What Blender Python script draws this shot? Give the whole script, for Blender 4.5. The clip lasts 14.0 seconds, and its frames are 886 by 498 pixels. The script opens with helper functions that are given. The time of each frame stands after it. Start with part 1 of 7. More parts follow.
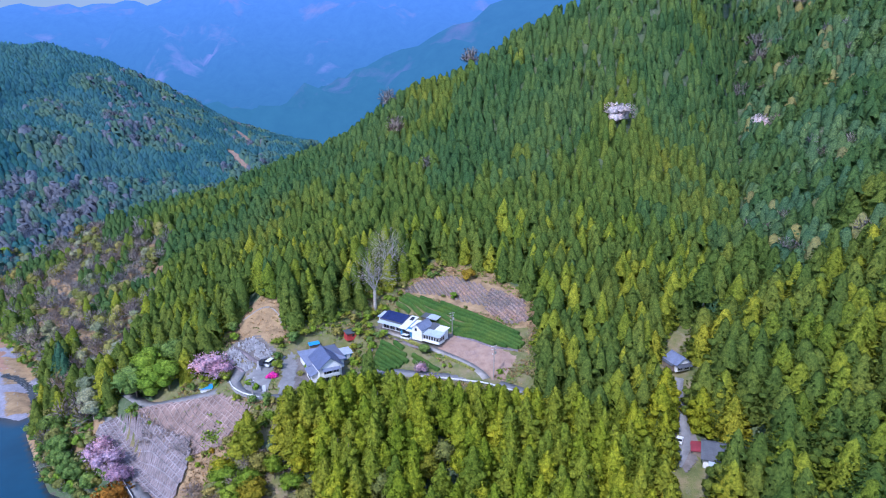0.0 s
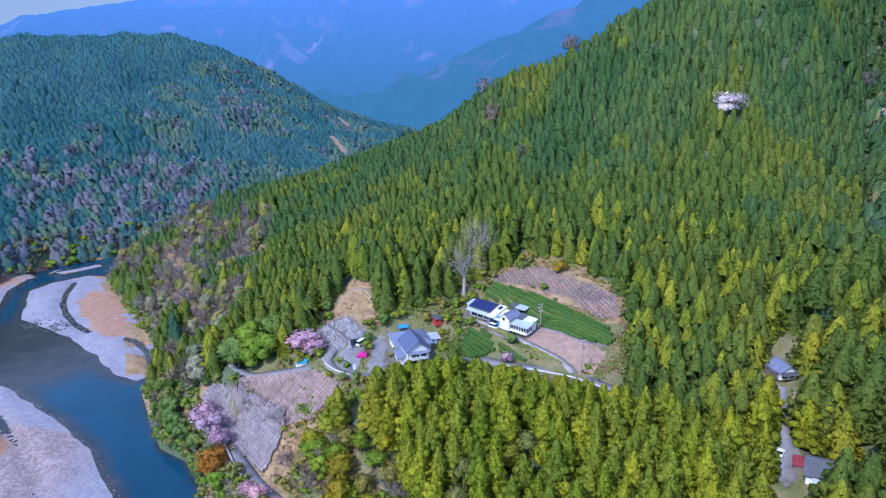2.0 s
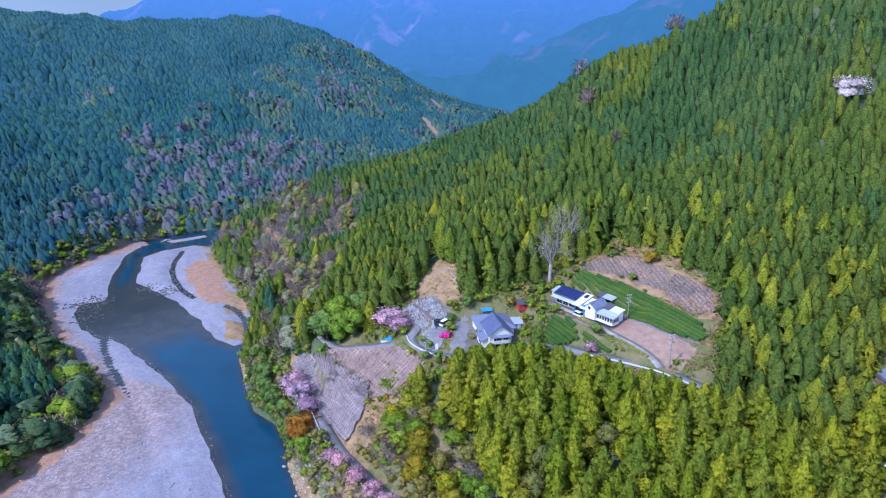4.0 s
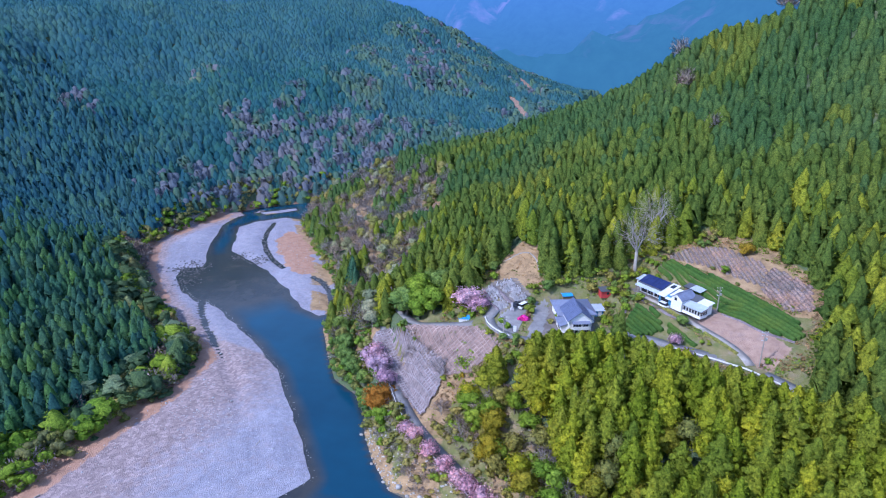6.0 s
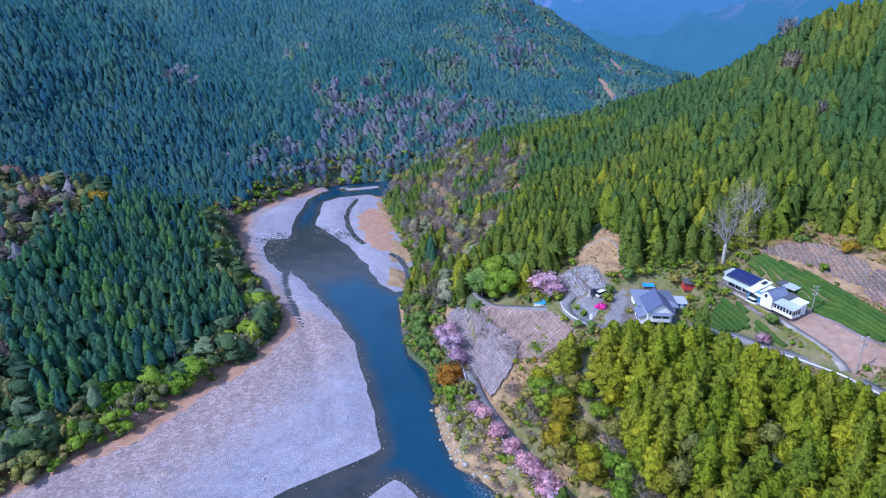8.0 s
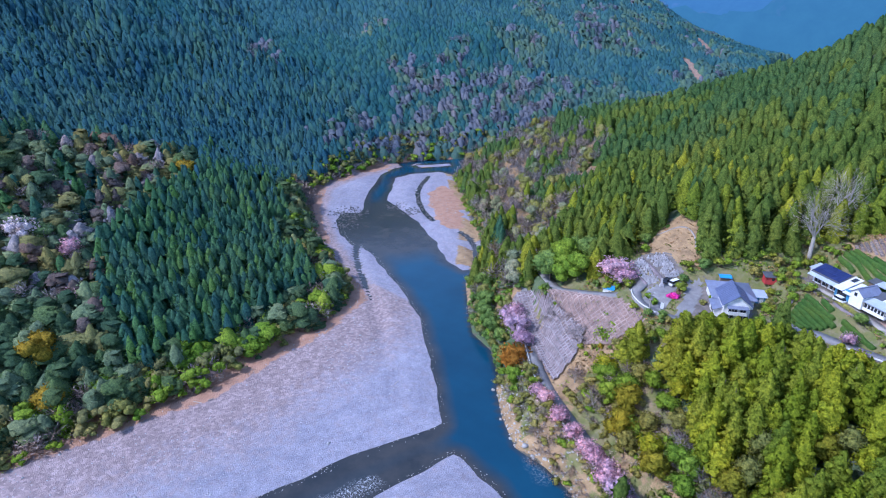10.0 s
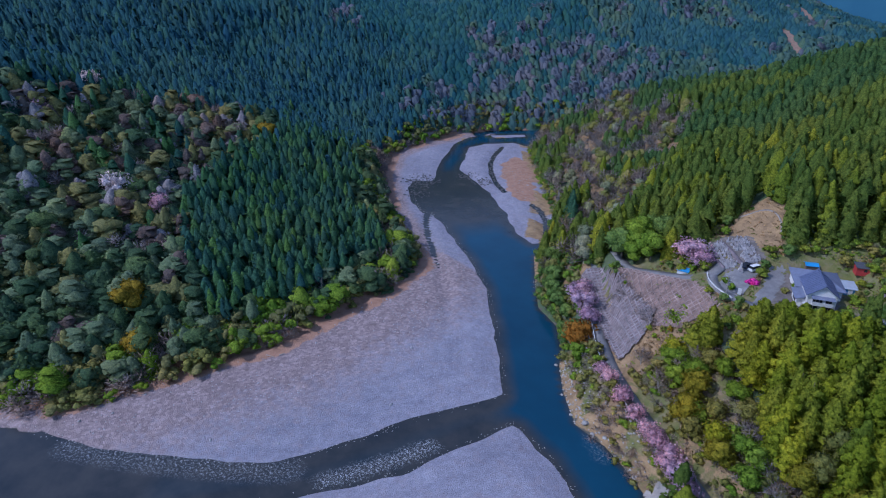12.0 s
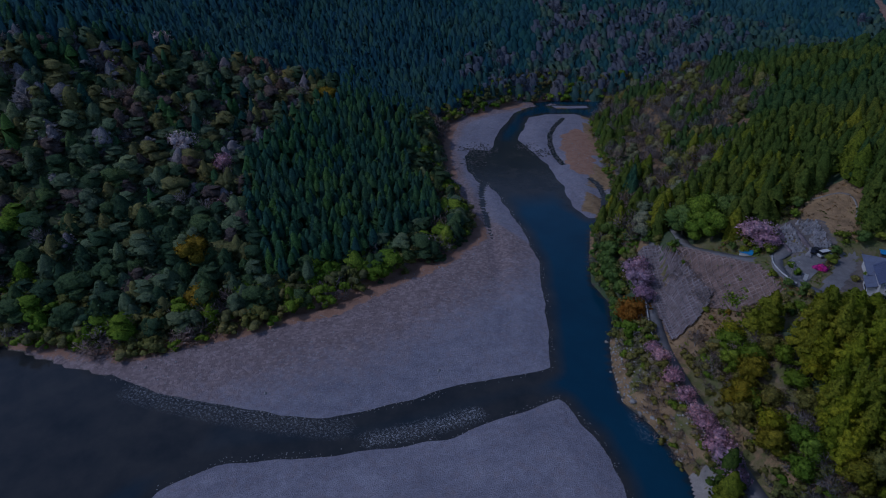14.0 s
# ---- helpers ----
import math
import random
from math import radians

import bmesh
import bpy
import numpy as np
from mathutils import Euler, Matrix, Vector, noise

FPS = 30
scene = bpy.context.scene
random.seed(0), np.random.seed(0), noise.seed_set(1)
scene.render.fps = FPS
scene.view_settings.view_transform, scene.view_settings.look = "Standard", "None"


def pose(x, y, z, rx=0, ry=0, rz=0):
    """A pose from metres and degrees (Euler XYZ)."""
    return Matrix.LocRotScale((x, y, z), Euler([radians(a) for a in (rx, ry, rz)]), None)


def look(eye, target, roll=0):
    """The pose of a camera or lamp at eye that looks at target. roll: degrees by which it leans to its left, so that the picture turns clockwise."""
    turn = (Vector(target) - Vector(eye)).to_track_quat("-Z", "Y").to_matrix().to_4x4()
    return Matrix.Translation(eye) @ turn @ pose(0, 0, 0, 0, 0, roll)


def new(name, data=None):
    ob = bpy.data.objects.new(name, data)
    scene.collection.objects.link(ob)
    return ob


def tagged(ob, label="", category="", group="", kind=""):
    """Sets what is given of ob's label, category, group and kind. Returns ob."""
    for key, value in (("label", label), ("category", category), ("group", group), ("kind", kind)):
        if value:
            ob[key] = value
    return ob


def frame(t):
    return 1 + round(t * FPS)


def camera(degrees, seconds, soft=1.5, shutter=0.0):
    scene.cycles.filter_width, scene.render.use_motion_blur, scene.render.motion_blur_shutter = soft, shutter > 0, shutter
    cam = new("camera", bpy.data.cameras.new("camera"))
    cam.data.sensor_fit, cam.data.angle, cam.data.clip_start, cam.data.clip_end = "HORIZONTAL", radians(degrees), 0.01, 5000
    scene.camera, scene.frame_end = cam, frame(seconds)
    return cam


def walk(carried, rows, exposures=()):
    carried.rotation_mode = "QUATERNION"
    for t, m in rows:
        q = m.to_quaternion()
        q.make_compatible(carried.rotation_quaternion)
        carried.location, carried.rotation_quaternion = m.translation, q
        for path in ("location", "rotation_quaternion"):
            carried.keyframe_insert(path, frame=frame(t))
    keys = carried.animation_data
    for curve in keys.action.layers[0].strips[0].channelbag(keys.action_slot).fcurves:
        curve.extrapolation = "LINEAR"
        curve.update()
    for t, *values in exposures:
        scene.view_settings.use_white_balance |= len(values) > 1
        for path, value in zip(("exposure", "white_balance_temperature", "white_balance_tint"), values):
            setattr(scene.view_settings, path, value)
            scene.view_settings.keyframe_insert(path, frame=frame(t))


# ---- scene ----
# ---------- camera: hovering, turning left and tilting down ----------
cam = camera(71.27, 14.0, soft=1.1)
TURNS = [(0, 0.03, -15.08), (0.5, 2.2, -15.24), (1, 4.33, -15.47), (1.5, 6.54, -15.8), (2, 8.76, -16.14), (2.5, 10.91, -16.53), (3, 13.0, -16.91),
         (5.5, 23.13, -19.06), (6, 25.1, -19.5), (6.5, 27.08, -19.94), (7, 29.01, -20.36), (7.5, 30.88, -20.8), (8, 32.76, -21.23),
         (10.5, 41.29, -23.81), (11, 42.98, -24.51), (11.5, 44.72, -25.19), (12, 46.65, -25.91), (12.5, 48.29, -26.59), (13, 49.71, -27.3),
         (13.5, 50.98, -28.01), (14, 52.23, -28.74)]
walk(cam, [(t, pose(0, 0, 120, 90 + tilt, 0, turn)) for t, turn, tilt in TURNS],
     [(0, 0.94, 5300, 22), (10.0, 0.94, 5300, 22), (11.0, 0.64, 5300, 22), (12.0, 0.04, 5250, 22), (13.0, -0.67, 5200, 22), (13.5, -1.04, 5200, 22), (14.0, -1.64, 5200, 22)])

# ---------- daylight ----------
SUN_TURN, SUN_HEIGHT = 150, 48          # degrees to the left of +y, and above the horizon
sky_world = bpy.data.worlds.new("sky")
scene.world = sky_world
sky_world.use_nodes = True
wn = sky_world.node_tree
sky = wn.nodes.new("ShaderNodeTexSky")
sky.sky_type, sky.sun_disc = "NISHITA", False
sky.sun_elevation, sky.sun_rotation, sky.altitude, sky.air_density, sky.dust_density = radians(SUN_HEIGHT), radians(-SUN_TURN), 300, 1.2, 0.6
wn.nodes["Background"].inputs["Strength"].default_value = 0.15
wn.links.new(sky.outputs["Color"], wn.nodes["Background"].inputs["Color"])
sun = new("sun", bpy.data.lights.new("sun", "SUN"))
sun.data.energy, sun.data.angle, sun.data.color = 2.2, radians(0.6), (1.0, 0.95, 0.87)
sx, sy = -math.sin(radians(SUN_TURN)), math.cos(radians(SUN_TURN))
sun.matrix_world = look((sx * 300, sy * 300, 300 * math.tan(radians(SUN_HEIGHT))), (0, 0, 0))
# ---------- materials ----------
def shader(name, rough=0.8, metal=0.0):
    m = bpy.data.materials.new(name)
    m.use_nodes = True
    b = m.node_tree.nodes["Principled BSDF"]
    b.inputs["Roughness"].default_value, b.inputs["Metallic"].default_value = rough, metal
    return m, m.node_tree, b


def node(nt, kind, **sets):
    n = nt.nodes.new("ShaderNode" + kind)
    for key, value in sets.items():
        n.inputs[key.replace("_", " ")].default_value = value
    return n


def place_of(nt):
    return nt.nodes.new("ShaderNodeNewGeometry").outputs["Position"]


def noise_of(nt, scale, detail=3.0, rough=0.6):
    n = node(nt, "TexNoise", Scale=scale, Detail=detail, Roughness=rough)
    nt.links.new(place_of(nt), n.inputs["Vector"])
    return n.outputs["Fac"]


def ramp(nt, fac, stops):
    r = nt.nodes.new("ShaderNodeValToRGB")
    e = r.color_ramp.elements
    while len(e) < len(stops):
        e.new(0.5)
    for k, (at, colour) in enumerate(stops):
        e[k].position, e[k].color = at, (*colour, 1) if len(colour) == 3 else colour
    nt.links.new(fac, r.inputs["Fac"])
    return r.outputs["Color"]


def blend(nt, fac, a, b, how="MIX"):
    m = nt.nodes.new("ShaderNodeMix")
    m.data_type, m.blend_type = "RGBA", how
    for socket, value in ((m.inputs[0], fac), (m.inputs[6], a), (m.inputs[7], b)):
        if isinstance(value, (int, float)):
            socket.default_value = value
        elif isinstance(value, tuple):
            socket.default_value = (*value, 1)
        else:
            nt.links.new(value, socket)
    return m.outputs[2]


def layer(nt, name):
    a = nt.nodes.new("ShaderNodeAttribute")
    a.attribute_name = name
    return a.outputs["Fac"]


def bump(nt, b, height, strength, distance):
    n = node(nt, "Bump", Strength=strength, Distance=distance)
    nt.links.new(height, n.inputs["Height"])
    nt.links.new(n.outputs["Normal"], b.inputs["Normal"])


def plain(name, colour, rough=0.7, metal=0.0, vary=0.25, scale=1.5, relief=0.0):
    """A surface of one material with patches and grain."""
    m, nt, b = shader(name, rough, metal)
    dark = tuple(c * (1 - vary) for c in colour)
    light = tuple(min(1, c * (1 + vary * 0.6)) for c in colour)
    big = ramp(nt, noise_of(nt, scale * 0.2, 4), [(0.3, dark), (0.7, light)])
    fine = ramp(nt, noise_of(nt, scale * 4, 3), [(0.3, (0.75, 0.75, 0.75)), (0.7, (1.1, 1.1, 1.1))])
    nt.links.new(blend(nt, 1.0, big, fine, "MULTIPLY"), b.inputs["Base Color"])
    if relief:
        bump(nt, b, noise_of(nt, scale * 3, 4), 0.6, relief)
    return m


def foliage(name, dark, mid, light, stand=0.02, through_leaf=0.25, crisp=1.0):
    """Leaves: each tree has its own tint, each spray its own shade, and whole stands drift in colour."""
    m, nt, b = shader(name, 0.75)
    b.inputs["Specular IOR Level"].default_value = 0.05
    isle = nt.nodes.new("ShaderNodeNewGeometry").outputs["Random Per Island"]
    mix = node(nt, "Math")
    mix.operation = "MULTIPLY_ADD"
    nt.links.new(isle, mix.inputs[0])
    mix.inputs[1].default_value = 0.32
    tint = node(nt, "Math")
    tint.operation = "MULTIPLY_ADD"
    nt.links.new(layer(nt, "tint"), tint.inputs[0])
    tint.inputs[1].default_value = 0.68
    tint.inputs[2].default_value = 0.0
    nt.links.new(tint.outputs[0], mix.inputs[2])
    colour = ramp(nt, mix.outputs[0], [(0.0, dark), (0.5, mid), (1.0, light)])
    drift = ramp(nt, noise_of(nt, stand, 3), [(0.35, (0.8, 0.88, 0.88)), (0.5, (1.0, 1.0, 1.0)), (0.65, (1.22, 1.06, 0.92))])
    colour = blend(nt, 1.0, colour, drift, "MULTIPLY")
    crowns = ramp(nt, noise_of(nt, stand * 6, 2), [(0.36, (0.88, 0.92, 0.93)), (0.5, (1.0, 1.0, 1.0)), (0.64, (1.12, 1.06, 0.97))])
    colour = blend(nt, crisp, colour, crowns, "MULTIPLY")
    # clusters, sprigs and the gaps between them: shade and lit tips painted by noise
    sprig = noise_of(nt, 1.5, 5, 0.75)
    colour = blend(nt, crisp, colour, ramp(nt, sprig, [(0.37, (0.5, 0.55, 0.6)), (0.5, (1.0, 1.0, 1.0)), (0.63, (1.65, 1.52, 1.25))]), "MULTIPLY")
    bump(nt, b, sprig, 0.8, 0.5)
    nt.links.new(colour, b.inputs["Base Color"])
    t = nt.nodes.new("ShaderNodeBsdfTranslucent")
    nt.links.new(colour, t.inputs["Color"])
    s = node(nt, "MixShader", Fac=through_leaf)
    nt.links.new(b.outputs[0], s.inputs[1])
    nt.links.new(t.outputs[0], s.inputs[2])
    nt.links.new(s.outputs[0], nt.nodes["Material Output"].inputs["Surface"])
    return m


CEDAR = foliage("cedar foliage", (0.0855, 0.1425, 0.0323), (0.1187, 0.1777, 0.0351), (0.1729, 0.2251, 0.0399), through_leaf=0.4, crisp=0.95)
# Copy of CEDAR partway to the brighter CEDAR_SUN.
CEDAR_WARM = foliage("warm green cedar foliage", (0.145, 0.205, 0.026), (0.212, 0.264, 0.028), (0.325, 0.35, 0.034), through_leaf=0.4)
# Upper-hill copy of CEDAR with a little blue haze mixed into the colour.
CEDAR_HIGH_HAZED = foliage("hazed mid-green cedar foliage", (0.0607, 0.127, 0.0478), (0.0828, 0.1546, 0.0515), (0.1196, 0.195, 0.0552), through_leaf=0.4, crisp=0.95)
# Western hill cedars: the air's blue is put into the colour, bluest in dark ends.
CEDAR_DARK_HAZED = foliage("hazed blue-green cedar foliage", (0.046, 0.158, 0.212), (0.06, 0.188, 0.202), (0.084, 0.228, 0.182), through_leaf=0.5, crisp=0.4)
CEDAR_FAR_HAZED = foliage("hazed pale blue-green cedar foliage", (0.06, 0.176, 0.236), (0.073, 0.2, 0.228), (0.094, 0.235, 0.21), through_leaf=0.48, crisp=0.3)
CEDAR_MID_HAZED = foliage("hazed dark blue-green cedar foliage", (0.0418, 0.1395, 0.2185), (0.0586, 0.1711, 0.2027), (0.0893, 0.2213, 0.1674), through_leaf=0.48, crisp=0.6)
# Brighter copy of CEDAR: sunlight on the brow is put into the leaf colour.
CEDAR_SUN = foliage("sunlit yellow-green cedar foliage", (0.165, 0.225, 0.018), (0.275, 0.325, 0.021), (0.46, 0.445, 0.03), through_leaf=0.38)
# Distant twigs and leaves, blued and paled in the colour for haze.
TWIG_HAZED = foliage("hazed purple-grey distant twigs", (0.185, 0.225, 0.3), (0.225, 0.255, 0.325), (0.27, 0.295, 0.34), through_leaf=0.5, crisp=0.4)
GREEN_HAZED = foliage("hazed dull distant green foliage", (0.095, 0.2, 0.215), (0.125, 0.235, 0.2), (0.18, 0.295, 0.18), through_leaf=0.48, crisp=0.4)
# WOOD_GREEN, WOOD_PALE, WOOD_OLIVE, WOOD_TWIG: haze's blue is put into the colour.
WOOD_GREEN = foliage("hazed dull green broadleaf foliage", (0.058, 0.118, 0.078), (0.09, 0.16, 0.082), (0.145, 0.225, 0.085), through_leaf=0.42, crisp=0.95)
WOOD_PALE = foliage("pale grey-green budding foliage", (0.135, 0.2, 0.13), (0.185, 0.26, 0.15), (0.26, 0.345, 0.18), through_leaf=0.38, crisp=0.8)
WOOD_OLIVE = foliage("brown-olive foliage", (0.18, 0.195, 0.09), (0.24, 0.245, 0.1), (0.32, 0.31, 0.12), through_leaf=0.36, crisp=0.7)
WOOD_RUST = foliage("brownish-pink budding foliage", (0.14, 0.115, 0.11), (0.19, 0.15, 0.138), (0.255, 0.2, 0.18), through_leaf=0.36, crisp=0.8)
WOOD_TWIG = foliage("mauve-grey twigs", (0.24, 0.23, 0.255), (0.32, 0.3, 0.325), (0.41, 0.38, 0.4), through_leaf=0.25, crisp=0.8)
YELLOW_GREEN = foliage("yellow-green shrub foliage", (0.19, 0.24, 0.03), (0.27, 0.32, 0.045), (0.36, 0.4, 0.06))
GOLD = foliage("golden-green foliage", (0.19, 0.195, 0.02), (0.275, 0.25, 0.024), (0.38, 0.315, 0.034))
# Hazy blue shade painted into the dark end, lit green into the light end.
CEDAR_DEEP = foliage("hazed deep green cedar foliage", (0.04, 0.12, 0.13), (0.064, 0.167, 0.106), (0.115, 0.25, 0.068), through_leaf=0.44, crisp=0.9)
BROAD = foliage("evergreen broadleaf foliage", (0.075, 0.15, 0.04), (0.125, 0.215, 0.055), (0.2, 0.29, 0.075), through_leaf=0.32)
# Bluer copy of BROAD; haze over the eastern hill is in the colour.
BROAD_HAZED = foliage("hazed dull green broadleaf foliage", (0.0614, 0.1321, 0.0725), (0.093, 0.1739, 0.0818), (0.1442, 0.2325, 0.093), through_leaf=0.4)
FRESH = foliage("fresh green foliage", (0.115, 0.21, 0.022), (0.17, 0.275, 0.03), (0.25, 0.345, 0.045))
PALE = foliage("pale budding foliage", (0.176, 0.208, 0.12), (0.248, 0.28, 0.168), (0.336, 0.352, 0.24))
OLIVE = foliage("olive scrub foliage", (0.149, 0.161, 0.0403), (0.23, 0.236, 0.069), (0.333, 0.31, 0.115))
OCHRE = foliage("ochre foliage", (0.24, 0.185, 0.02), (0.33, 0.24, 0.03), (0.43, 0.31, 0.045))
RUST = foliage("orange new foliage", (0.26, 0.12, 0.02), (0.4, 0.18, 0.03), (0.5, 0.26, 0.05))
PINK = foliage("pink cherry blossom", (0.48, 0.285, 0.41), (0.6, 0.395, 0.53), (0.73, 0.55, 0.66))
PALE_PINK = foliage("pale cherry blossom", (0.6, 0.47, 0.53), (0.7, 0.6, 0.65), (0.8, 0.73, 0.77))
MAGENTA = foliage("magenta azalea blossom", (0.6, 0.03, 0.3), (0.75, 0.05, 0.4), (0.85, 0.1, 0.5))
TWIG = foliage("bare twigs", (0.2, 0.18, 0.185), (0.28, 0.25, 0.255), (0.37, 0.335, 0.34), through_leaf=0.1)
BARK = plain("bark", (0.17, 0.13, 0.1), 0.9, vary=0.4, scale=3, relief=0.03)
PALE_BARK = plain("pale bark", (0.4, 0.36, 0.32), 0.85, vary=0.3, scale=3, relief=0.02)


def ground_material():
    m, nt, b = shader("ground", 0.95)
    soil = ramp(nt, noise_of(nt, 0.12, 6), [(0.3, (0.05, 0.09, 0.04)), (0.55, (0.085, 0.125, 0.055)), (0.75, (0.12, 0.125, 0.06))])
    stones = node(nt, "TexVoronoi", Scale=3.2)
    nt.links.new(place_of(nt), stones.inputs["Vector"])
    pebble = ramp(nt, stones.outputs["Color"], [(0.0, (0.72, 0.72, 0.72)), (1.0, (1.12, 1.12, 1.12))])
    gravel = ramp(nt, noise_of(nt, 0.045, 5), [(0.3, (0.252, 0.248, 0.303)), (0.5, (0.307, 0.3, 0.36)), (0.7, (0.372, 0.362, 0.427))])
    gravel = blend(nt, 1.0, gravel, pebble, "MULTIPLY")
    gravel = blend(nt, 1.0, gravel, ramp(nt, noise_of(nt, 0.5, 5, 0.7), [(0.3, (0.78, 0.78, 0.78)), (0.65, (1.08, 1.08, 1.08))]), "MULTIPLY")
    # bands of finer and coarser stones that follow the water's edge
    lines = nt.nodes.new("ShaderNodeCombineXYZ")
    nt.links.new(layer(nt, "shore"), lines.inputs["X"])
    wander = node(nt, "Math")
    wander.operation = "MULTIPLY"
    wander.inputs[1].default_value = 45.0
    nt.links.new(noise_of(nt, 0.02, 2), wander.inputs[0])
    nt.links.new(wander.outputs[0], lines.inputs["Y"])
    bands = node(nt, "TexNoise", Scale=0.22, Detail=5.0, Roughness=0.7)
    nt.links.new(lines.outputs[0], bands.inputs["Vector"])
    gravel = blend(nt, 1.0, gravel, ramp(nt, bands.outputs["Fac"], [(0.34, (0.84, 0.85, 0.87)), (0.5, (1.0, 1.0, 1.0)), (0.68, (1.12, 1.11, 1.09))]), "MULTIPLY")
    sand = ramp(nt, noise_of(nt, 0.2, 5), [(0.3, (0.25, 0.19, 0.185)), (0.7, (0.342, 0.268, 0.26))])
    cobbles = node(nt, "TexVoronoi", Scale=1.15)
    nt.links.new(place_of(nt), cobbles.inputs["Vector"])
    sand = blend(nt, 1.0, sand, ramp(nt, cobbles.outputs["Color"], [(0.15, (0.72, 0.72, 0.74)), (0.6, (1.0, 1.0, 1.0)), (0.9, (1.35, 1.35, 1.36))]), "MULTIPLY")
    rim = ramp(nt, noise_of(nt, 0.35, 5), [(0.3, (0.3, 0.165, 0.105)), (0.7, (0.44, 0.255, 0.17))])
    grass = ramp(nt, noise_of(nt, 0.25, 6), [(0.3, (0.09, 0.115, 0.028)), (0.47, (0.15, 0.155, 0.048)), (0.66, (0.24, 0.19, 0.095))])
    dry = ramp(nt, noise_of(nt, 0.3, 6, 0.7), [(0.32, (0.19, 0.125, 0.065)), (0.48, (0.3, 0.2, 0.105)), (0.7, (0.43, 0.29, 0.15))])
    earth = ramp(nt, noise_of(nt, 0.4, 6), [(0.3, (0.26, 0.165, 0.12)), (0.7, (0.4, 0.27, 0.2))])
    wet = ramp(nt, noise_of(nt, 0.3, 4), [(0.3, (0.075, 0.07, 0.055)), (0.7, (0.12, 0.11, 0.085))])
    edge = noise_of(nt, 0.35, 5, 0.7)

    def torn(name):
        """A land cover's weight, with a ragged edge."""
        n = node(nt, "Math")
        n.operation = "ADD"
        nt.links.new(layer(nt, name), n.inputs[0])
        nt.links.new(edge, n.inputs[1])
        return ramp(nt, n.outputs[0], [(0.86, (0, 0, 0)), (1.1, (1, 1, 1))] if name != "sand" else [(0.5, (0, 0, 0)), (1.35, (1, 1, 1))])

    colour = soil
    for name, top in (("grass", grass), ("earth", earth), ("gravel", gravel), ("sand", sand), ("dry", dry), ("rim", rim), ("wet", wet)):
        colour = blend(nt, torn(name), colour, top)
    nt.links.new(colour, b.inputs["Base Color"])
    rel = node(nt, "Math")
    rel.operation = "ADD"
    nt.links.new(stones.outputs["Distance"], rel.inputs[0])
    nt.links.new(noise_of(nt, 0.6, 5), rel.inputs[1])
    bump(nt, b, rel.outputs[0], 0.5, 0.4)
    return m


def water_material():
    m, nt, b = shader("river water", 0.06)
    b.inputs["IOR"].default_value = 1.33
    deep = ramp(nt, noise_of(nt, 0.03, 4), [(0.3, (0.005, 0.036, 0.07)), (0.7, (0.008, 0.058, 0.105))])
    shallow = ramp(nt, noise_of(nt, 0.1, 5), [(0.3, (0.024, 0.029, 0.033)), (0.7, (0.055, 0.055, 0.052))])
    colour = blend(nt, ramp(nt, layer(nt, "deep"), [(0.15, (0, 0, 0)), (0.75, (1, 1, 1))]), shallow, deep)
    speck = ramp(nt, noise_of(nt, 1.4, 9, 0.9), [(0.52, (0, 0, 0)), (0.585, (1, 1, 1))])
    foam = blend(nt, 1.0, ramp(nt, layer(nt, "riffle"), [(0.1, (0, 0, 0)), (0.8, (1, 1, 1))]), speck, "MULTIPLY")
    colour = blend(nt, foam, colour, (0.7, 0.72, 0.75))
    nt.links.new(colour, b.inputs["Base Color"])
    nt.links.new(ramp(nt, layer(nt, "riffle"), [(0.0, (0.05, 0.05, 0.05)), (1.0, (0.4, 0.4, 0.4))]), b.inputs["Roughness"])
    bump(nt, b, noise_of(nt, 0.8, 4), 0.12, 0.25)
    return m


GROUND, WATER = ground_material(), water_material()
# ---------- materials of buildings, roads and fields ----------
ASPHALT = plain("worn asphalt", (0.238, 0.231, 0.231), 0.9, vary=0.25, scale=2, relief=0.01)
CONCRETE = plain("weathered concrete", (0.34, 0.31, 0.28), 0.85, vary=0.3, scale=2, relief=0.01)
MASONRY = plain("stained masonry", (0.225, 0.185, 0.2), 0.9, vary=0.5, scale=3, relief=0.08)
WHITE_PAINT = plain("white painted steel", (0.78, 0.78, 0.78), 0.45, vary=0.1)
PLASTER = plain("white plaster", (0.8, 0.79, 0.77), 0.8, vary=0.08, scale=2)
SLATE_DEEP = plain("deep blue-grey roof tiles", (0.115, 0.14, 0.245), 0.45, vary=0.2, scale=3, relief=0.03)
SLATE = plain("blue-grey roof tiles", (0.185, 0.21, 0.305), 0.5, vary=0.2, scale=3, relief=0.03)
DARK_ROOF = plain("dark grey roof tiles", (0.09, 0.095, 0.11), 0.5, vary=0.25, scale=3, relief=0.03)
SOLAR = plain("navy solar glass", (0.02, 0.03, 0.11), 0.12, vary=0.3, scale=2)
PALE_ROOF = plain("pale blue painted metal roof", (0.5, 0.56, 0.64), 0.4, 0.2, vary=0.15, scale=2)
WHITE_ROOF = plain("white metal roof", (0.74, 0.75, 0.77), 0.45, 0.1, vary=0.1, scale=2)
BLUE_ROOF = plain("bright blue sheeting", (0.05, 0.3, 0.62), 0.4, vary=0.15)
BLUE_WALL = plain("blue painted wall", (0.06, 0.27, 0.5), 0.6, vary=0.2)
RED_WALL = plain("red painted wall", (0.5, 0.05, 0.05), 0.6, vary=0.2)
WOOD = plain("weathered boards", (0.22, 0.17, 0.13), 0.8, vary=0.3, scale=3)
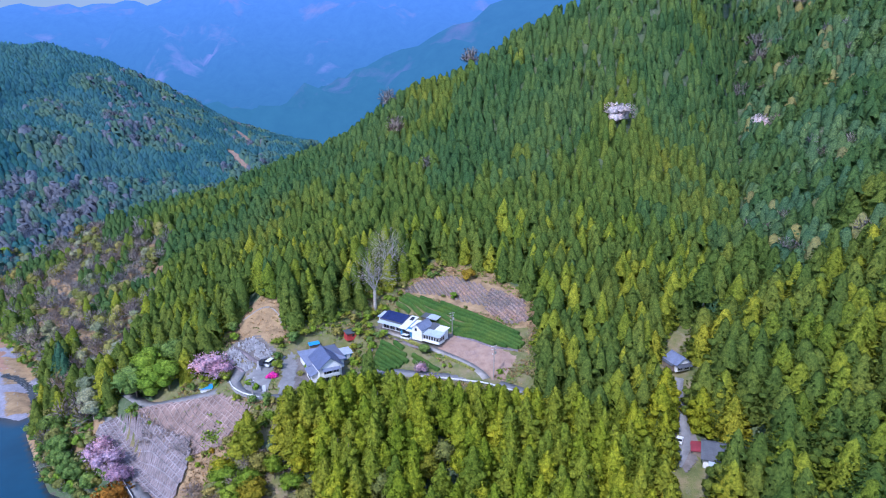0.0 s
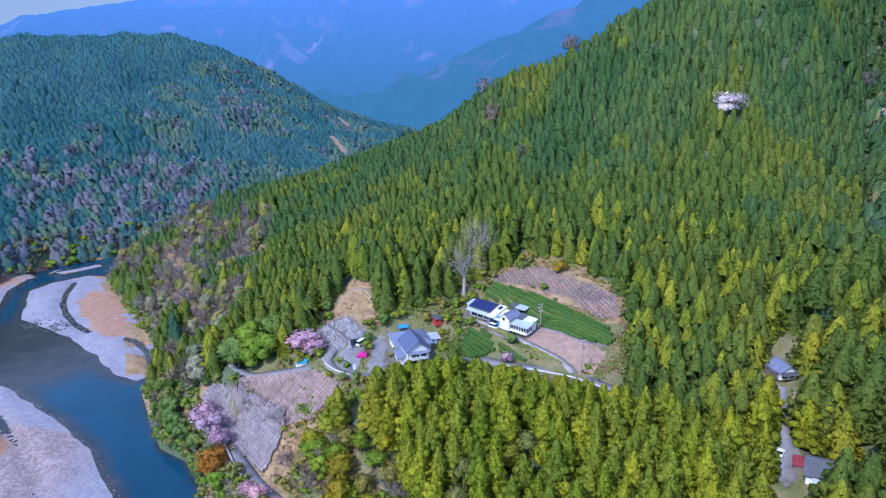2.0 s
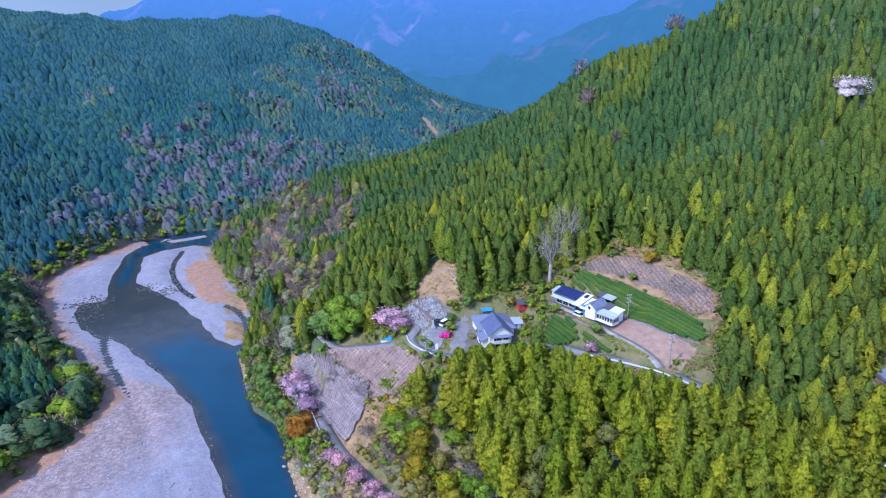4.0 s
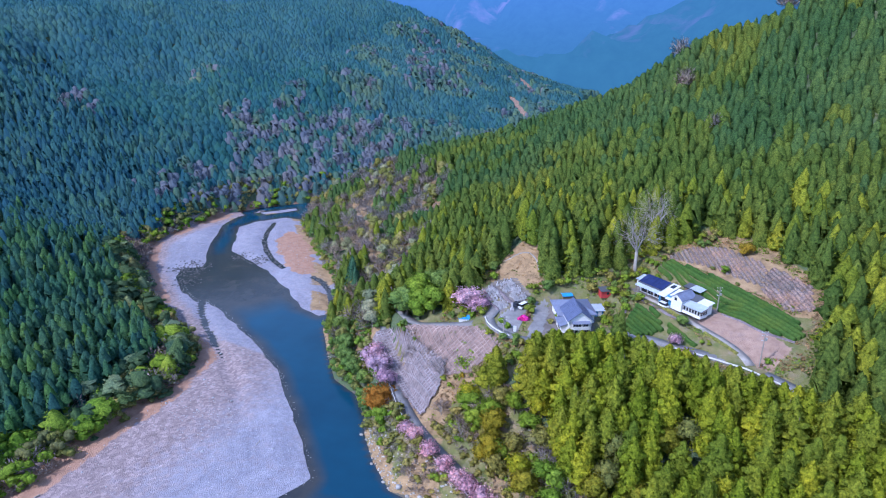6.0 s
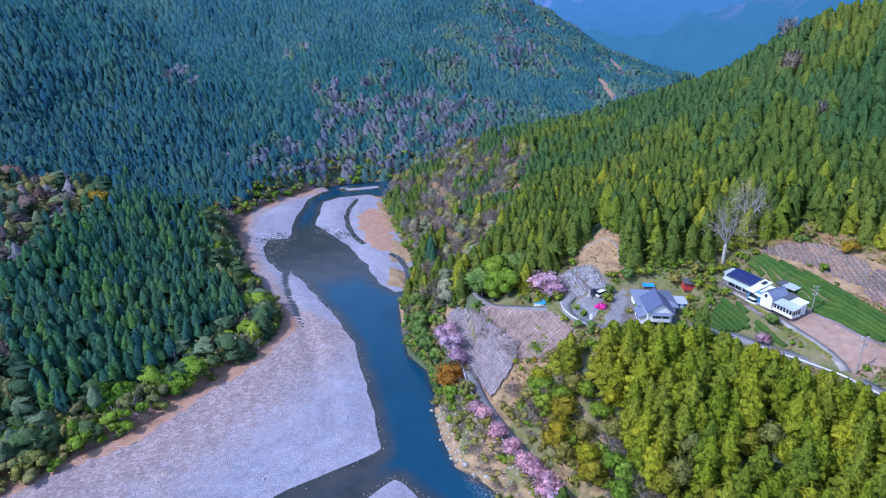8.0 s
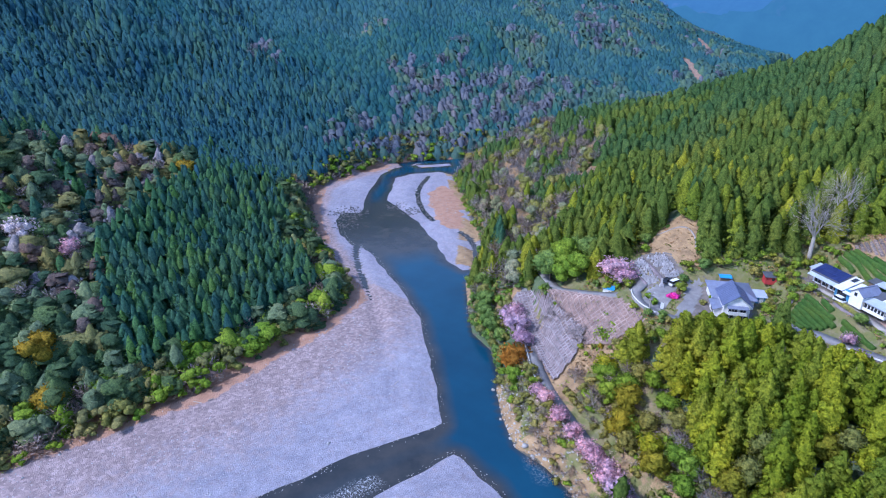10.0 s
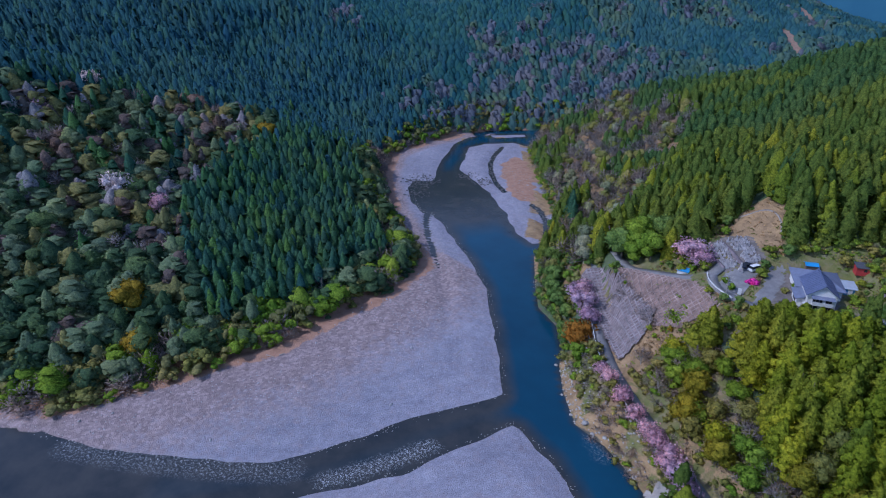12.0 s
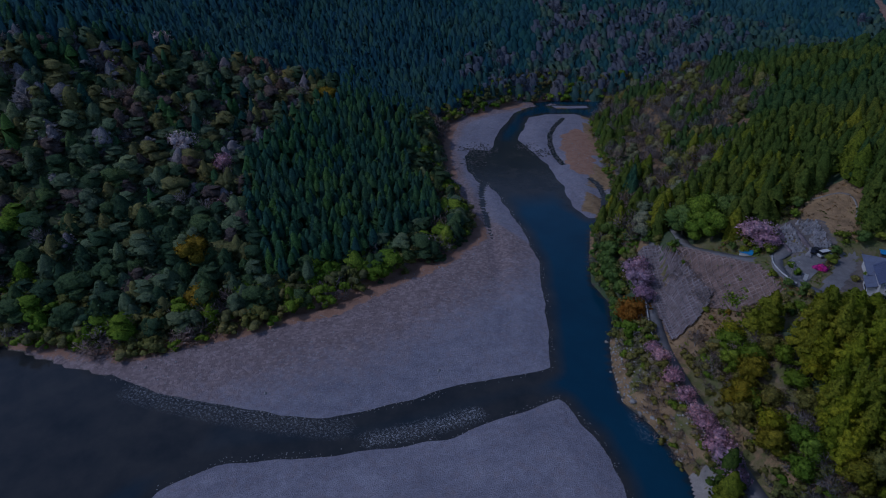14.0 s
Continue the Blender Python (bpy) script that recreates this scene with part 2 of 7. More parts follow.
GLASS = plain("window glass", (0.03, 0.035, 0.045), 0.08, vary=0.2)
STEEL = plain("galvanised steel", (0.5, 0.51, 0.52), 0.4, 0.7, vary=0.15)
GRAVE = plain("grey granite", (0.47, 0.45, 0.46), 0.5, vary=0.5, scale=2.5)
RUBBER = plain("black rubber", (0.02, 0.02, 0.02), 0.8, vary=0.1)
CAR_WHITE = plain("white car paint", (0.8, 0.8, 0.8), 0.25, vary=0.04)
CAR_DARK = plain("dark blue car paint", (0.03, 0.035, 0.06), 0.25, vary=0.05)
BOULDER = plain("pale river boulder", (0.42, 0.4, 0.37), 0.85, vary=0.4, scale=2, relief=0.08)
TEA = foliage("clipped tea leaves", (0.055, 0.118, 0.028), (0.075, 0.15, 0.034), (0.1, 0.182, 0.042), 0.15, crisp=0.4)
DRY_TEA = foliage("withered tea twigs", (0.16, 0.115, 0.11), (0.245, 0.185, 0.175), (0.33, 0.26, 0.245), 0.15, 0.05)
PATH = plain("grey-brown trodden gravel", (0.19, 0.165, 0.15), 0.95, vary=0.4, scale=2, relief=0.03)
LATTICE = plain("stained concrete beams", (0.3, 0.262, 0.272), 0.9, vary=0.6, scale=1.2, relief=0.02)
# ---------- the lie of the land ----------
# Bank lines, gravel bars and height lines are (x, y) or (x, y, z) in metres; the river's surface is z = 0.
RIGHT_BANK = [(-205, 440), (-240, 385), (-262, 350), (-250, 312), (-176, 240), (-152, 211), (-147, 193), (-131, 174), (-119, 161), (-107, 156),
              (-97, 146), (-92, 138), (-83, 128), (-72, 119), (-62, 118), (-54, 115), (-46, 111), (-30, 98), (0, 74), (40, 40), (80, 0), (130, -60), (180, -160)]
LEFT_BANK = [(-215, 470), (-258, 392), (-282, 352), (-300, 330), (-307, 310), (-307, 269), (-301, 239), (-271, 207), (-229, 179), (-192, 161),
             (-174, 151), (-167, 133), (-165, 100), (-163, 77), (-169, 57), (-172, 42), (-175, 26), (-181, 12), (-214, -14), (-245, -45), (-275, -95), (-300, -160)]
BAR_LEFT = [(-305, 312), (-298, 310), (-294, 288), (-273, 256), (-253, 232), (-249, 226), (-257, 219), (-250, 209), (-240, 202), (-219, 191), (-214, 193), (-198, 187), (-169, 173), (-142, 157),
            (-118, 136), (-95, 114), (-103, 92), (-109, 75), (-117, 51), (-133, 36), (-152, 20), (-181, 5), (-214, -14), (-190, 60), (-195, 160), (-320, 240)]
BAR_RIGHT = [(-268, 319), (-279, 303), (-281, 289), (-253, 252), (-246, 250), (-213, 236), (-190, 222), (-168, 206), (-155, 203), (-150, 211), (-172, 241), (-250, 320)]
BAR_LOW = [(-84, 106), (-72, 104), (-61, 100), (-52, 95), (-24, 72), (10, 30), (50, -20), (60, -60), (-60, -40), (-112, -6), (-121, 8), (-119, 24), (-104, 48), (-91, 73)]
BAR_FAR = [(-292, 322), (-285, 330), (-276, 341), (-272, 338), (-284, 319)]

# crest of the main hill, from the spur at the river upwards
MAIN_RIDGE = [(-256, 348, 3), (-245, 352, 14), (-226, 356, 26), (-196, 366, 38), (-145, 378, 49), (-103, 386, 65), (-68, 389, 77), (-46, 387, 88),
              (-17, 385, 114), (26, 384, 129), (66, 385, 153), (108, 392, 178), (150, 425, 215), (230, 520, 280)]
BEHIND_RIDGE = [(-180, 480, 6), (-110, 520, 12), (0, 640, 25), (140, 820, 80)]
SIDE_VALLEY = [(40, 78, 6), (58, 112, 17), (66, 140, 24), (74, 180, 33), (108, 240, 44), (133, 270, 50), (171, 361, 74), (220, 500, 142), (290, 640, 225)]
EAST_HILL = [(130, 60, 35), (190, 140, 75), (250, 250, 125), (320, 400, 200), (400, 580, 290)]
SHELF_EDGE = [(-112, 190, 19), (-98, 174, 23), (-88, 167, 25), (-78, 168.3, 27), (-67, 170, 28.6), (-60, 164, 29.6), (-48, 165, 30.5), (-30, 168, 30.5), (-8, 174, 31.5), (10, 168, 32), (26, 163, 32)]
GRAVEYARD_LINE = [(-72, 184, 33.5), (-54, 186, 33), (-36, 190, 32.5)]
TERRACE = [(-26, 205, 37), (0, 192, 36.6), (20, 178, 36)]
FIELD_TOP = [(-20, 226, 44), (-2, 236, 48), (16, 226, 48), (32, 204, 44)]
CUT_FOOT, CUT_TOP = [(-73, 197, 36.5), (-54, 195, 36)], [(-66, 216, 52), (-56, 214, 52)]
LOWER_ROAD = [(-106, 172, 8), (-95, 160, 9), (-84, 149, 9), (-73, 139, 9), (-62, 131, 9), (-51, 124, 9), (-40, 117, 9), (-24, 107, 9), (10, 84, 9)]
BROW, BROW_FOOT = [(-50, 148, 25), (-30, 150, 26), (0, 146, 25), (40, 132, 22)], [(-34, 124, 14), (0, 108, 14), (30, 92, 12)]
DARK_SPUR = [(-272, 198, 10), (-286, 172, 26), (-312, 148, 36), (-350, 125, 48), (-420, 95, 80)]
SPUR_GULLY = [(-318, 238, 5), (-362, 216, 22), (-425, 190, 48)]
WEST_CREST = [(-640, 60, 196), (-640, 250, 181), (-610, 440, 164), (-545, 520, 146), (-470, 600, 149), (-400, 655, 153), (-370, 670, 147), (-300, 715, 106), (-250, 755, 69), (-205, 790, 39), (-150, 830, 15)]
WEST_SPUR, WEST_FOOT = [(-240, 10, 22), (-300, 20, 52), (-420, 0, 110), (-560, -60, 180)], [(-290, -80, 12), (-420, -160, 90)]
NORTH_EDGE, EAST_EDGE = [(-700, 900, 40), (-300, 950, 25), (300, 950, 120)], [(200, -180, 30), (480, -150, 80), (500, 300, 260)]
HEIGHT_LINES = [MAIN_RIDGE, BEHIND_RIDGE, SIDE_VALLEY, EAST_HILL, SHELF_EDGE, GRAVEYARD_LINE, TERRACE, FIELD_TOP, CUT_FOOT, CUT_TOP, LOWER_ROAD, BROW,
                BROW_FOOT, DARK_SPUR, SPUR_GULLY, WEST_CREST, WEST_SPUR, WEST_FOOT, NORTH_EDGE, EAST_EDGE]
X0, Y0, X1, Y1, CELL = -720.0, -180.0, 500.0, 960.0, 5.0


def densify(line, step):
    """The points of a line at even steps, smoothed through its corners."""
    p = np.array(line, float)
    s = np.r_[0, np.cumsum(np.hypot(*np.diff(p[:, :2], axis=0).T))]
    n = max(2, int(s[-1] / step))
    u = np.linspace(0, s[-1], n + 1)
    return np.stack([np.interp(u, s, p[:, k]) for k in range(p.shape[1])], 1)


def inside(poly, x, y):
    """Whether points lie in a polygon."""
    hit = np.zeros(x.shape, bool)
    p = np.array(poly, float)[:, :2]
    for (xa, ya), (xb, yb) in zip(p, np.roll(p, -1, 0)):
        if ya != yb:
            hit ^= ((ya > y) != (yb > y)) & (x < (xb - xa) * (y - ya) / (yb - ya) + xa)
    return hit


def away(line, x, y, closed=False):
    """Distance of points from a line."""
    p = np.array(line, float)[:, :2]
    best = np.full(x.shape, 1e9)
    for a, b in zip(p if closed else p[:-1], np.roll(p, -1, 0) if closed else p[1:]):
        d = b - a
        t = np.clip(((x - a[0]) * d[0] + (y - a[1]) * d[1]) / max(d @ d, 1e-9), 0, 1)
        best = np.minimum(best, np.hypot(x - a[0] - t * d[0], y - a[1] - t * d[1]))
    return best


def ripple(x, y, size, seed):
    """Smooth waves without a period, about -1 to 1."""
    r = np.random.RandomState(seed)
    total = 0
    for k in range(7):
        a, ph, s = r.uniform(0, 6.28), r.uniform(0, 6.28), size * r.uniform(0.6, 1.7)
        total = total + np.sin((x * np.cos(a) + y * np.sin(a)) * 6.28 / s + ph)
    return total / 3.2


FLOOR = RIGHT_BANK + LEFT_BANK[::-1]


def relax():
    """Heights between the height lines, as a taut sheet over them."""
    nx, ny = int((X1 - X0) / CELL) + 1, int((Y1 - Y0) / CELL) + 1
    gx, gy = np.meshgrid(X0 + CELL * np.arange(nx), Y0 + CELL * np.arange(ny))
    fixed, z = np.zeros(gx.shape, bool), np.zeros(gx.shape)
    near, acc = np.zeros(gx.shape), np.zeros(gx.shape)
    for line in HEIGHT_LINES:
        for x, y, h in densify(line, 2.5):
            i, j = int(round((x - X0) / CELL)), int(round((y - Y0) / CELL))
            if 0 <= i < nx and 0 <= j < ny:
                z[j, i], fixed[j, i] = h, True
    floor = inside(FLOOR, gx, gy)
    z[floor], fixed = 0.6, fixed | floor
    pts = np.argwhere(fixed & ~floor)
    for j, i in pts[::3]:
        w = 1 / ((gx - gx[j, i]) ** 2 + (gy - gy[j, i]) ** 2 + 30) ** 1.5
        near, acc = near + w, acc + w * z[j, i]
    z = np.where(fixed, z, acc / near)
    keep = z.copy()
    for _ in range(900):
        p = np.pad(z, 1, mode="edge")
        z = np.where(fixed, keep, (p[:-2, 1:-1] + p[2:, 1:-1] + p[1:-1, :-2] + p[1:-1, 2:]) / 4)
    for _ in range(2):
        p = np.pad(z, 1, mode="edge")
        z = np.where(floor, z, 0.5 * z + (p[:-2, 1:-1] + p[2:, 1:-1] + p[1:-1, :-2] + p[1:-1, 2:]) / 8)
    return z


SHEET = relax()
# level pads under the buildings and yards: (x, y, radius, z)
PADS = [(-37, 184, 11, 31.3), (-47, 180, 9, 31.0), (-12, 200, 9, 37.0), (-22, 205, 8, 37.2), (-2, 194, 8, 36.8), (75, 182, 9, 33.5), (74, 146, 9, 24.0), (62, 143, 7, 23.6)]


def lay(x, y):
    """Height of the land without banks, pads and channels."""
    u, v = np.clip((x - X0) / CELL, 0, SHEET.shape[1] - 1.001), np.clip((y - Y0) / CELL, 0, SHEET.shape[0] - 1.001)
    i, j = u.astype(int), v.astype(int)
    u, v = u - i, v - j
    return (SHEET[j, i] * (1 - u) + SHEET[j, i + 1] * u) * (1 - v) + (SHEET[j + 1, i] * (1 - u) + SHEET[j + 1, i + 1] * u) * v


# road lines: half width and run
ROADS = {
    "riverside": (2.6, [(-118, 192), (-108, 180), (-97, 163), (-85, 148.5), (-74.5, 138.5), (-63, 130), (-51, 122.8), (-40, 116), (-24, 106), (0, 88)]),
    "slope top": (2.2, [(-118, 200), (-106, 186), (-91, 171), (-84.5, 169.6), (-78, 170), (-68, 170.6), (-64.5, 174), (-64.5, 180)]),
    "bend": (2.0, [(-64.6, 174), (-62.4, 169.3), (-57.5, 166.4), (-52, 165), (-46, 165.6), (-42, 164)]),
    "field road": (2.5, [(-26, 178), (-16, 177.5), (-7, 175.4), (2.5, 173.2), (10, 170.9), (14.4, 169.5), (21, 166.6), (34, 160), (48, 150), (60, 140)]),
    "farm lane": (1.6, [(-22, 200.5), (-13, 195.8), (-5, 188.6), (1.3, 183.5), (8.1, 178.2), (12, 174.6), (13.2, 171)]),
    "valley lane": (2.2, [(60, 140), (65, 146), (67, 155), (69, 166), (72, 173)]),
}


def eased(line, step=2.0):
    """A line's points at even steps with corners rounded, and the land's height along it, smoothed."""
    p = densify(line, step)
    for _ in range(5):
        p[1:-1] = (p[:-2] + 2 * p[1:-1] + p[2:]) / 4
    z = lay(p[:, 0], p[:, 1])
    for _ in range(8):
        z[1:-1] = (z[:-2] + 2 * z[1:-1] + z[2:]) / 4
    return p, z


def cut_in(z, x, y, half, p, pz):
    """Land with a level shelf along a road."""
    near, level = np.full(x.shape, 1e9), np.zeros(x.shape)
    box_ = (x > p[:, 0].min() - 9) & (x < p[:, 0].max() + 9) & (y > p[:, 1].min() - 9) & (y < p[:, 1].max() + 9)
    if not box_.any():
        return z
    xs, ys = x[box_], y[box_]
    n_, l_ = near[box_], level[box_]
    for k in range(len(p) - 1):
        d = p[k + 1] - p[k]
        t = np.clip(((xs - p[k, 0]) * d[0] + (ys - p[k, 1]) * d[1]) / (d @ d + 1e-9), 0, 1)
        far = np.hypot(xs - p[k, 0] - t * d[0], ys - p[k, 1] - t * d[1])
        l_ = np.where(far < n_, pz[k] + t * (pz[k + 1] - pz[k]), l_)
        n_ = np.minimum(n_, far)
    k = np.clip((n_ - half - 0.8) / 3.5, 0, 1)
    out = z.copy()
    out[box_] = l_ + (z[box_] - l_) * k * k * (3 - 2 * k)
    return out


EASED = {key: (half, *eased(line)) for key, (half, line) in ROADS.items()}


def ground_z(x, y):
    """Height of the ground."""
    x, y = np.asarray(x, float), np.asarray(y, float)
    z = lay(x, y)
    rough = np.clip((z - 55) / 60, 0, 1)
    z = z + rough * (3.5 * ripple(x, y, 70, 3) + 1.2 * ripple(x, y, 26, 4))
    folds = np.clip((z - 22) / 40, 0, 1) * np.clip((-230 - x) / 60, 0, 1) * np.clip((away(WEST_CREST, x, y) - 15) / 90, 0, 1) * np.clip((away(DARK_SPUR, x, y) - 20) / 40, 0, 1)
    z = z + folds * (7.0 * (1 - 2 * np.abs(ripple(x, y, 210, 6))) + 3.0 * ripple(x, y, 60, 7))
    for px, py, r, pz in PADS:
        k = np.clip((np.hypot(x - px, y - py) - r) / 5, 0, 1)
        z = pz + (z - pz) * k * k * (3 - 2 * k)
    for half, p, pz in EASED.values():
        z = cut_in(z, x, y, half, p, pz)
    floor = inside(FLOOR, x, y)
    shore = np.where(floor, 1, -1) * np.minimum(away(RIGHT_BANK, x, y), away(LEFT_BANK, x, y))
    bar = np.full(x.shape, -99.0)
    wx, wy = x + 0.4 * ripple(x, y, 13, 8) + 0.6 * ripple(x, y, 45, 10), y + 0.4 * ripple(x, y, 11, 9) + 0.6 * ripple(x, y, 38, 12)
    for poly in (BAR_LEFT, BAR_RIGHT, BAR_LOW, BAR_FAR):
        bar = np.maximum(bar, np.where(inside(poly, wx, wy), 1, -1) * away(poly, wx, wy, True))
    # thin side channel on the left bar
    channel = away([(-222, 198), (-204, 181.5), (-192, 172), (-176, 161.4), (-164, 153.6), (-150.9, 144), (-142.8, 137.2), (-135, 130)], x, y) + 0.35 * ripple(x, y, 9, 13)
    channel2 = np.minimum(away([(-266, 306), (-258, 290), (-249, 276), (-238, 264), (-225, 253), (-209, 243)], x, y), away([(-186, 239), (-177, 235), (-166, 226), (-157, 214)], x, y)) + 0.3 * ripple(x, y, 8, 14)
    bed = np.clip(0.14 * bar, -1.6, 1.1 + 0.1 * ripple(x, y, 30, 5))
    bed = np.where(away(LEFT_BANK, x, y) < 9, np.maximum(bed, np.where(bar > -3, 1.2 - 0.1 * np.abs(shore), bed)), bed)
    bed = np.minimum(bed, np.maximum(-0.3, -0.3 + 0.4 * (channel - 0.6)) + np.clip(np.hypot(x + 217, y - 194) - 45, 0, 60) * 0.012)
    bed = np.minimum(bed, np.maximum(-0.2, -0.2 + 0.3 * (channel2 - 1.0)))
    bed = np.where(bar < -1.5, np.maximum(bed, -0.55 * np.abs(shore)), bed)
    rise = np.clip(-0.55 * shore, 0, 2.5)
    return np.where(floor, bed, np.where(shore > -6, np.minimum(z + 1, np.maximum(rise, z - 3 + 0.5 * np.abs(shore))), z))
# ---------- mesh helpers ----------
def part(name, bm, material, parent=None, label=""):
    """A bmesh as one mesh object, under a thing or a part."""
    me = bpy.data.meshes.new(name)
    bm.to_mesh(me)
    bm.free()
    me.materials.append(material)
    ob = new(name, me)
    ob.parent = parent
    return tagged(ob, label)


def sheet_mesh(name, verts, faces, material, layers=(), smooth=False, faced=None):
    """A mesh from arrays of points and of triangles or quads, with named values at its points."""
    me = bpy.data.meshes.new(name)
    verts, faces = np.asarray(verts, np.float32), np.asarray(faces, np.int32)
    k = faces.shape[1]
    me.vertices.add(len(verts))
    me.vertices.foreach_set("co", verts.ravel())
    me.loops.add(faces.size)
    me.loops.foreach_set("vertex_index", faces.ravel())
    me.polygons.add(len(faces))
    me.polygons.foreach_set("loop_start", np.arange(0, faces.size, k, dtype=np.int32))
    me.polygons.foreach_set("loop_total", np.full(len(faces), k, np.int32))
    if smooth:
        me.polygons.foreach_set("use_smooth", np.ones(len(faces), bool))
    for key, values in dict(layers).items():
        me.attributes.new(key, "FLOAT", "POINT").data.foreach_set("value", np.asarray(values, np.float32))
    me.update(calc_edges=True)
    if faced is not None:
        me.polygons.foreach_set("use_smooth", np.ones(len(faces), bool))
        me.attributes.new("custom_normal", "FLOAT_VECTOR", "POINT").data.foreach_set("vector", np.asarray(faced, np.float32).ravel())
    me.materials.append(material)
    return me


def grid_faces(nx, ny):
    i, j = np.meshgrid(np.arange(nx - 1), np.arange(ny - 1))
    a = (j * nx + i).ravel()
    return np.stack([a, a + 1, a + nx + 1, a + nx], 1)


def soft(d, width):
    """1 inside (d > 0), falling to 0 over the width outside."""
    return np.clip(1 + d / width, 0, 1)


def signed(poly, x, y):
    return np.where(inside(poly, x, y), 1, -1) * away(poly, x, y, True)


# ---------- ground: one sheet to the horizon ----------
SHELF = [(-98, 160), (-96, 172), (-84, 172), (-79, 184), (-74, 197), (-71, 205), (-65, 209.5), (-59, 207), (-55, 199), (-50, 199), (-40, 204), (-31, 211), (-27, 222), (-18, 224),
         (-3, 240), (16, 232), (33, 207), (31, 192), (28, 168), (22, 160), (8, 164), (-8, 169), (-20, 172), (-28, 168), (-44, 163), (-50, 152), (-60, 146), (-72, 141), (-84, 147)]
WALL_AREA = [(-108, 172), (-98, 158), (-84, 148.5), (-75, 141), (-62, 147), (-56, 160), (-64, 165), (-80, 165), (-93, 161.5)]
CUT = [(-74, 194), (-71, 205), (-65, 210), (-58.5, 207.5), (-54, 194)]
BANK_STRIP = [(-96, 142), (-84, 148), (-72, 137), (-50, 121), (-38, 114), (-46, 110), (-62, 117), (-72, 118), (-83, 127)]
SIDE_CLEAR = [(55, 128), (63, 124), (70, 133), (80, 137), (80, 147), (71, 149), (68.4, 153), (70.6, 165), (74, 172), (80, 176), (82, 186), (95, 195), (102, 206), (88, 207), (74, 196), (69.5, 184), (66.6, 164), (63.5, 154), (58, 147)]
BARE_STRIPS = [[(-223, 675), (-197, 639), (-176, 626)], [(-204, 598), (-184, 573)]]
WITHERED = [(-17, 221), (-9, 230), (-3, 239), (16, 231), (32, 207), (30.5, 196), (22, 196), (14, 203), (7, 209), (0, 214)]
MIXED_SPUR = [(-270, 330), (-240, 352), (-200, 372), (-150, 330), (-122, 250), (-118, 215), (-112, 186), (-108, 172), (-140, 175), (-160, 205), (-185, 240)]
REEDS = [(-239, 277), (-245, 293), (-238, 295), (-202, 261), (-189, 244), (-192, 238), (-205, 245), (-222, 258)]


def stretched(a, b, fine, step, reach):
    """Even steps from a to b, coarser outside, growing to the horizon."""
    lo, hi = fine
    mid = np.r_[np.arange(a, lo, step), np.arange(lo, hi, 2.0), np.arange(hi, b, step)]
    grow = np.cumsum(step * 1.35 ** np.arange(1, 25))
    grow = grow[grow < reach]
    return np.r_[(a - grow)[::-1], mid, b + grow]


gx1, gy1 = stretched(-700, 470, (-320, 60), 6.0, 3900), stretched(-160, 920, (-20, 360), 6.0, 3900)
GX, GY = np.meshgrid(gx1, gy1)
GZ = ground_z(GX, GY)
x, y = GX.ravel(), GY.ravel()
floor_depth = signed(FLOOR, x, y)
bars_at = np.maximum.reduce([signed(p, x, y) for p in (BAR_LEFT, BAR_RIGHT, BAR_LOW, BAR_FAR)])
cover = {
    "gravel": soft(floor_depth, 3.0) * np.clip((bars_at + 7) / 3, 0, 1),
    "sand": np.where(floor_depth > -6, soft(6.0 - away(LEFT_BANK, x, y), np.where(y > 165, 6.0, 38.0)), 0) * 0.8 * (bars_at > -6),
    "grass": np.maximum.reduce([soft(signed(SHELF, x, y), 3), soft(signed(SIDE_CLEAR, x, y), 3), soft(signed(BANK_STRIP, x, y), 2), soft(16 - away(LOWER_ROAD, x, y), 6) * (x > -92) * (x < 30)]),
    "dry": np.maximum.reduce([soft(signed(CUT, x, y), 2.5), soft(signed(WITHERED, x, y), 2), 0.75 * soft(signed(WALL_AREA, x, y), 2), (0.3 + 0.3 * ripple(x, y, 17, 19)) * soft(signed(BANK_STRIP, x, y), 3), (0.4 + 0.35 * ripple(x, y, 13, 20)) * soft(14 - away(LOWER_ROAD, x, y), 8) * (x > -92) * (x < 30), 0.8 * soft(signed(MIXED_SPUR, x, y), 4) * (ripple(x, y, 30, 16) > -0.5), soft(1.5 - away([(-296, 301), (-280, 322)], x, y), 3)]),
    "rim": np.maximum(0.9 * soft(signed(REEDS, x + 2 * ripple(x, y, 16, 17), y + 2 * ripple(x, y, 14, 18)), 2), 0.95 * soft(3.6 - away(LEFT_BANK, x, y), 5.0) * (floor_depth > -4) * np.clip(0.75 + 0.5 * ripple(x, y, 40, 15), 0, 1)),
    "shore": np.clip(bars_at, -5, 60),
    "earth": np.maximum.reduce([soft(signed([(-4, 190), (6, 181), (17, 171), (22, 180), (3, 197)], x, y), 2)] + [soft(4 - away(line, x, y), 4) for line in BARE_STRIPS]),
    "wet": np.where(floor_depth > 0, np.clip((0.05 - GZ.ravel()) / 0.3, 0, 1), 0),
}
ground = tagged(new("ground", sheet_mesh("ground", np.stack([x, y, GZ.ravel()], 1), grid_faces(len(gx1), len(gy1)), GROUND, cover, True)),
                "wooded valley ground with a pale gravel river bed", "ground", kind="structure")

# ---------- river ----------
wx1, wy1 = np.arange(-330, 190, 2.5), np.arange(-165, 450, 2.5)
WX, WY = np.meshgrid(wx1, wy1)
BED = ground_z(WX, WY)
quads = grid_faces(len(wx1), len(wy1))
wet_in = (signed(FLOOR, WX, WY) > -7).ravel()
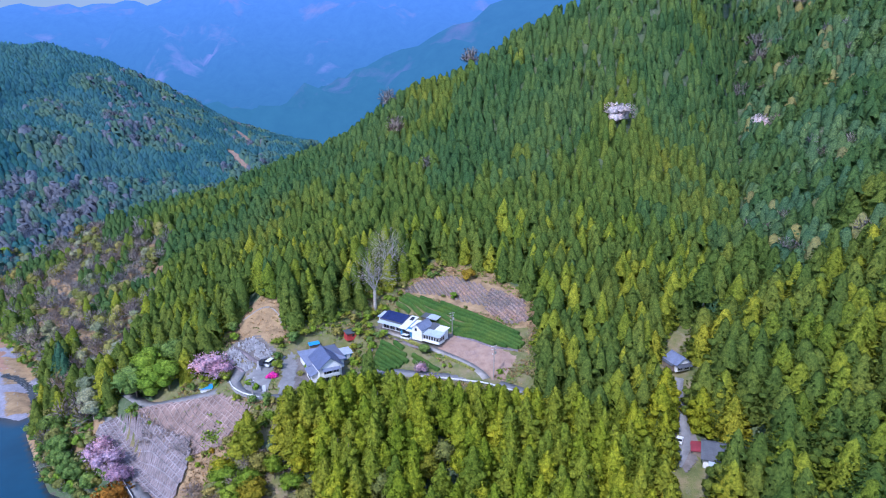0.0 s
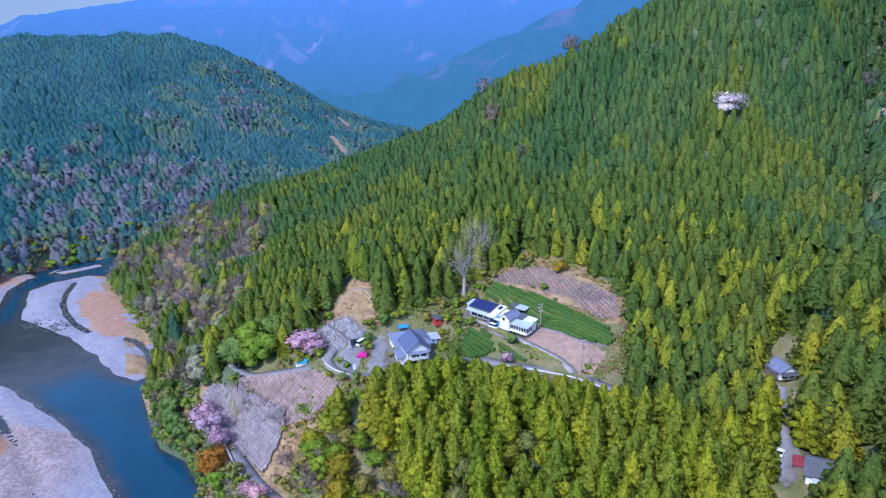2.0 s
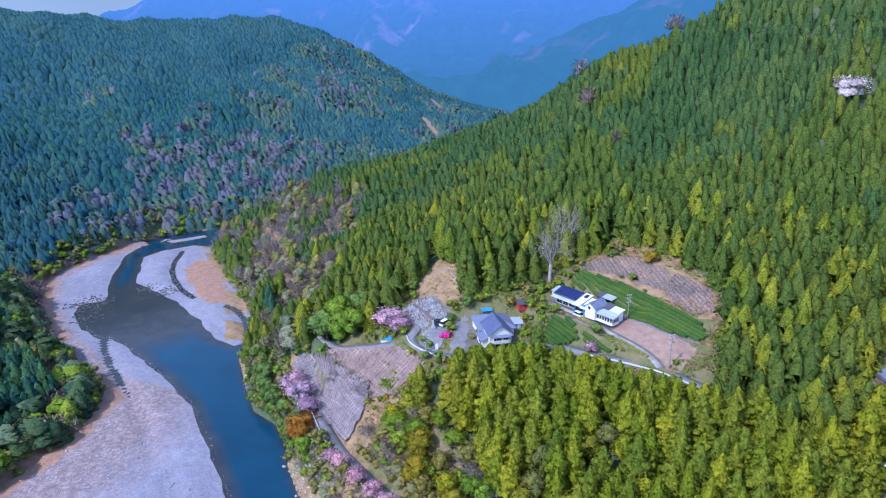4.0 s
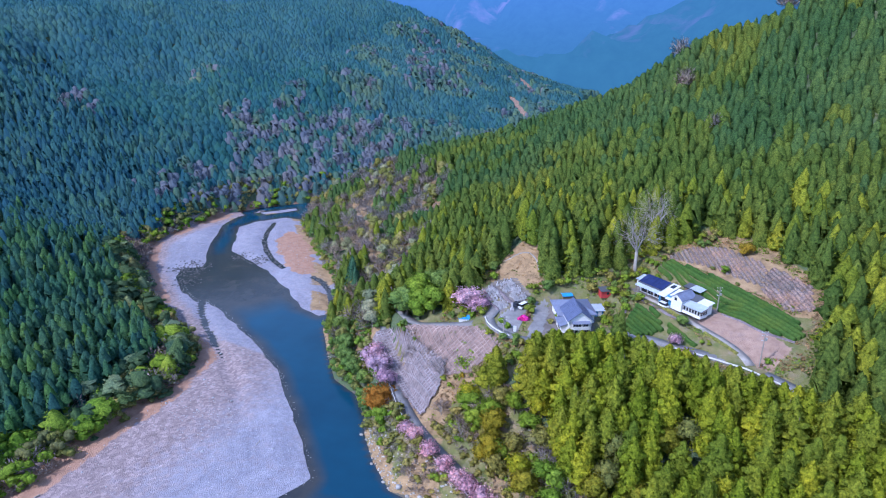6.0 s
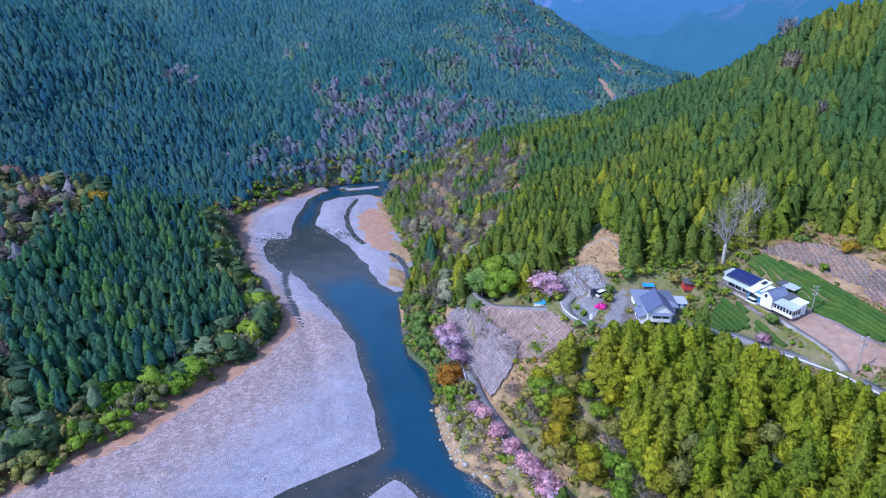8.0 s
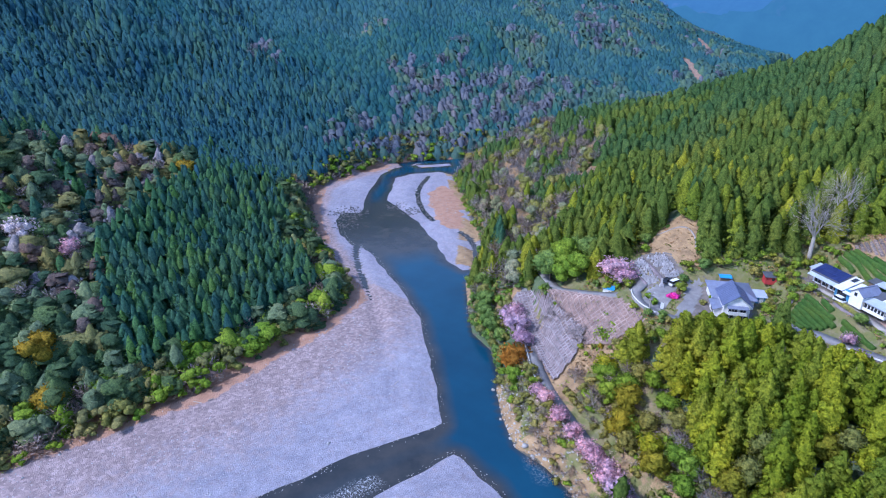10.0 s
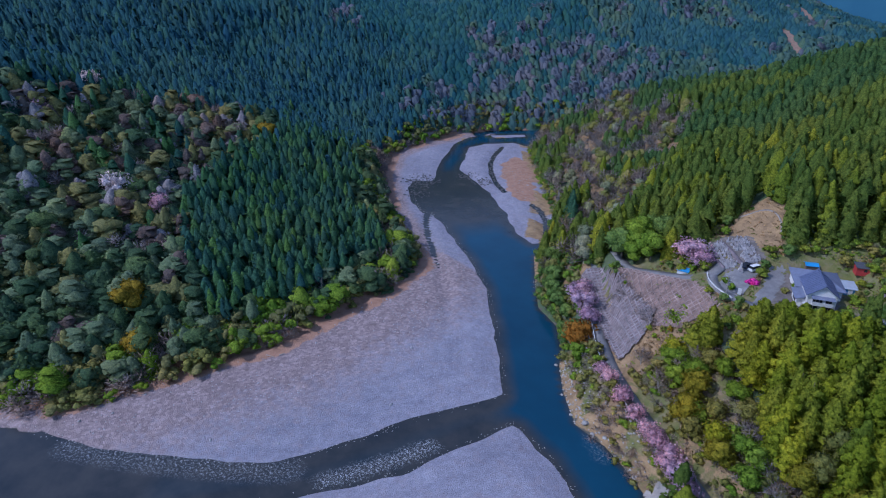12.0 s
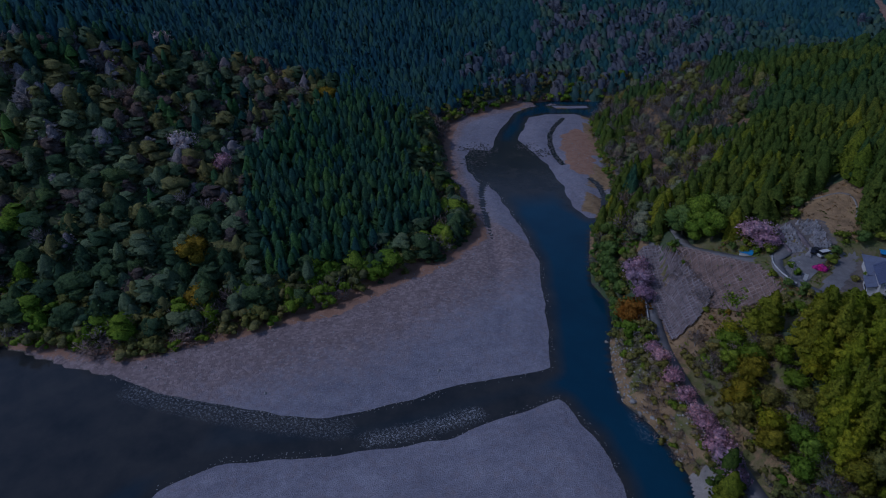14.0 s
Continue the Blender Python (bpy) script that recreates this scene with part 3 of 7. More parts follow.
quads = quads[(BED.ravel()[quads].min(1) < 1.2) & wet_in[quads].any(1)]
used = np.unique(quads)
back = np.zeros(WX.size, int)
back[used] = np.arange(len(used))
wxu, wyu = WX.ravel()[used], WY.ravel()[used]
riffle = np.maximum.reduce([soft(0.6 - away([(-94, 84), (-96.6, 74), (-100, 65), (-103, 57)], wxu, wyu), 3.2), 0.42 * soft(2 - away([(-160, 13), (-139, 28), (-121, 43), (-112, 52)], wxu, wyu), 4),
                            0.35 * soft(1 - away([(-66, 118), (-60, 114)], wxu, wyu), 3)])
# First cut in the depth layer paints the hillside's reflection on the bend pool.
river = tagged(new("water", sheet_mesh("water", np.stack([wxu, wyu, 0 * wxu], 1), back[quads],
               WATER, {"deep": np.clip(-BED.ravel()[used] / 1.1, 0, 1) * np.clip(1 - 0.9 * soft(12 - away([(-244, 222), (-222, 220), (-203, 209)], wxu, wyu), 26) - 0.85 * soft(5 - away([(-262, 224), (-246, 206), (-226, 205)], wxu, wyu), 9) - 0.7 * soft(4 - away([(-246, 240), (-226, 236), (-205, 226)], wxu, wyu), 8), 0, 1) * np.clip(1 - 0.9 * soft(38 - away([(-165, -8), (-240, -70)], wxu, wyu), 12), 0, 1) * np.clip(1.15 - 0.9 * soft(10 - away([(-101, 104), (-98, 88), (-112, 40), (-150, 5), (-190, -40)], wxu, wyu), 7), 0, 1), "riffle": riffle}, True)),
               "clear teal river water with dark shallows, a painted hill reflection and riffles", "river", kind="structure")
# ---------- trees ----------
def sprays(centre, out, size, r, droop=0.15):
    """Bent leaf sprays: four points and two triangles each."""
    n = len(centre)
    side = np.cross(out, r.normal(0, 0.45, (n, 3)) + (0, 0, 1))
    side /= np.linalg.norm(side, axis=1)[:, None] + 1e-9
    size = size[:, None]
    root, tip = centre - out * size * 0.7, centre + out * size * 0.7 - np.array([0, 0, 1]) * size * droop
    lift = np.cross(side, out) * size * r.uniform(-0.15, 0.3, (n, 1))
    pts = np.stack([root, centre + side * size * 0.55 + lift, tip, centre - side * size * 0.55 + lift], 1).reshape(-1, 3)
    a = 4 * np.arange(n)[:, None]
    return pts, np.concatenate([a + [0, 1, 2], a + [0, 2, 3]])


def turned_out(v, t, n):
    """Triangles wound so that their faces look along the given normals."""
    face = np.cross(v[t[:, 1]] - v[t[:, 0]], v[t[:, 2]] - v[t[:, 0]])
    return np.where(((face * n[t[:, 0]]).sum(1) < 0)[:, None], t[:, ::-1], t)


def unit(n):
    return n / (np.linalg.norm(n, axis=1)[:, None] + 1e-9)


def joined(*pieces):
    """Pieces (points, triangles[, normals]) as one; normals only if every piece has them."""
    verts, tris, k = [], [], 0
    for p in pieces:
        verts.append(p[0])
        tris.append(np.asarray(p[1]) + k)
        k += len(p[0])
    if min(len(p) for p in pieces) < 3:
        return np.concatenate(verts), np.concatenate(tris)
    v, t, n = np.concatenate(verts), np.concatenate(tris), np.concatenate([p[2] for p in pieces])
    return v, turned_out(v, t, n), n


def conifer(seed, rings, segs, height, radius, base=0.2, blunt=0.75, tufts=60, leaf=0.3, core=0.72, clumps=0, lift=0.5, ruffle=0.4):
    """A cedar crown: a knobbly blunt cone set all over with billowing bough clumps and drooping sprays."""
    r = np.random.RandomState(seed)
    lean = r.normal(0, 0.03, 2)
    u = np.linspace(0, 0.9 if rings > 2 else 0.6, rings)
    belly = 1 + 0.12 * r.normal(0, 1, rings)
    rows = []
    for k in range(rings):
        a = (np.arange(segs) + 0.5 * (k % 2) + r.uniform(-0.25, 0.25, segs)) * 6.283 / segs
        q = core * radius * (1 - u[k] ** 1.8) ** blunt * belly[k] * (1 + r.normal(0, 0.13, segs))
        z = height * (base + (1 - base) * (u[k] + r.normal(0, 0.02, segs)))
        rows.append(np.stack([q * np.cos(a) + lean[0] * z, q * np.sin(a) + lean[1] * z, z], 1))
    v = np.concatenate(rows + [np.array([[lean[0] * height, lean[1] * height, height * 0.985]])])
    i, j = np.arange(segs), (np.arange(segs) + 1) % segs
    f = [np.concatenate([np.stack([k * segs + i, k * segs + j, (k + 1) * segs + i], 1), np.stack([k * segs + j, (k + 1) * segs + j, (k + 1) * segs + i], 1)]) for k in range(rings - 1)]
    axis = np.outer(v[:, 2], (lean[0], lean[1], 0))
    heart = v, np.concatenate(f + [np.stack([(rings - 1) * segs + i, (rings - 1) * segs + j, 0 * i + rings * segs], 1)]), unit(unit((v - axis) * (1, 1, 0)) + (0, 0, lift))
    w = 1 - np.sqrt(1 - r.uniform(0.0, 0.985, tufts))
    w = np.clip(w + 0.05, 0, 0.97)
    a = r.uniform(0, 6.283, tufts)
    rad = radius * (1 - w ** 1.8) ** blunt * r.uniform(0.66, 1.08, tufts)
    z = height * (base + (1 - base) * w)
    c = np.stack([rad * np.cos(a) + lean[0] * z, rad * np.sin(a) + lean[1] * z, z], 1)
    out = np.stack([np.cos(a), np.sin(a), r.normal(0.25, 0.45, tufts)], 1) + r.normal(0, 0.3, (tufts, 3))
    out /= np.linalg.norm(out, axis=1)[:, None]
    faced = unit(np.stack([np.cos(a), np.sin(a), lift - 0.15 + 0.5 * w], 1) + r.normal(0, ruffle, (tufts, 3)))
    pieces = [heart, (*sprays(c, out, leaf * radius * r.uniform(0.65, 1.25, tufts), r, 0.35), np.repeat(faced, 4, 0))]
    for k in range(clumps):
        h = 1 - math.sqrt(1 - 0.93 * (k + r.uniform(0.2, 0.8)) / clumps)
        turn, size = k * 2.4 + r.uniform(-0.5, 0.5), radius * (0.3 - 0.13 * h) * r.uniform(0.75, 1.3)
        q, z = 0.82 * radius * (1 - h ** 1.8) ** blunt * r.uniform(0.85, 1.12), height * (base + (1 - base) * h)
        at = np.array([q * math.cos(turn) + lean[0] * z, q * math.sin(turn) + lean[1] * z, z])
        lv, lt = lump(seed * 53 + k, 2, 5, at, size, size * 0.8)
        pieces.append((lv, lt, unit(unit(lv - at) + 0.5 * np.array([math.cos(turn), math.sin(turn), 0.5]))))
    return joined(*pieces)


def lump(seed, rings, segs, centre, wide, tall):
    """A knobbly half-round mass of leaves."""
    r = np.random.RandomState(seed)
    rows = []
    for k in range(rings):
        e = -0.45 + 1.75 * k / rings
        a = (np.arange(segs) + 0.5 * (k % 2) + r.uniform(-0.25, 0.25, segs)) * 6.283 / segs
        q = 1 + r.normal(0, 0.15, segs)
        rows.append(np.stack([wide * np.cos(e) * q * np.cos(a), wide * np.cos(e) * q * np.sin(a), tall * np.sin(e) * q], 1))
    v = np.concatenate(rows + [np.array([[0, 0, tall]])]) + centre
    i, j = np.arange(segs), (np.arange(segs) + 1) % segs
    f = [np.concatenate([np.stack([k * segs + i, k * segs + j, (k + 1) * segs + i], 1), np.stack([k * segs + j, (k + 1) * segs + j, (k + 1) * segs + i], 1)]) for k in range(rings - 1)]
    return v, np.concatenate(f + [np.stack([(rings - 1) * segs + i, (rings - 1) * segs + j, 0 * i + rings * segs], 1)])


def broadleaf(seed, n, height, radius, lobes=7, base=0.3, leaf=1.0, core=0.8, lift=0.1, ruffle=0.4):
    """A round crown of several leafy lobes with gaps between them."""
    r = np.random.RandomState(seed)
    pieces, per = [], n // lobes
    for k in range(lobes):
        a, d = k * 2.4 + r.uniform(-0.4, 0.4), (0.0 if k == 0 else r.uniform(0.34, 0.54)) * radius
        lr = radius * (0.66 if k == 0 else r.uniform(0.46, 0.62))
        lz = height * (0.7 if k == 0 else r.uniform(base + 0.2, 0.7))
        lc = np.array([d * math.cos(a), d * math.sin(a), lz])
        v = r.normal(0, 1, (per, 3))
        v[:, 2] = np.abs(v[:, 2]) * 0.9 - 0.25
        v /= np.linalg.norm(v, axis=1)[:, None]
        tall = min(1.0, (height - lz) / lr)
        c = lc + v * lr * r.uniform(0.78, 1.12, (per, 1)) * (1, 1, tall)
        out = v + r.normal(0, 0.75, (per, 3))
        out /= np.linalg.norm(out, axis=1)[:, None]
        faced = unit(v + r.normal(0, ruffle, (per, 3)) + (0, 0, lift))
        pieces.append((*sprays(c, out, leaf * lr * 0.21 * r.uniform(0.6, 1.3, per), r, 0.05), np.repeat(faced, 4, 0)))
        lv, lt = lump(seed * 31 + k, 3, 6, lc, lr * core, lr * tall * core)
        pieces.append((lv, lt, unit(unit(lv - lc) + (0, 0, lift))))
    return joined(*pieces)


def bare(seed, n, height, radius, base=0.2, fine=1.0, low=0.15):
    """A leafless crown: slivers of branch and twig fanning up and out."""
    r = np.random.RandomState(seed)
    a, e = r.uniform(0, 6.283, n), r.uniform(low, 1.3, n)
    reach = r.uniform(0.5, 1.0, n)
    tip = np.stack([radius * reach * np.cos(a) * np.cos(e) * 1.2, radius * reach * np.sin(a) * np.cos(e) * 1.2,
                    height * (base + (1 - base) * (0.35 + 0.65 * np.sin(e)) * reach)], 1)
    heart = np.array([0, 0, height * (base + 0.3 * (1 - base))])
    inner = np.where(r.uniform(0, 1, n) < 0.3, 0.25, r.uniform(0.55, 0.8, n))[:, None]
    foot = heart + (tip - heart) * inner + r.normal(0, 0.1, (n, 3)) * radius
    side = r.normal(0, 1, (n, 3))
    side /= np.linalg.norm(side, axis=1)[:, None]
    w = radius * r.uniform(0.02, 0.055, (n, 1)) * fine
    mid = (foot + tip) / 2
    v = np.stack([foot, mid + side * w * 1.6, tip, mid - side * w * 1.6], 1).reshape(-1, 3)
    k = 4 * np.arange(n)[:, None]
    t = np.concatenate([k + [0, 1, 2], k + [0, 2, 3]])
    faced = np.repeat(unit(np.stack([np.cos(a) * np.cos(e), np.sin(a) * np.cos(e), np.sin(e)], 1) + r.normal(0, 0.35, (n, 3))), 4, 0)
    return v, turned_out(v, t, faced), faced


def stick(a, b, ra, rb, sides=5):
    """A tapered round stick."""
    a, b = np.array(a, float), np.array(b, float)
    d = (b - a) / (np.linalg.norm(b - a) + 1e-9)
    s = np.cross(d, (0.3, 0.9, 0.2) if abs(d[2]) > 0.7 else (0, 0, 1))
    s /= np.linalg.norm(s)
    t = np.cross(d, s)
    ang = np.arange(sides) * 6.283 / sides
    ring = np.cos(ang)[:, None] * s + np.sin(ang)[:, None] * t
    v = np.r_[a + ring * ra, b + ring * rb]
    k = np.arange(sides)
    m = (k + 1) % sides
    return v, np.concatenate([np.stack([k, m, m + sides], 1), np.stack([k, m + sides, k + sides], 1)])


def boughs(seed, height, spread, levels=4, thick=0.3, first=0.25, fork=3):
    """Trunk and limbs, forking level by level."""
    r = np.random.RandomState(seed)
    pieces = [stick((0, 0, -0.5), (0, 0, height * first), thick, thick * 0.8, 7)]
    ends = [(np.array([0, 0, height * first]), np.array([0, 0, 1.0]), thick * 0.8, height * 0.32)]
    for level in range(levels):
        grown = []
        for p, d, th, ln in ends:
            for k in range(fork if level else fork + 2):
                q = d + r.normal(0, 0.42, 3) * (1, 1, 0.5) * spread + (0, 0, 0.25)
                q /= np.linalg.norm(q)
                l = ln * r.uniform(0.6, 1.1)
                pieces.append(stick(p, p + q * l, th * 0.6, th * 0.32, 4 if level < 2 else 3))
                grown.append((p + q * l, q, th * 0.5, l * 0.68))
                if level < 2:
                    grown.append((p + q * l * 0.55, q, th * 0.4, l * 0.6))
        ends = grown
    return joined(*pieces)


def planted(models, spots, seed):
    """Many trees as arrays: models are (points, triangles[, normals]), spots rows of x, y, z, height factor, width factor."""
    r = np.random.RandomState(seed)
    pick, turn, tone = r.randint(0, len(models), len(spots)), r.uniform(0, 6.283, len(spots)), r.uniform(0, 1, len(spots))
    verts, tris, tints, faced, k = [], [], [], [], 0
    shaded = min(len(m) for m in models) > 2
    for m, model in enumerate(models):
        who = np.where(pick == m)[0]
        if not len(who):
            continue
        v, t = model[:2]
        c, s = np.cos(turn[who])[:, None], np.sin(turn[who])[:, None]
        p = np.asarray(spots)[who]
        q = np.stack([(v[None, :, 0] * c - v[None, :, 1] * s) * p[:, 4:5] + p[:, 0:1], (v[None, :, 0] * s + v[None, :, 1] * c) * p[:, 4:5] + p[:, 1:2],
                      v[None, :, 2] * p[:, 3:4] + p[:, 2:3]], -1)
        verts.append(q.reshape(-1, 3))
        if shaded:
            n = model[2]
            faced.append(np.stack([n[None, :, 0] * c - n[None, :, 1] * s, n[None, :, 0] * s + n[None, :, 1] * c, n[None, :, 2] + 0 * c], -1).reshape(-1, 3))
        tints.append(np.repeat(tone[who], len(v)))
        tris.append((t[None] + (k + len(v) * np.arange(len(who)))[:, None, None]).reshape(-1, 3))
        k += len(v) * len(who)
    return np.concatenate(verts), np.concatenate(tris), np.concatenate(tints), np.concatenate(faced) if shaded else None


def woods(name, models, spots, material, label, category="woods", seed=1):
    """A stand that nobody could count."""
    if len(spots) == 0:
        return None
    v, t, tone, faced = planted(models, np.asarray(spots), seed)
    return tagged(new(name, sheet_mesh(name, v, t, material, {"tint": tone}, faced=faced)), label, category, kind="stuff")


def scatter(box, step, seed, jitter=0.42):
    """Spots on an uneven lattice."""
    r = np.random.RandomState(seed)
    gx, gy = np.meshgrid(np.arange(box[0], box[1], step), np.arange(box[2], box[3], step * 0.87))
    gx = gx + (np.arange(gx.shape[0]) % 2)[:, None] * step / 2
    return (gx + r.uniform(-jitter, jitter, gx.shape) * step).ravel(), (gy + r.uniform(-jitter, jitter, gy.shape) * step).ravel()


def spots_at(x, y, seed, tall=(0.8, 1.2), wide=(0.85, 1.15)):
    r = np.random.RandomState(seed)
    return np.stack([x, y, ground_z(x, y) - 0.3, r.uniform(*tall, len(x)), r.uniform(*wide, len(x))], 1)


def road_gap(x, y):
    return np.minimum.reduce([away(LOWER_ROAD, x, y) - np.where(x < -90, 2.2, 4.5), away([(-66, 168), (-84, 168), (-100, 176), (-112, 190)], x, y) - np.where(x < -90, 2.0, 4), away([(58, 122), (66, 140), (74, 180)], x, y) - 2.2])


def wooded(x, y):
    """Where trees stand at all."""
    ok = (signed(FLOOR, x, y) < -2.5) & ~inside(SHELF, x, y) & ~inside(SIDE_CLEAR, x, y) & ~inside(WALL_AREA, x, y) & ~inside(BANK_STRIP, x, y)
    return ok & (road_gap(x, y) > 0)


def side_of(line, x, y):
    """Positive to the left of a line's run, from the nearest of its segments."""
    p = np.array(line, float)[:, :2]
    best, sign = np.full(x.shape, 1e9), np.zeros(x.shape)
    for a, b in zip(p[:-1], p[1:]):
        d = b - a
        t = np.clip(((x - a[0]) * d[0] + (y - a[1]) * d[1]) / (d @ d), 0, 1)
        away2 = np.hypot(x - a[0] - t * d[0], y - a[1] - t * d[1])
        s = np.sign(d[0] * (y - a[1]) - d[1] * (x - a[0]))
        sign, best = np.where(away2 < best, s, sign), np.minimum(best, away2)
    return sign


BROW_AREA = [(-78, 138), (-60, 147), (-50, 153), (-44, 163), (-28, 168), (-8, 169), (22, 160), (58, 150), (60, 100), (0, 80), (-36, 108), (-60, 128)]
BROW_SCRUB = [(-76, 139), (-60, 147), (-50, 150), (-36, 140), (-26, 124), (-8, 116), (0, 95), (-36, 108), (-60, 128)]
WEST_MIXED = [(-160, 30), (-166, 62), (-172, 70), (-188, 67), (-213, 71), (-244, 84), (-272, 120), (-293, 160), (-318, 171), (-330, 130), (-330, 66), (-330, 0), (-250, -60), (-200, -20)]
FAR_GREY = [(-350, 363), (-332, 425), (-286, 475), (-245, 480), (-215, 440), (-270, 352), (-290, 322), (-335, 270), (-350, 290), (-325, 335)]

GREY_BAND = [(-317, 656), (-262, 590), (-248, 548), (-282, 510), (-296, 560), (-335, 644)]

# forest trees
tx, ty = scatter((-262, 300, 84, 600), 4.8, 11)
ok = wooded(tx, ty) & (np.hypot(tx - 71.5, ty - 171) > 8) & (np.hypot(tx - 92, ty - 331) > 7.5) & (signed(FLOOR, tx, ty) < 0) & (ty > 90 + 0.0 * tx)
tx, ty = tx[ok], ty[ok]
main = (side_of(SIDE_VALLEY, tx, ty) > 0) & (tx > -262) & (tx < 0.8 * ty)
crest = side_of(MAIN_RIDGE, tx, ty)
near_crest = away(MAIN_RIDGE, tx, ty)
main &= ~((away(RIGHT_BANK, tx, ty) < 30) & (ty < 176) & (tx < -70)) & (np.hypot(tx + 97, (ty - 186) * 1.2) > 12)
main &= ((crest < 0) | (near_crest < 14)) & ~inside(BROW_AREA, tx, ty) & (side_of(RIGHT_BANK, tx, ty) > 0)
spur_mix = inside(MIXED_SPUR, tx, ty)
r = np.random.RandomState(5)
dice = r.uniform(0, 1, len(tx))
clump = ripple(tx, ty, 34, 21)
CONE_A = [conifer(s, 3, 6, 9.6, 3.2, -0.3, 0.5, 54, 0.21, 0.8, 0, 0.7, 0.95) for s in range(8)]
CONE_NEAR = [conifer(s + 10, 4, 6, 13.5, 3.7, -0.05, 0.82, 120, 0.17, 0.78, 6, 0.5, 0.7) for s in range(7)]
ROUND_A = [broadleaf(s, 240, 9.5, 4.0, 6, 0.1, 0.85, 0.72, 0.3, 0.65) for s in range(5)]
BARE_A = [bare(s, 170, 9.5, 3.9, 0.2, 0.6) for s in range(3)]
cedar = main & ~(spur_mix & (clump + 0.9 * dice > 0.1))
near_wood = (ty < 258) & (tx < 110)
# The hazed cedar colour grows commoner up the hill.
high = ripple(tx, ty, 75, 23) * 0.6 + 0.5 * ripple(tx, ty, 28, 24) + 0.4 * (dice - 0.5) + (ty - 305) / 115 > np.where(near_wood, 0.45, 0.0)
sunlit = np.where((tx > 24) & (ty < 232), dice < 0.4, dice < 0.28)
for sel, models, mat, words in ((cedar & near_wood & ~high & sunlit, CONE_NEAR, CEDAR_WARM, "yellow-green cedars beside the fields"), (cedar & near_wood & ~high & ~sunlit, CONE_NEAR, CEDAR, "dense sunlit cedar forest round the clearing"), (cedar & ~near_wood & ~high, CONE_A, CEDAR, "dense sunlit yellow-green cedar forest on the main hill"),
                                (cedar & near_wood & high, CONE_NEAR, CEDAR_HIGH_HAZED, "green cedars round the clearing"), (cedar & ~near_wood & high, CONE_A, CEDAR_HIGH_HAZED, "mid-green cedar forest with painted haze on the upper hill")):
    woods("cedar_wood", models, spots_at(tx[sel], ty[sel], 1, (0.82, 1.18), (0.9, 1.35)), mat, words, seed=1)
mix = main & ~cedar
thin = mix & (np.arange(len(tx)) % 2 == 0)
woods("evergreen_wood", ROUND_A, spots_at(tx[thin & (dice < 0.35)], ty[thin & (dice < 0.35)], 2), OLIVE, "olive scrubby broadleaf trees on the river spur", seed=2)
woods("leafless_wood", BARE_A, spots_at(tx[mix & (dice > 0.55)], ty[mix & (dice > 0.55)], 3), TWIG, "leafless grey-brown trees on the river spur", seed=3)
sel = thin & (dice >= 0.35) & (dice < 0.42)
woods("budding_wood", ROUND_A, spots_at(tx[sel], ty[sel], 4), PALE, "pale budding trees on the river spur", seed=4)

# hill east of the side valley
ex, ey = scatter((60, 420, 40, 600), 5.9, 12, 0.6)
ok = wooded(ex, ey) & (np.hypot(ex - 71.5, ey - 171) > 9.5) & (np.hypot(ex - 75, ey - 141) > 10) & (side_of(SIDE_VALLEY, ex, ey) < 0) & (side_of(EAST_HILL, ex, ey) > -0.5) & (away(SIDE_VALLEY, ex, ey) > 2) & (ex < 0.85 * ey)
ex, ey = ex[ok], ey[ok]
dice = r.uniform(0, 1, len(ex))
fir = (ripple(ex, ey, 60, 31) + 0.5 * ripple(ex, ey, 20, 32) > 0.35) | (ey < 205)
ROUND_B = [conifer(s + 20, 4, 7, 10, 3.9, -0.35, 0.45, 66, 0.22, 0.82, 5, 0.6, 0.95) for s in range(6)]
woods("broadleaf_wood", ROUND_B, spots_at(ex[~fir & (dice < 0.86)], ey[~fir & (dice < 0.86)], 5), BROAD_HAZED, "rounded evergreen broadleaf forest beyond the gully", seed=5)
woods("leafless_wood", BARE_A, spots_at(ex[~fir & (dice > 0.93)], ey[~fir & (dice > 0.93)], 6), TWIG, "leafless grey trees among broadleaf forest", seed=6)
woods("olive_wood", ROUND_B, spots_at(ex[~fir & (dice >= 0.86) & (dice <= 0.93)], ey[~fir & (dice >= 0.86) & (dice <= 0.93)], 7), WOOD_OLIVE, "olive trees in the broadleaf forest", seed=7)
CONE_EAST = [conifer(s + 30, 4, 7, 13.5, 4.0, -0.08, 0.78, 270, 0.135, 0.74, 14, 0.5, 0.75) for s in range(6)]
sunny = fir & (ey < 200) & (dice < 0.42)
woods("cedar_wood", CONE_EAST, spots_at(ex[sunny], ey[sunny], 8, (1.0, 1.35), (1.2, 1.6)), CEDAR_WARM, "yellow-green cedars beside the lane", seed=8)
sel = fir & ~sunny & (ey >= 235)
woods("cedar_wood", CONE_NEAR, spots_at(ex[sel], ey[sel], 8, (1.0, 1.35), (1.3, 1.7)), CEDAR_HIGH_HAZED, "green cedars on the eastern hill", seed=18)
sel = fir & ~sunny & (ey < 235)
woods("cedar_wood", CONE_EAST, spots_at(ex[sel], ey[sel], 8, (1.0, 1.35), (1.2, 1.6)), CEDAR, "green cedars at the eastern hill's foot", seed=28)

# western hills over the river
lx, ly = scatter((-650, -150, -30, 860), 3.6, 13, 0.55)
ok = wooded(lx, ly) & (side_of(LEFT_BANK, lx, ly) < 0) & (np.hypot(lx, ly) < 900) & (lx < -150) & (ly > -30 - 0.05 * (lx + 200))
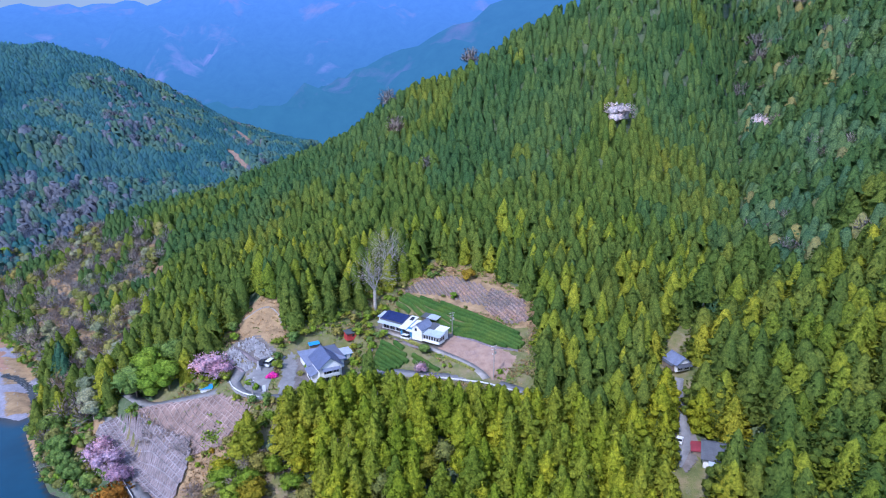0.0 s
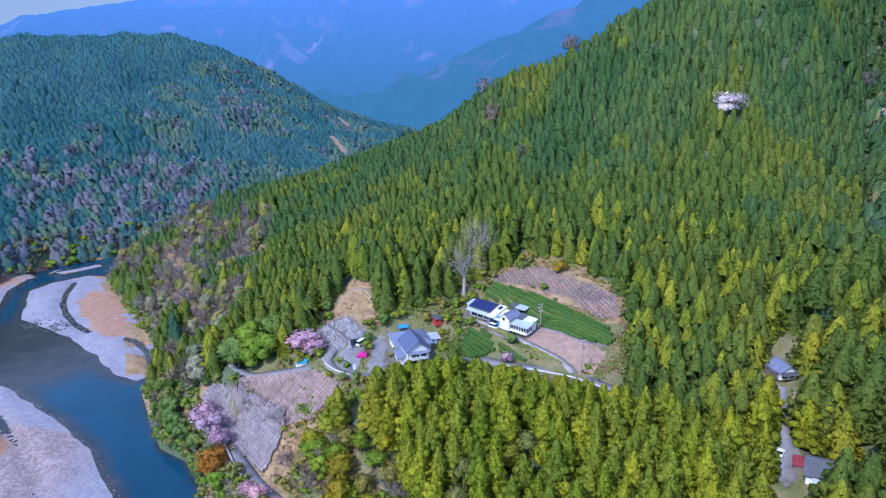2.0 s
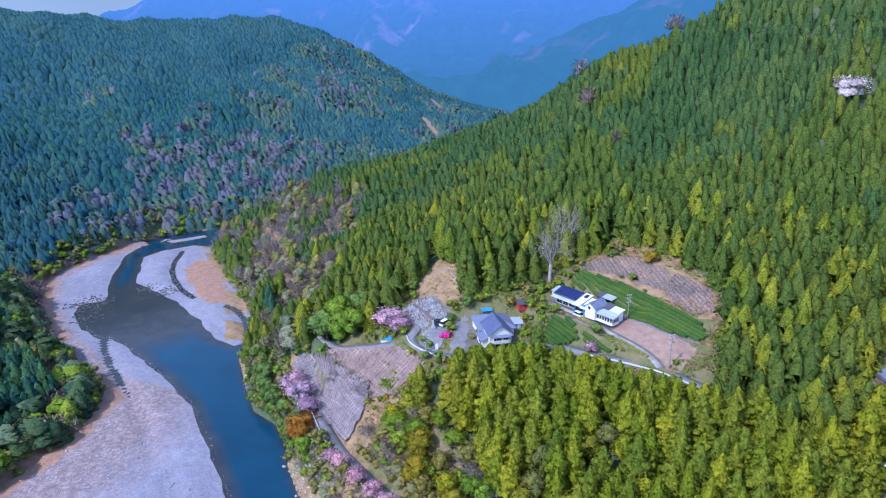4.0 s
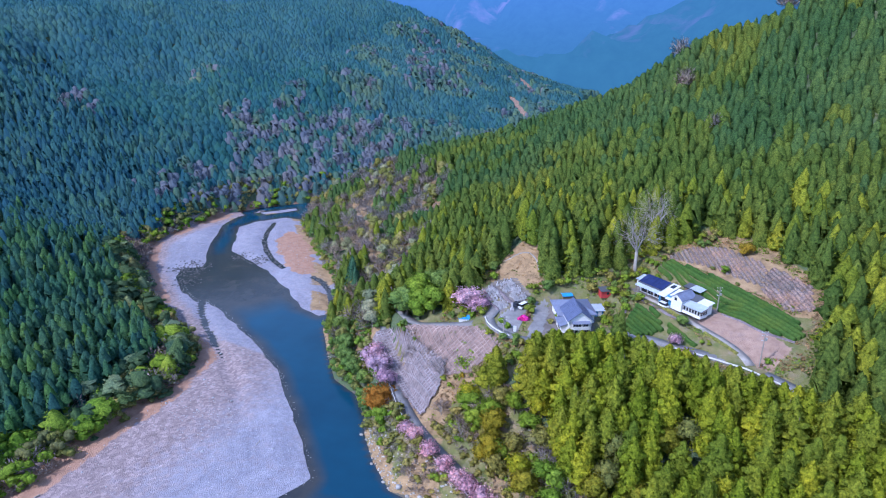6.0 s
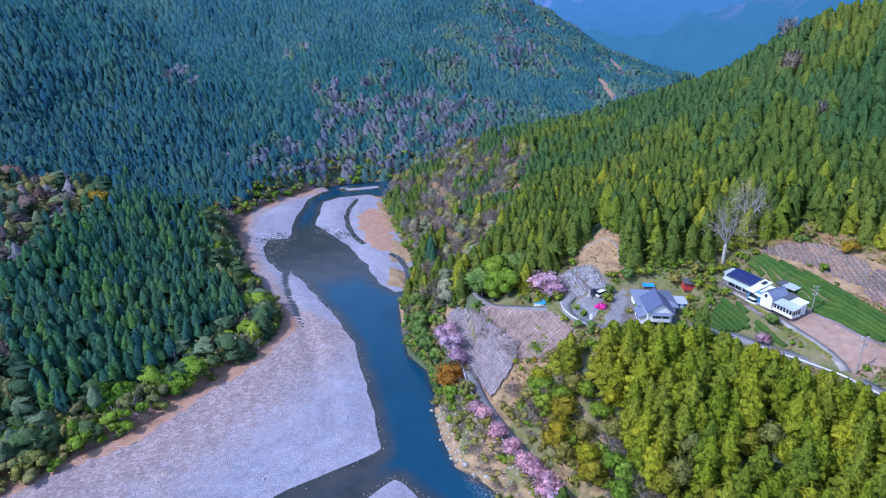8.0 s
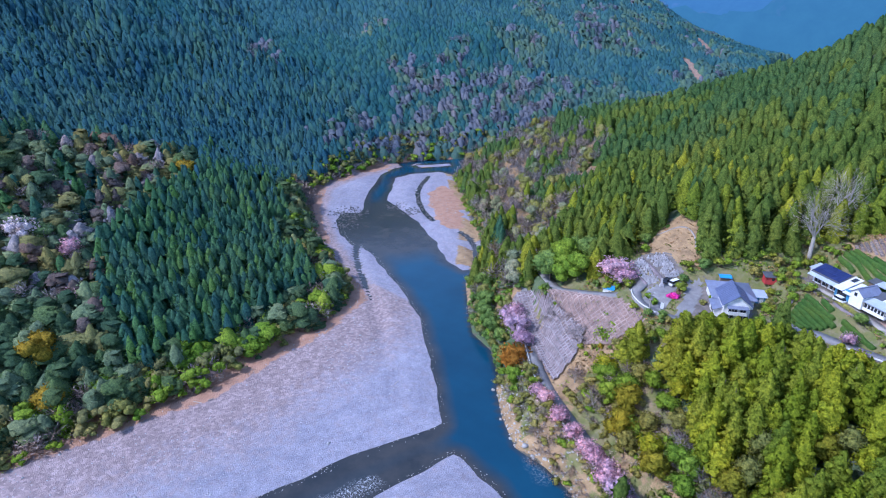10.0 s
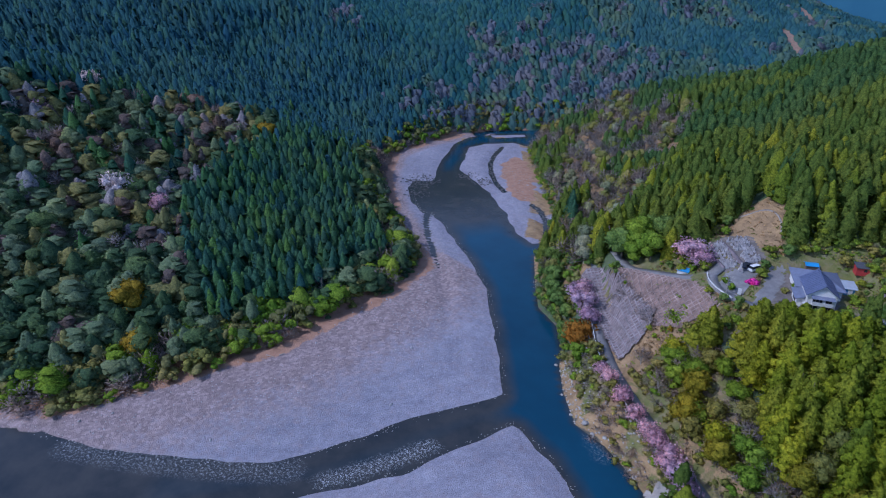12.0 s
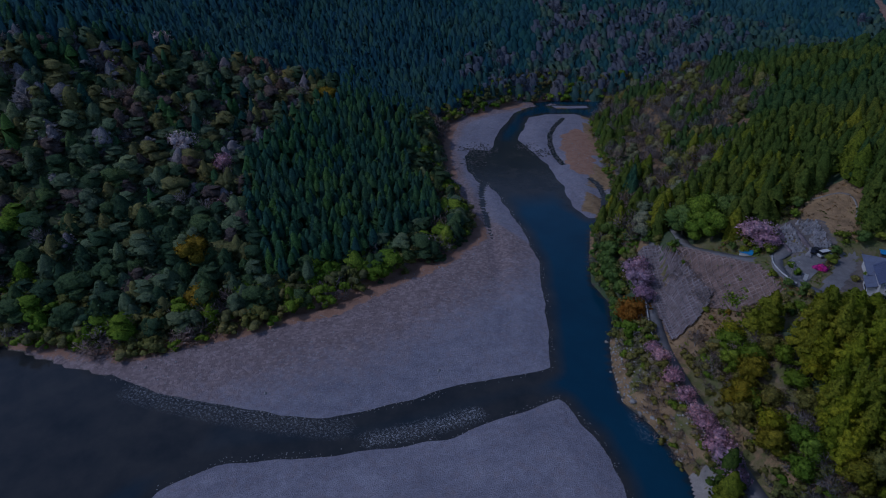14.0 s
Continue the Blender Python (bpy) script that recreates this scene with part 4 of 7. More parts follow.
ok &= np.min([away(line, lx, ly) for line in BARE_STRIPS], axis=0) > 6.5
crest = side_of(WEST_CREST, lx, ly)
ok &= (crest < 0) | (away(WEST_CREST, lx, ly) < 20)
lx, ly = lx[ok], ly[ok]
dice = r.uniform(0, 1, len(lx))
shore_gap = away(LEFT_BANK, lx, ly)
mixed = inside(WEST_MIXED, lx, ly) | ((np.hypot(lx, ly) < 350) & (shore_gap < 15 + 7 * ripple(lx, ly, 25, 43)))
jx, jy = lx + 9 * ripple(lx, ly, 22, 46), ly + 9 * ripple(lx, ly, 19, 47)
grey = inside(FAR_GREY, jx, jy) | (inside(GREY_BAND, jx, jy) & (ripple(lx, ly, 30, 48) > -0.1)) | (np.min([np.hypot(lx - gx0, (ly - gy0) * 0.7) for gx0, gy0 in ((-415, 290), (-403, 396), (-341, 372), (-357, 379), (-339, 429), (-334, 285), (-318, 308))], axis=0) < 9)
CONE_B = [conifer(s + 40, 2, 5, 7.5, 3.1, -0.1, 0.6, 4, 0.36, 1.0, 0, 1.25) for s in range(8)]
CONE_D = [conifer(s + 60, 3, 5, 10.0, 3.2, -0.2, 0.66, 22, 0.27, 0.84, 0, 1.1, 0.7) for s in range(8)]
CONE_C = [conifer(s + 50, 4, 5, 11.5, 3.35, -0.15, 0.78, 64, 0.23, 0.74, 0, 0.8, 0.8) for s in range(8)]
# Hazed colours take over with distance from the camera.
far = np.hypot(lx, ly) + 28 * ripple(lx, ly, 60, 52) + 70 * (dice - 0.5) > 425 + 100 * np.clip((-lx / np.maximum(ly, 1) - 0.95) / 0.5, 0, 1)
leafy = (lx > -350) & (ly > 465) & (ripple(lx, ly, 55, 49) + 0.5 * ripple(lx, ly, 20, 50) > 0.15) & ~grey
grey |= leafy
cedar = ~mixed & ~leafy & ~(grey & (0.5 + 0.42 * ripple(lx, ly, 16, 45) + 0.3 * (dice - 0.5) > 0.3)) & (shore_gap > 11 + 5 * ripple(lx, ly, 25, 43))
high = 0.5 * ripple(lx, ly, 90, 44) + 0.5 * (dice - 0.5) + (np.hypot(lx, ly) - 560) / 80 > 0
woods("cedar_wood", CONE_B, spots_at(lx[cedar & far & ~high], ly[cedar & far & ~high], 9, (0.85, 1.12)), CEDAR_DARK_HAZED, "deep blue-green cedar forest with painted haze on the western hill", seed=9)
woods("cedar_wood", CONE_B, spots_at(lx[cedar & far & high], ly[cedar & far & high], 9, (0.88, 1.1)), CEDAR_FAR_HAZED, "blue-green cedar forest with painted haze high on the western hill", seed=19)
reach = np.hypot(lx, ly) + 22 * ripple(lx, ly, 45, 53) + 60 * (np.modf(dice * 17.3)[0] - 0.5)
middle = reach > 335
for sel, models, mat, words in ((cedar & ~far & ~middle, CONE_C, CEDAR_DEEP, "dark cedar forest on the near western spur"), (cedar & ~far & middle, CONE_D, CEDAR_MID_HAZED, "blue-green cedars with painted haze behind the western spur")):
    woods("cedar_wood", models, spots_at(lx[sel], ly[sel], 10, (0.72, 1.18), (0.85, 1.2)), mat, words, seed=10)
dice = np.where(grey, 0.5 + 0.42 * ripple(lx, ly, 16, 45) + 0.3 * (dice - 0.5), dice)
dice = np.where(leafy, np.where(dice > 0.85, 0.7, 0.45), dice)
sel = grey & ~mixed & (dice > 0.3)
DOME = [conifer(s + 80, 3, 6, 7.2, 3.6, -0.35, 0.42, 16, 0.26, 0.95, 0, 0.9, 0.75) for s in range(6)]
woods("leafless_wood", DOME[:3] + [bare(9, 80, 10, 5.0, 0.2, 0.9)], spots_at(lx[sel & (dice > 0.55) & (dice <= 0.78)], ly[sel & (dice > 0.55) & (dice <= 0.78)], 11, (0.8, 1.2), (0.9, 1.3)), TWIG_HAZED, "grey-brown leafless trees by the river bend", seed=11)
woods("leafless_wood", DOME[2:], spots_at(lx[sel & (dice > 0.78)], ly[sel & (dice > 0.78)], 14, (0.8, 1.2), (0.9, 1.3)), TWIG_HAZED, "dense-twigged purple-grey trees by the river bend", seed=14)
woods("broadleaf_wood", DOME, spots_at(lx[sel & (dice <= 0.55)], ly[sel & (dice <= 0.55)], 12, (0.8, 1.2), (0.9, 1.3)), GREEN_HAZED, "dull green broadleaf trees by the river bend", seed=12)
dice = np.where(mixed, np.clip(0.5 + 0.62 * (dice - 0.5) + 0.2 * ripple(lx, ly, 26, 54) + 0.2 * np.clip((shore_gap - 50) / 35, -1, 1), 0, 1), dice)
ROUND_W = [conifer(s + 90, 4, 7, 9.5, 4.1, -0.3, 0.55, 150, 0.17, 0.7, 14, 0.6, 1.1) for s in range(3)] + [broadleaf(s, 132, 9.5, 4.2, 5, -0.05, 1.05, 0.88, 0.6, 0.7) for s in range(3)]
for lo, hi, mat, models, words in ((0.0, 0.07, FRESH, ROUND_W, "fresh green trees in the mixed western wood"), (0.07, 0.44, WOOD_GREEN, ROUND_W, "dark evergreen trees in the mixed western wood"), (0.44, 0.6, WOOD_PALE, ROUND_W, "pale budding trees in the mixed western wood"),
                                   (0.6, 0.67, WOOD_RUST, ROUND_W, "brownish-pink budding trees in the mixed western wood"), (0.67, 0.81, WOOD_OLIVE, ROUND_W, "olive trees in the mixed western wood"), (0.81, 0.9, WOOD_TWIG, ROUND_W[:3] + BARE_A, "leafless grey trees in the mixed western wood"),
                                   (0.9, 1.01, CEDAR_DEEP, CONE_C, "scattered cedars in the mixed western wood")):
    sel = mixed & (dice >= lo) & (dice < hi)
    sel &= (np.arange(len(lx)) % 5 > 2)
    woods("mixed_wood", models, spots_at(lx[sel], ly[sel], 13, (0.6, 1.15), (0.85, 1.6)), mat, words, seed=int(lo * 100) + 13)

# shrubs along the left shore
hx, hy = scatter((-345, -150, -60, 420), 3.7, 14)
d = away(LEFT_BANK, hx, hy)
ok = (d < 15) & (signed(FLOOR, hx, hy) < np.where(hy < 60, 4.0, 1.0))
hx, hy = hx[ok], hy[ok]
dice = np.clip(0.42 + 0.34 * ripple(hx, hy, 24, 51) + 0.34 * (r.uniform(0, 1, len(hx)) - 0.5), 0, 1)
SHRUB = [broadleaf(s + 80, 50, 4.0, 2.4, 4, 0.05, 1.1, 0.66, 0.2, 0.6) for s in range(4)]
for lo, hi, mat, words in ((-1, 0.22, OLIVE, "olive shore scrub"), (0.22, 0.4, WOOD_OLIVE, "brown-olive shore shrubs"), (0.4, 0.56, FRESH, "bright green shore shrubs"), (0.56, 2, TWIG, "leafless shore thicket")):
    sel = (dice >= lo) & (dice < hi)
    woods("shore_scrub", SHRUB if mat is not TWIG else [bare(s, 120, 4.5, 2.8, 0.05, 0.7) for s in range(4)], spots_at(hx[sel], hy[sel], 15, (0.7, 1.9), (0.9, 1.9)), mat, words + " along the gravel", "scrub", seed=15)

# the wood on the brow: single trees
CROWN_MESHES = {}


def tree_kind(key, crown, trunk, crown_mat, trunk_mat):
    """Meshes of one tree model, made once."""
    if key not in CROWN_MESHES:
        tone = np.random.RandomState(len(CROWN_MESHES)).uniform(0.1, 0.9)
        CROWN_MESHES[key] = (sheet_mesh("crown", *crown[:2], crown_mat, {"tint": np.full(len(crown[0]), tone)}, faced=crown[2] if len(crown) > 2 else None), sheet_mesh("trunk", *trunk, trunk_mat))
    return CROWN_MESHES[key]


def tree(name, key, spot, label, category="tree", group=""):
    """A tree: an empty at its foot with trunk and crown."""
    x, y, z, tall, wide = spot
    foot = new(name)
    foot.matrix_world = pose(x, y, z, 0, 0, (x * 37.7 + y * 91.3) % 360) @ Matrix.Diagonal((wide, wide, tall, 1))
    crown, trunk = CROWN_MESHES[key]
    for child, me in (("trunk", trunk), ("crown", crown)):
        ob = new(child, me)
        ob.parent = foot
    return tagged(foot, label, category, group)


for s in range(9):
    tree_kind(("cedar", s), conifer(s + 100, 5, 7, 14, 3.9, 0.05, 0.88, 620, 0.115, 0.72, 26, 0.5, 0.8), stick((0, 0, -1), (0, 0, 12), 0.28, 0.05, 6), (CEDAR_SUN, CEDAR_WARM, CEDAR_WARM, CEDAR_SUN, CEDAR_WARM, CEDAR_SUN, CEDAR_WARM, CEDAR_SUN, CEDAR_WARM)[s], BARK)
    tree_kind(("round", s), broadleaf(s + 100, 640, 9, 4.0, 8, 0.12, 0.85, 0.72, 0.1, 0.75), boughs(s, 7.5, 1.1, 2, 0.22), (BROAD, OLIVE, GOLD, FRESH, CEDAR_SUN, GOLD, OLIVE, FRESH, CEDAR_SUN)[s], BARK)
    tree_kind(("bare", s), bare(s + 30, 340, 8.5, 3.6, 0.15, 0.32), boughs(s + 9, 8.0, 1.0, 3, 0.18, 0.15, 2), TWIG, PALE_BARK)
bx, by = scatter((-80, 62, 78, 170), 5.5, 16)
ok = wooded(bx, by) & inside(BROW_AREA, bx, by)
bx, by = bx[ok], by[ok]
dice = r.uniform(0, 1, len(bx))
scrub = inside(BROW_SCRUB, bx, by) & (dice < 0.85)
leafy = (by < 132 + 6 * ripple(bx, by, 14, 61)) & (bx < 18)
spots = spots_at(bx, by, 17, (0.8, 1.2), (0.8, 1.15))
# trees at the clearing's edge are lower
room = 36.5 + 0.5 * away(SHELF, bx, by, True) - spots[:, 2]
kinds = r.randint(0, 9, len(bx))
for k, spot in enumerate(spots):
    kind = kinds[k]
    if room[k] < 6 and not scrub[k]:
        spot[3] = min(spot[3], max(0.2, room[k] / 9))
        tree("broadleaf_tree", ("round", kind), (*spot[:3], spot[3], spot[4] * 0.6), "low green tree at the clearing's edge", group="brow trees")
    elif scrub[k]:
        if dice[k] < 0.42:
            tree("leafless_tree", ("bare", kind), (*spot[:3], spot[3] * 0.72, spot[4]), "leafless grey tree on the wooded brow", group="brow trees")
        else:
            tree("broadleaf_tree", ("round", (3, 3, 6, 7, 1, 7, 3, 6, 4)[kind]), (*spot[:3], spot[3] * 0.68, spot[4] * 0.9), "olive-green broadleaf tree on the wooded brow", group="brow trees")
    elif dice[k] < (0.55 if leafy[k] else 0.92):
        spot[3] = min(spot[3], max(0.25, room[k] / 14))
        tree("cedar_tree", ("cedar", kind), spot, "tall yellow-green cedar on the wooded brow", group="brow trees")
    else:
        spot[3] = min(spot[3], room[k] / 9)
        tree("broadleaf_tree", ("round", (2, 5, 2, 3, 4, 5, 6, 7, 8)[kind]), spot, "golden or green broadleaf tree among cedars on the brow", group="brow trees")
# ---------- building helpers ----------
def box(bm, x0, x1, y0, y1, z0, z1, bevel=0.0):
    v = [bm.verts.new((x, y, z)) for z in (z0, z1) for x, y in ((x0, y0), (x1, y0), (x1, y1), (x0, y1))]
    fs = [bm.faces.new([v[k] for k in f]) for f in ((3, 2, 1, 0), (4, 5, 6, 7), (0, 1, 5, 4), (1, 2, 6, 5), (2, 3, 7, 6), (3, 0, 4, 7))]
    if bevel:
        bmesh.ops.bevel(bm, geom=list({e for f in fs for e in f.edges}), offset=bevel, segments=1, affect="EDGES")
    return bm


def boxed(*args):
    return box(bmesh.new(), *args)


def slab(corners, thick):
    """A plate with four given upper corners."""
    bm = bmesh.new()
    top = [bm.verts.new(c) for c in corners]
    low = [bm.verts.new((c[0], c[1], c[2] - thick)) for c in corners]
    bm.faces.new(top)
    bm.faces.new(low[::-1])
    for k in range(4):
        bm.faces.new((top[k - 1], low[k - 1], low[k], top[k]))
    bmesh.ops.recalc_face_normals(bm, faces=bm.faces)
    return bm


def gable_wall(x0, x1, y0, y1, eave, ridge, along="y"):
    """Walls with gables up to the ridge."""
    bm = bmesh.new()
    if along == "y":
        prof = [(x0, 0), (x1, 0), (x1, eave), ((x0 + x1) / 2, ridge), (x0, eave)]
        a, b = [[bm.verts.new((p, y, z)) for p, z in prof] for y in (y0, y1)]
    else:
        prof = [(y0, 0), (y1, 0), (y1, eave), ((y0 + y1) / 2, ridge), (y0, eave)]
        a, b = [[bm.verts.new((x, p, z)) for p, z in prof] for x in (x0, x1)]
    bm.faces.new(a)
    bm.faces.new(b[::-1])
    for k in range(5):
        bm.faces.new((a[k - 1], b[k - 1], b[k], a[k]))
    bmesh.ops.recalc_face_normals(bm, faces=bm.faces)
    return bm


def gable_roof(house, x0, x1, y0, y1, eave, ridge, material, along="y", over=0.6, label=""):
    """Two roof planes and a ridge cap, each a part."""
    if along == "y":
        m, drop = (x0 + x1) / 2, over * (ridge - eave) / ((x1 - x0) / 2)
        a = [(x0 - over, y0 - over, eave - drop), (m, y0 - over, ridge), (m, y1 + over, ridge), (x0 - over, y1 + over, eave - drop)]
        b = [(m, y0 - over, ridge), (x1 + over, y0 - over, eave - drop), (x1 + over, y1 + over, eave - drop), (m, y1 + over, ridge)]
        cap = (m - 0.18, m + 0.18, y0 - over - 0.05, y1 + over + 0.05, ridge + 0.0, ridge + 0.34)
    else:
        m, drop = (y0 + y1) / 2, over * (ridge - eave) / ((y1 - y0) / 2)
        a = [(x0 - over, y0 - over, eave - drop), (x1 + over, y0 - over, eave - drop), (x1 + over, m, ridge), (x0 - over, m, ridge)]
        b = [(x0 - over, m, ridge), (x1 + over, m, ridge), (x1 + over, y1 + over, eave - drop), (x0 - over, y1 + over, eave - drop)]
        cap = (x0 - over - 0.05, x1 + over + 0.05, m - 0.18, m + 0.18, ridge, ridge + 0.34)
    for corners in (a, b):
        roof = part("roof", slab([(p[0], p[1], p[2] + 0.2) for p in corners], 0.18), material, house, label)
        # raised tile courses running down the slope
        p, q, s, t = [Vector(corners[k]) for k in ((1, 2, 3, 0) if along == "y" else (0, 1, 2, 3))]
        n = max(3, int((q - p).length / 0.9))
        bm = bmesh.new()
        for k in range(1, n):
            u, v = p.lerp(q, k / n), t.lerp(s, k / n)
            d = (q - p).normalized() * 0.06
            up = Vector((0, 0, 0.27))
            ring = [u - d + up, u + d + up, v + d + up, v - d + up]
            vs = [bm.verts.new(c) for c in ring] + [bm.verts.new(c - Vector((0, 0, 0.12))) for c in ring]
            bm.faces.new(vs[:4])
            for j in range(4):
                bm.faces.new((vs[(j + 3) % 4], vs[(j + 3) % 4 + 4], vs[j + 4], vs[j]))
        bmesh.ops.recalc_face_normals(bm, faces=bm.faces)
        part("roof_rib", bm, material, roof)
    part("ridge_cap", boxed(*cap), material, house)


def hip_roof(house, x0, x1, y0, y1, eave, ridge, material, over=0.7, label=""):
    """Four planes meeting in a short ridge."""
    x0, x1, y0, y1 = x0 - over, x1 + over, y0 - over, y1 + over
    h = min(x1 - x0, y1 - y0) / 2
    a, b = ((x0 + h, (y0 + y1) / 2), (x1 - h, (y0 + y1) / 2)) if x1 - x0 > y1 - y0 else (((x0 + x1) / 2, y0 + h), ((x0 + x1) / 2, y1 - h))
    bm = bmesh.new()
    c = [bm.verts.new((*p, eave)) for p in ((x0, y0), (x1, y0), (x1, y1), (x0, y1))]
    low = [bm.verts.new((v.co.x, v.co.y, eave - 0.2)) for v in c]
    r0, r1 = bm.verts.new((*a, ridge)), bm.verts.new((*b, ridge))
    for f in ((c[0], c[1], r1, r0), (c[1], c[2], r1), (c[2], c[3], r0, r1), (c[3], c[0], r0)) if x1 - x0 > y1 - y0 else ((c[0], c[1], r0), (c[1], c[2], r1, r0), (c[2], c[3], r1), (c[3], c[0], r0, r1)):
        bm.faces.new(f)
    for k in range(4):
        bm.faces.new((c[k - 1], low[k - 1], low[k], c[k]))
    bm.faces.new(low[::-1])
    bmesh.ops.recalc_face_normals(bm, faces=bm.faces)
    part("roof", bm, material, house, label)
    part("ridge_cap", boxed(min(a[0], b[0]) - 0.2, max(a[0], b[0]) + 0.2, min(a[1], b[1]) - 0.2, max(a[1], b[1]) + 0.2, ridge - 0.1, ridge + 0.25), material, house)


def window(house, x0, x1, y0, y1, z0, z1, depth=0.06, name="window"):
    """A window on an axis-aligned wall: a frame with panes set in it; y0 == y1 or x0 == x1 names the wall plane."""
    on_y = y0 == y1
    grow = lambda g: (x0 - g, x1 + g, y0 - depth, y1 + depth) if on_y else (x0 - depth, x1 + depth, y0 - g, y1 + g)
    fr = part(name, boxed(*grow(0.08), z0 - 0.08, z1 + 0.08), WHITE_ROOF if name == "window" else WOOD, house, "pale frame")
    n = max(1, round(((x1 - x0) if on_y else (y1 - y0)) / 0.9))
    for k in range(n):
        if on_y:
            w = (x1 - x0) / n
            part("pane", boxed(x0 + k * w + 0.04, x0 + (k + 1) * w - 0.04, y0 - depth - 0.02, y1 + depth + 0.02, z0, z1), GLASS, fr, "dark glass")
        else:
            w = (y1 - y0) / n
            part("pane", boxed(x0 - depth - 0.02, x1 + depth + 0.02, y0 + k * w + 0.04, y0 + (k + 1) * w - 0.04, z0, z1), GLASS, fr, "dark glass")


def stand(name, x, y, z, turn, label, category, group="", kind=""):
    """An empty at the foot of a thing."""
    ob = new(name)
    ob.matrix_world = pose(x, y, z, 0, 0, turn)
    return tagged(ob, label, category, group, kind)


def zat(x, y):
    return float(ground_z(np.array([x]), np.array([y]))[0])


def ribbon(line, width, lift=0.1, step=1.5, thick=0.35):
    """A strip laid along a line on the ground, level across, with thickness."""
    p = densify([q[:2] for q in line], step)
    for _ in range(4):
        p[1:-1] = (p[:-2] + 2 * p[1:-1] + p[2:]) / 4
    d = np.gradient(p, axis=0)
    d /= np.linalg.norm(d, axis=1)[:, None]
    side = np.stack([-d[:, 1], d[:, 0]], 1) * width / 2
    z = np.max([ground_z(*(p + k * side).T) for k in (-1, -0.5, 0, 0.5, 1)], axis=0) + lift
    for _ in range(3):
        z[1:-1] = (z[:-2] + 2 * z[1:-1] + z[2:]) / 4
    l, r_ = np.c_[p + side, z], np.c_[p - side, z]
    down = np.array([0, 0, thick])
    n = len(p)
    v = np.concatenate([l, r_, l - down, r_ - down])
    k = np.arange(n - 1)
    f = np.concatenate([np.stack([k + n, k + n + 1, k + 1, k], 1), np.stack([k, k + 1, k + 2 * n + 1, k + 2 * n], 1), np.stack([k + 3 * n, k + 3 * n + 1, k + n + 1, k + n], 1)])
    return v, f, p, side, z


def roadway(name, key, label, material=None, shoulder=0.45):
    """A road laid on its shelf in the land."""
    half, p, z = EASED[key]
    half = half - shoulder
    d = np.gradient(p, axis=0)
    d /= np.linalg.norm(d, axis=1)[:, None]
    side = np.stack([-d[:, 1], d[:, 0]], 1) * half
    z = z + 0.2
    n = len(p)
    l, r_ = np.c_[p + side, z], np.c_[p - side, z]
    down = np.array([0, 0, 0.5])
    v = np.concatenate([l, r_, l - down, r_ - down])
    k = np.arange(n - 1)
    f = np.concatenate([np.stack([k + n, k + n + 1, k + 1, k], 1), np.stack([k, k + 1, k + 2 * n + 1, k + 2 * n], 1), np.stack([k + 3 * n, k + 3 * n + 1, k + n + 1, k + n], 1)])
    return tagged(new(name, sheet_mesh(name, v, f, material or ASPHALT)), label, "road", kind="structure")


def guard_rail(line, label, every=3.0, lift=0.15):
    """White rail on short posts."""
    p = densify([q[:2] for q in line], 1.0)
    for _ in range(3):
        p[1:-1] = (p[:-2] + 2 * p[1:-1] + p[2:]) / 4
    z = ground_z(*p.T) + lift
    for _ in range(4):
        z[1:-1] = (z[:-2] + 2 * z[1:-1] + z[2:]) / 4
    rail = stand("guard_rail", p[0][0], p[0][1], z[0], 0, label, "guard rail")
    o = np.array([p[0][0], p[0][1], z[0]])
    pts = np.c_[p, z] - o
    bm = bmesh.new()
    prev = None
    for k, q in enumerate(pts):
        d = pts[min(k + 1, len(pts) - 1)] - pts[max(k - 1, 0)]
        s = np.array([-d[1], d[0], 0]) / (np.hypot(d[0], d[1]) + 1e-9) * 0.06
        ring = [bm.verts.new(q + s * a + (0, 0, b)) for a, b in ((-1, 0.42), (1, 0.42), (1, 0.85), (-1, 0.85))]
        if prev:
            for j in range(4):
                bm.faces.new((prev[j - 1], prev[j], ring[j], ring[j - 1]))
        prev = ring
    bmesh.ops.recalc_face_normals(bm, faces=bm.faces)
    part("beam", bm, WHITE_PAINT, rail)
    for k in range(0, len(pts), max(1, int(every))):
        x, y, h = pts[k]
        part("post", boxed(x - 0.06, x + 0.06, y - 0.06, y + 0.06, h - 0.6, h + 0.8), STEEL, rail)
    return rail


def draped(poly, step, lift, material, name, label, category, kind="structure", layers=None):
    """A surface laid over the ground inside a polygon."""
    p = np.array(poly, float)
    gx, gy = np.meshgrid(np.arange(p[:, 0].min(), p[:, 0].max() + step, step), np.arange(p[:, 1].min(), p[:, 1].max() + step, step))
    f = grid_faces(gx.shape[1], gx.shape[0])
    x, y = gx.ravel(), gy.ravel()
    f = f[inside(poly, x[f].mean(1), y[f].mean(1))]
    used = np.unique(f)
    back = np.zeros(x.size, int)
    back[used] = np.arange(len(used))
    x, y = x[used], y[used]
    # pull the ragged rim onto the polygon's outline
    z = ground_z(x, y) + lift
    return tagged(new(name, sheet_mesh(name, np.stack([x, y, z], 1), back[f], material, layers or {}, True)), label, category, kind=kind)


# ---------- roads and yards ----------
roadway("road", "riverside", "narrow worn asphalt riverside road")
roadway("road", "slope top", "asphalt lane along the top of the slope")
roadway("road", "bend", "asphalt lane curving below the yard")
roadway("road", "field road", "asphalt road with white railing below the fields")
roadway("road", "farm lane", "narrow concrete lane to the farmhouse", CONCRETE, 0.3)
roadway("road", "valley lane", "narrow asphalt lane in the side valley")
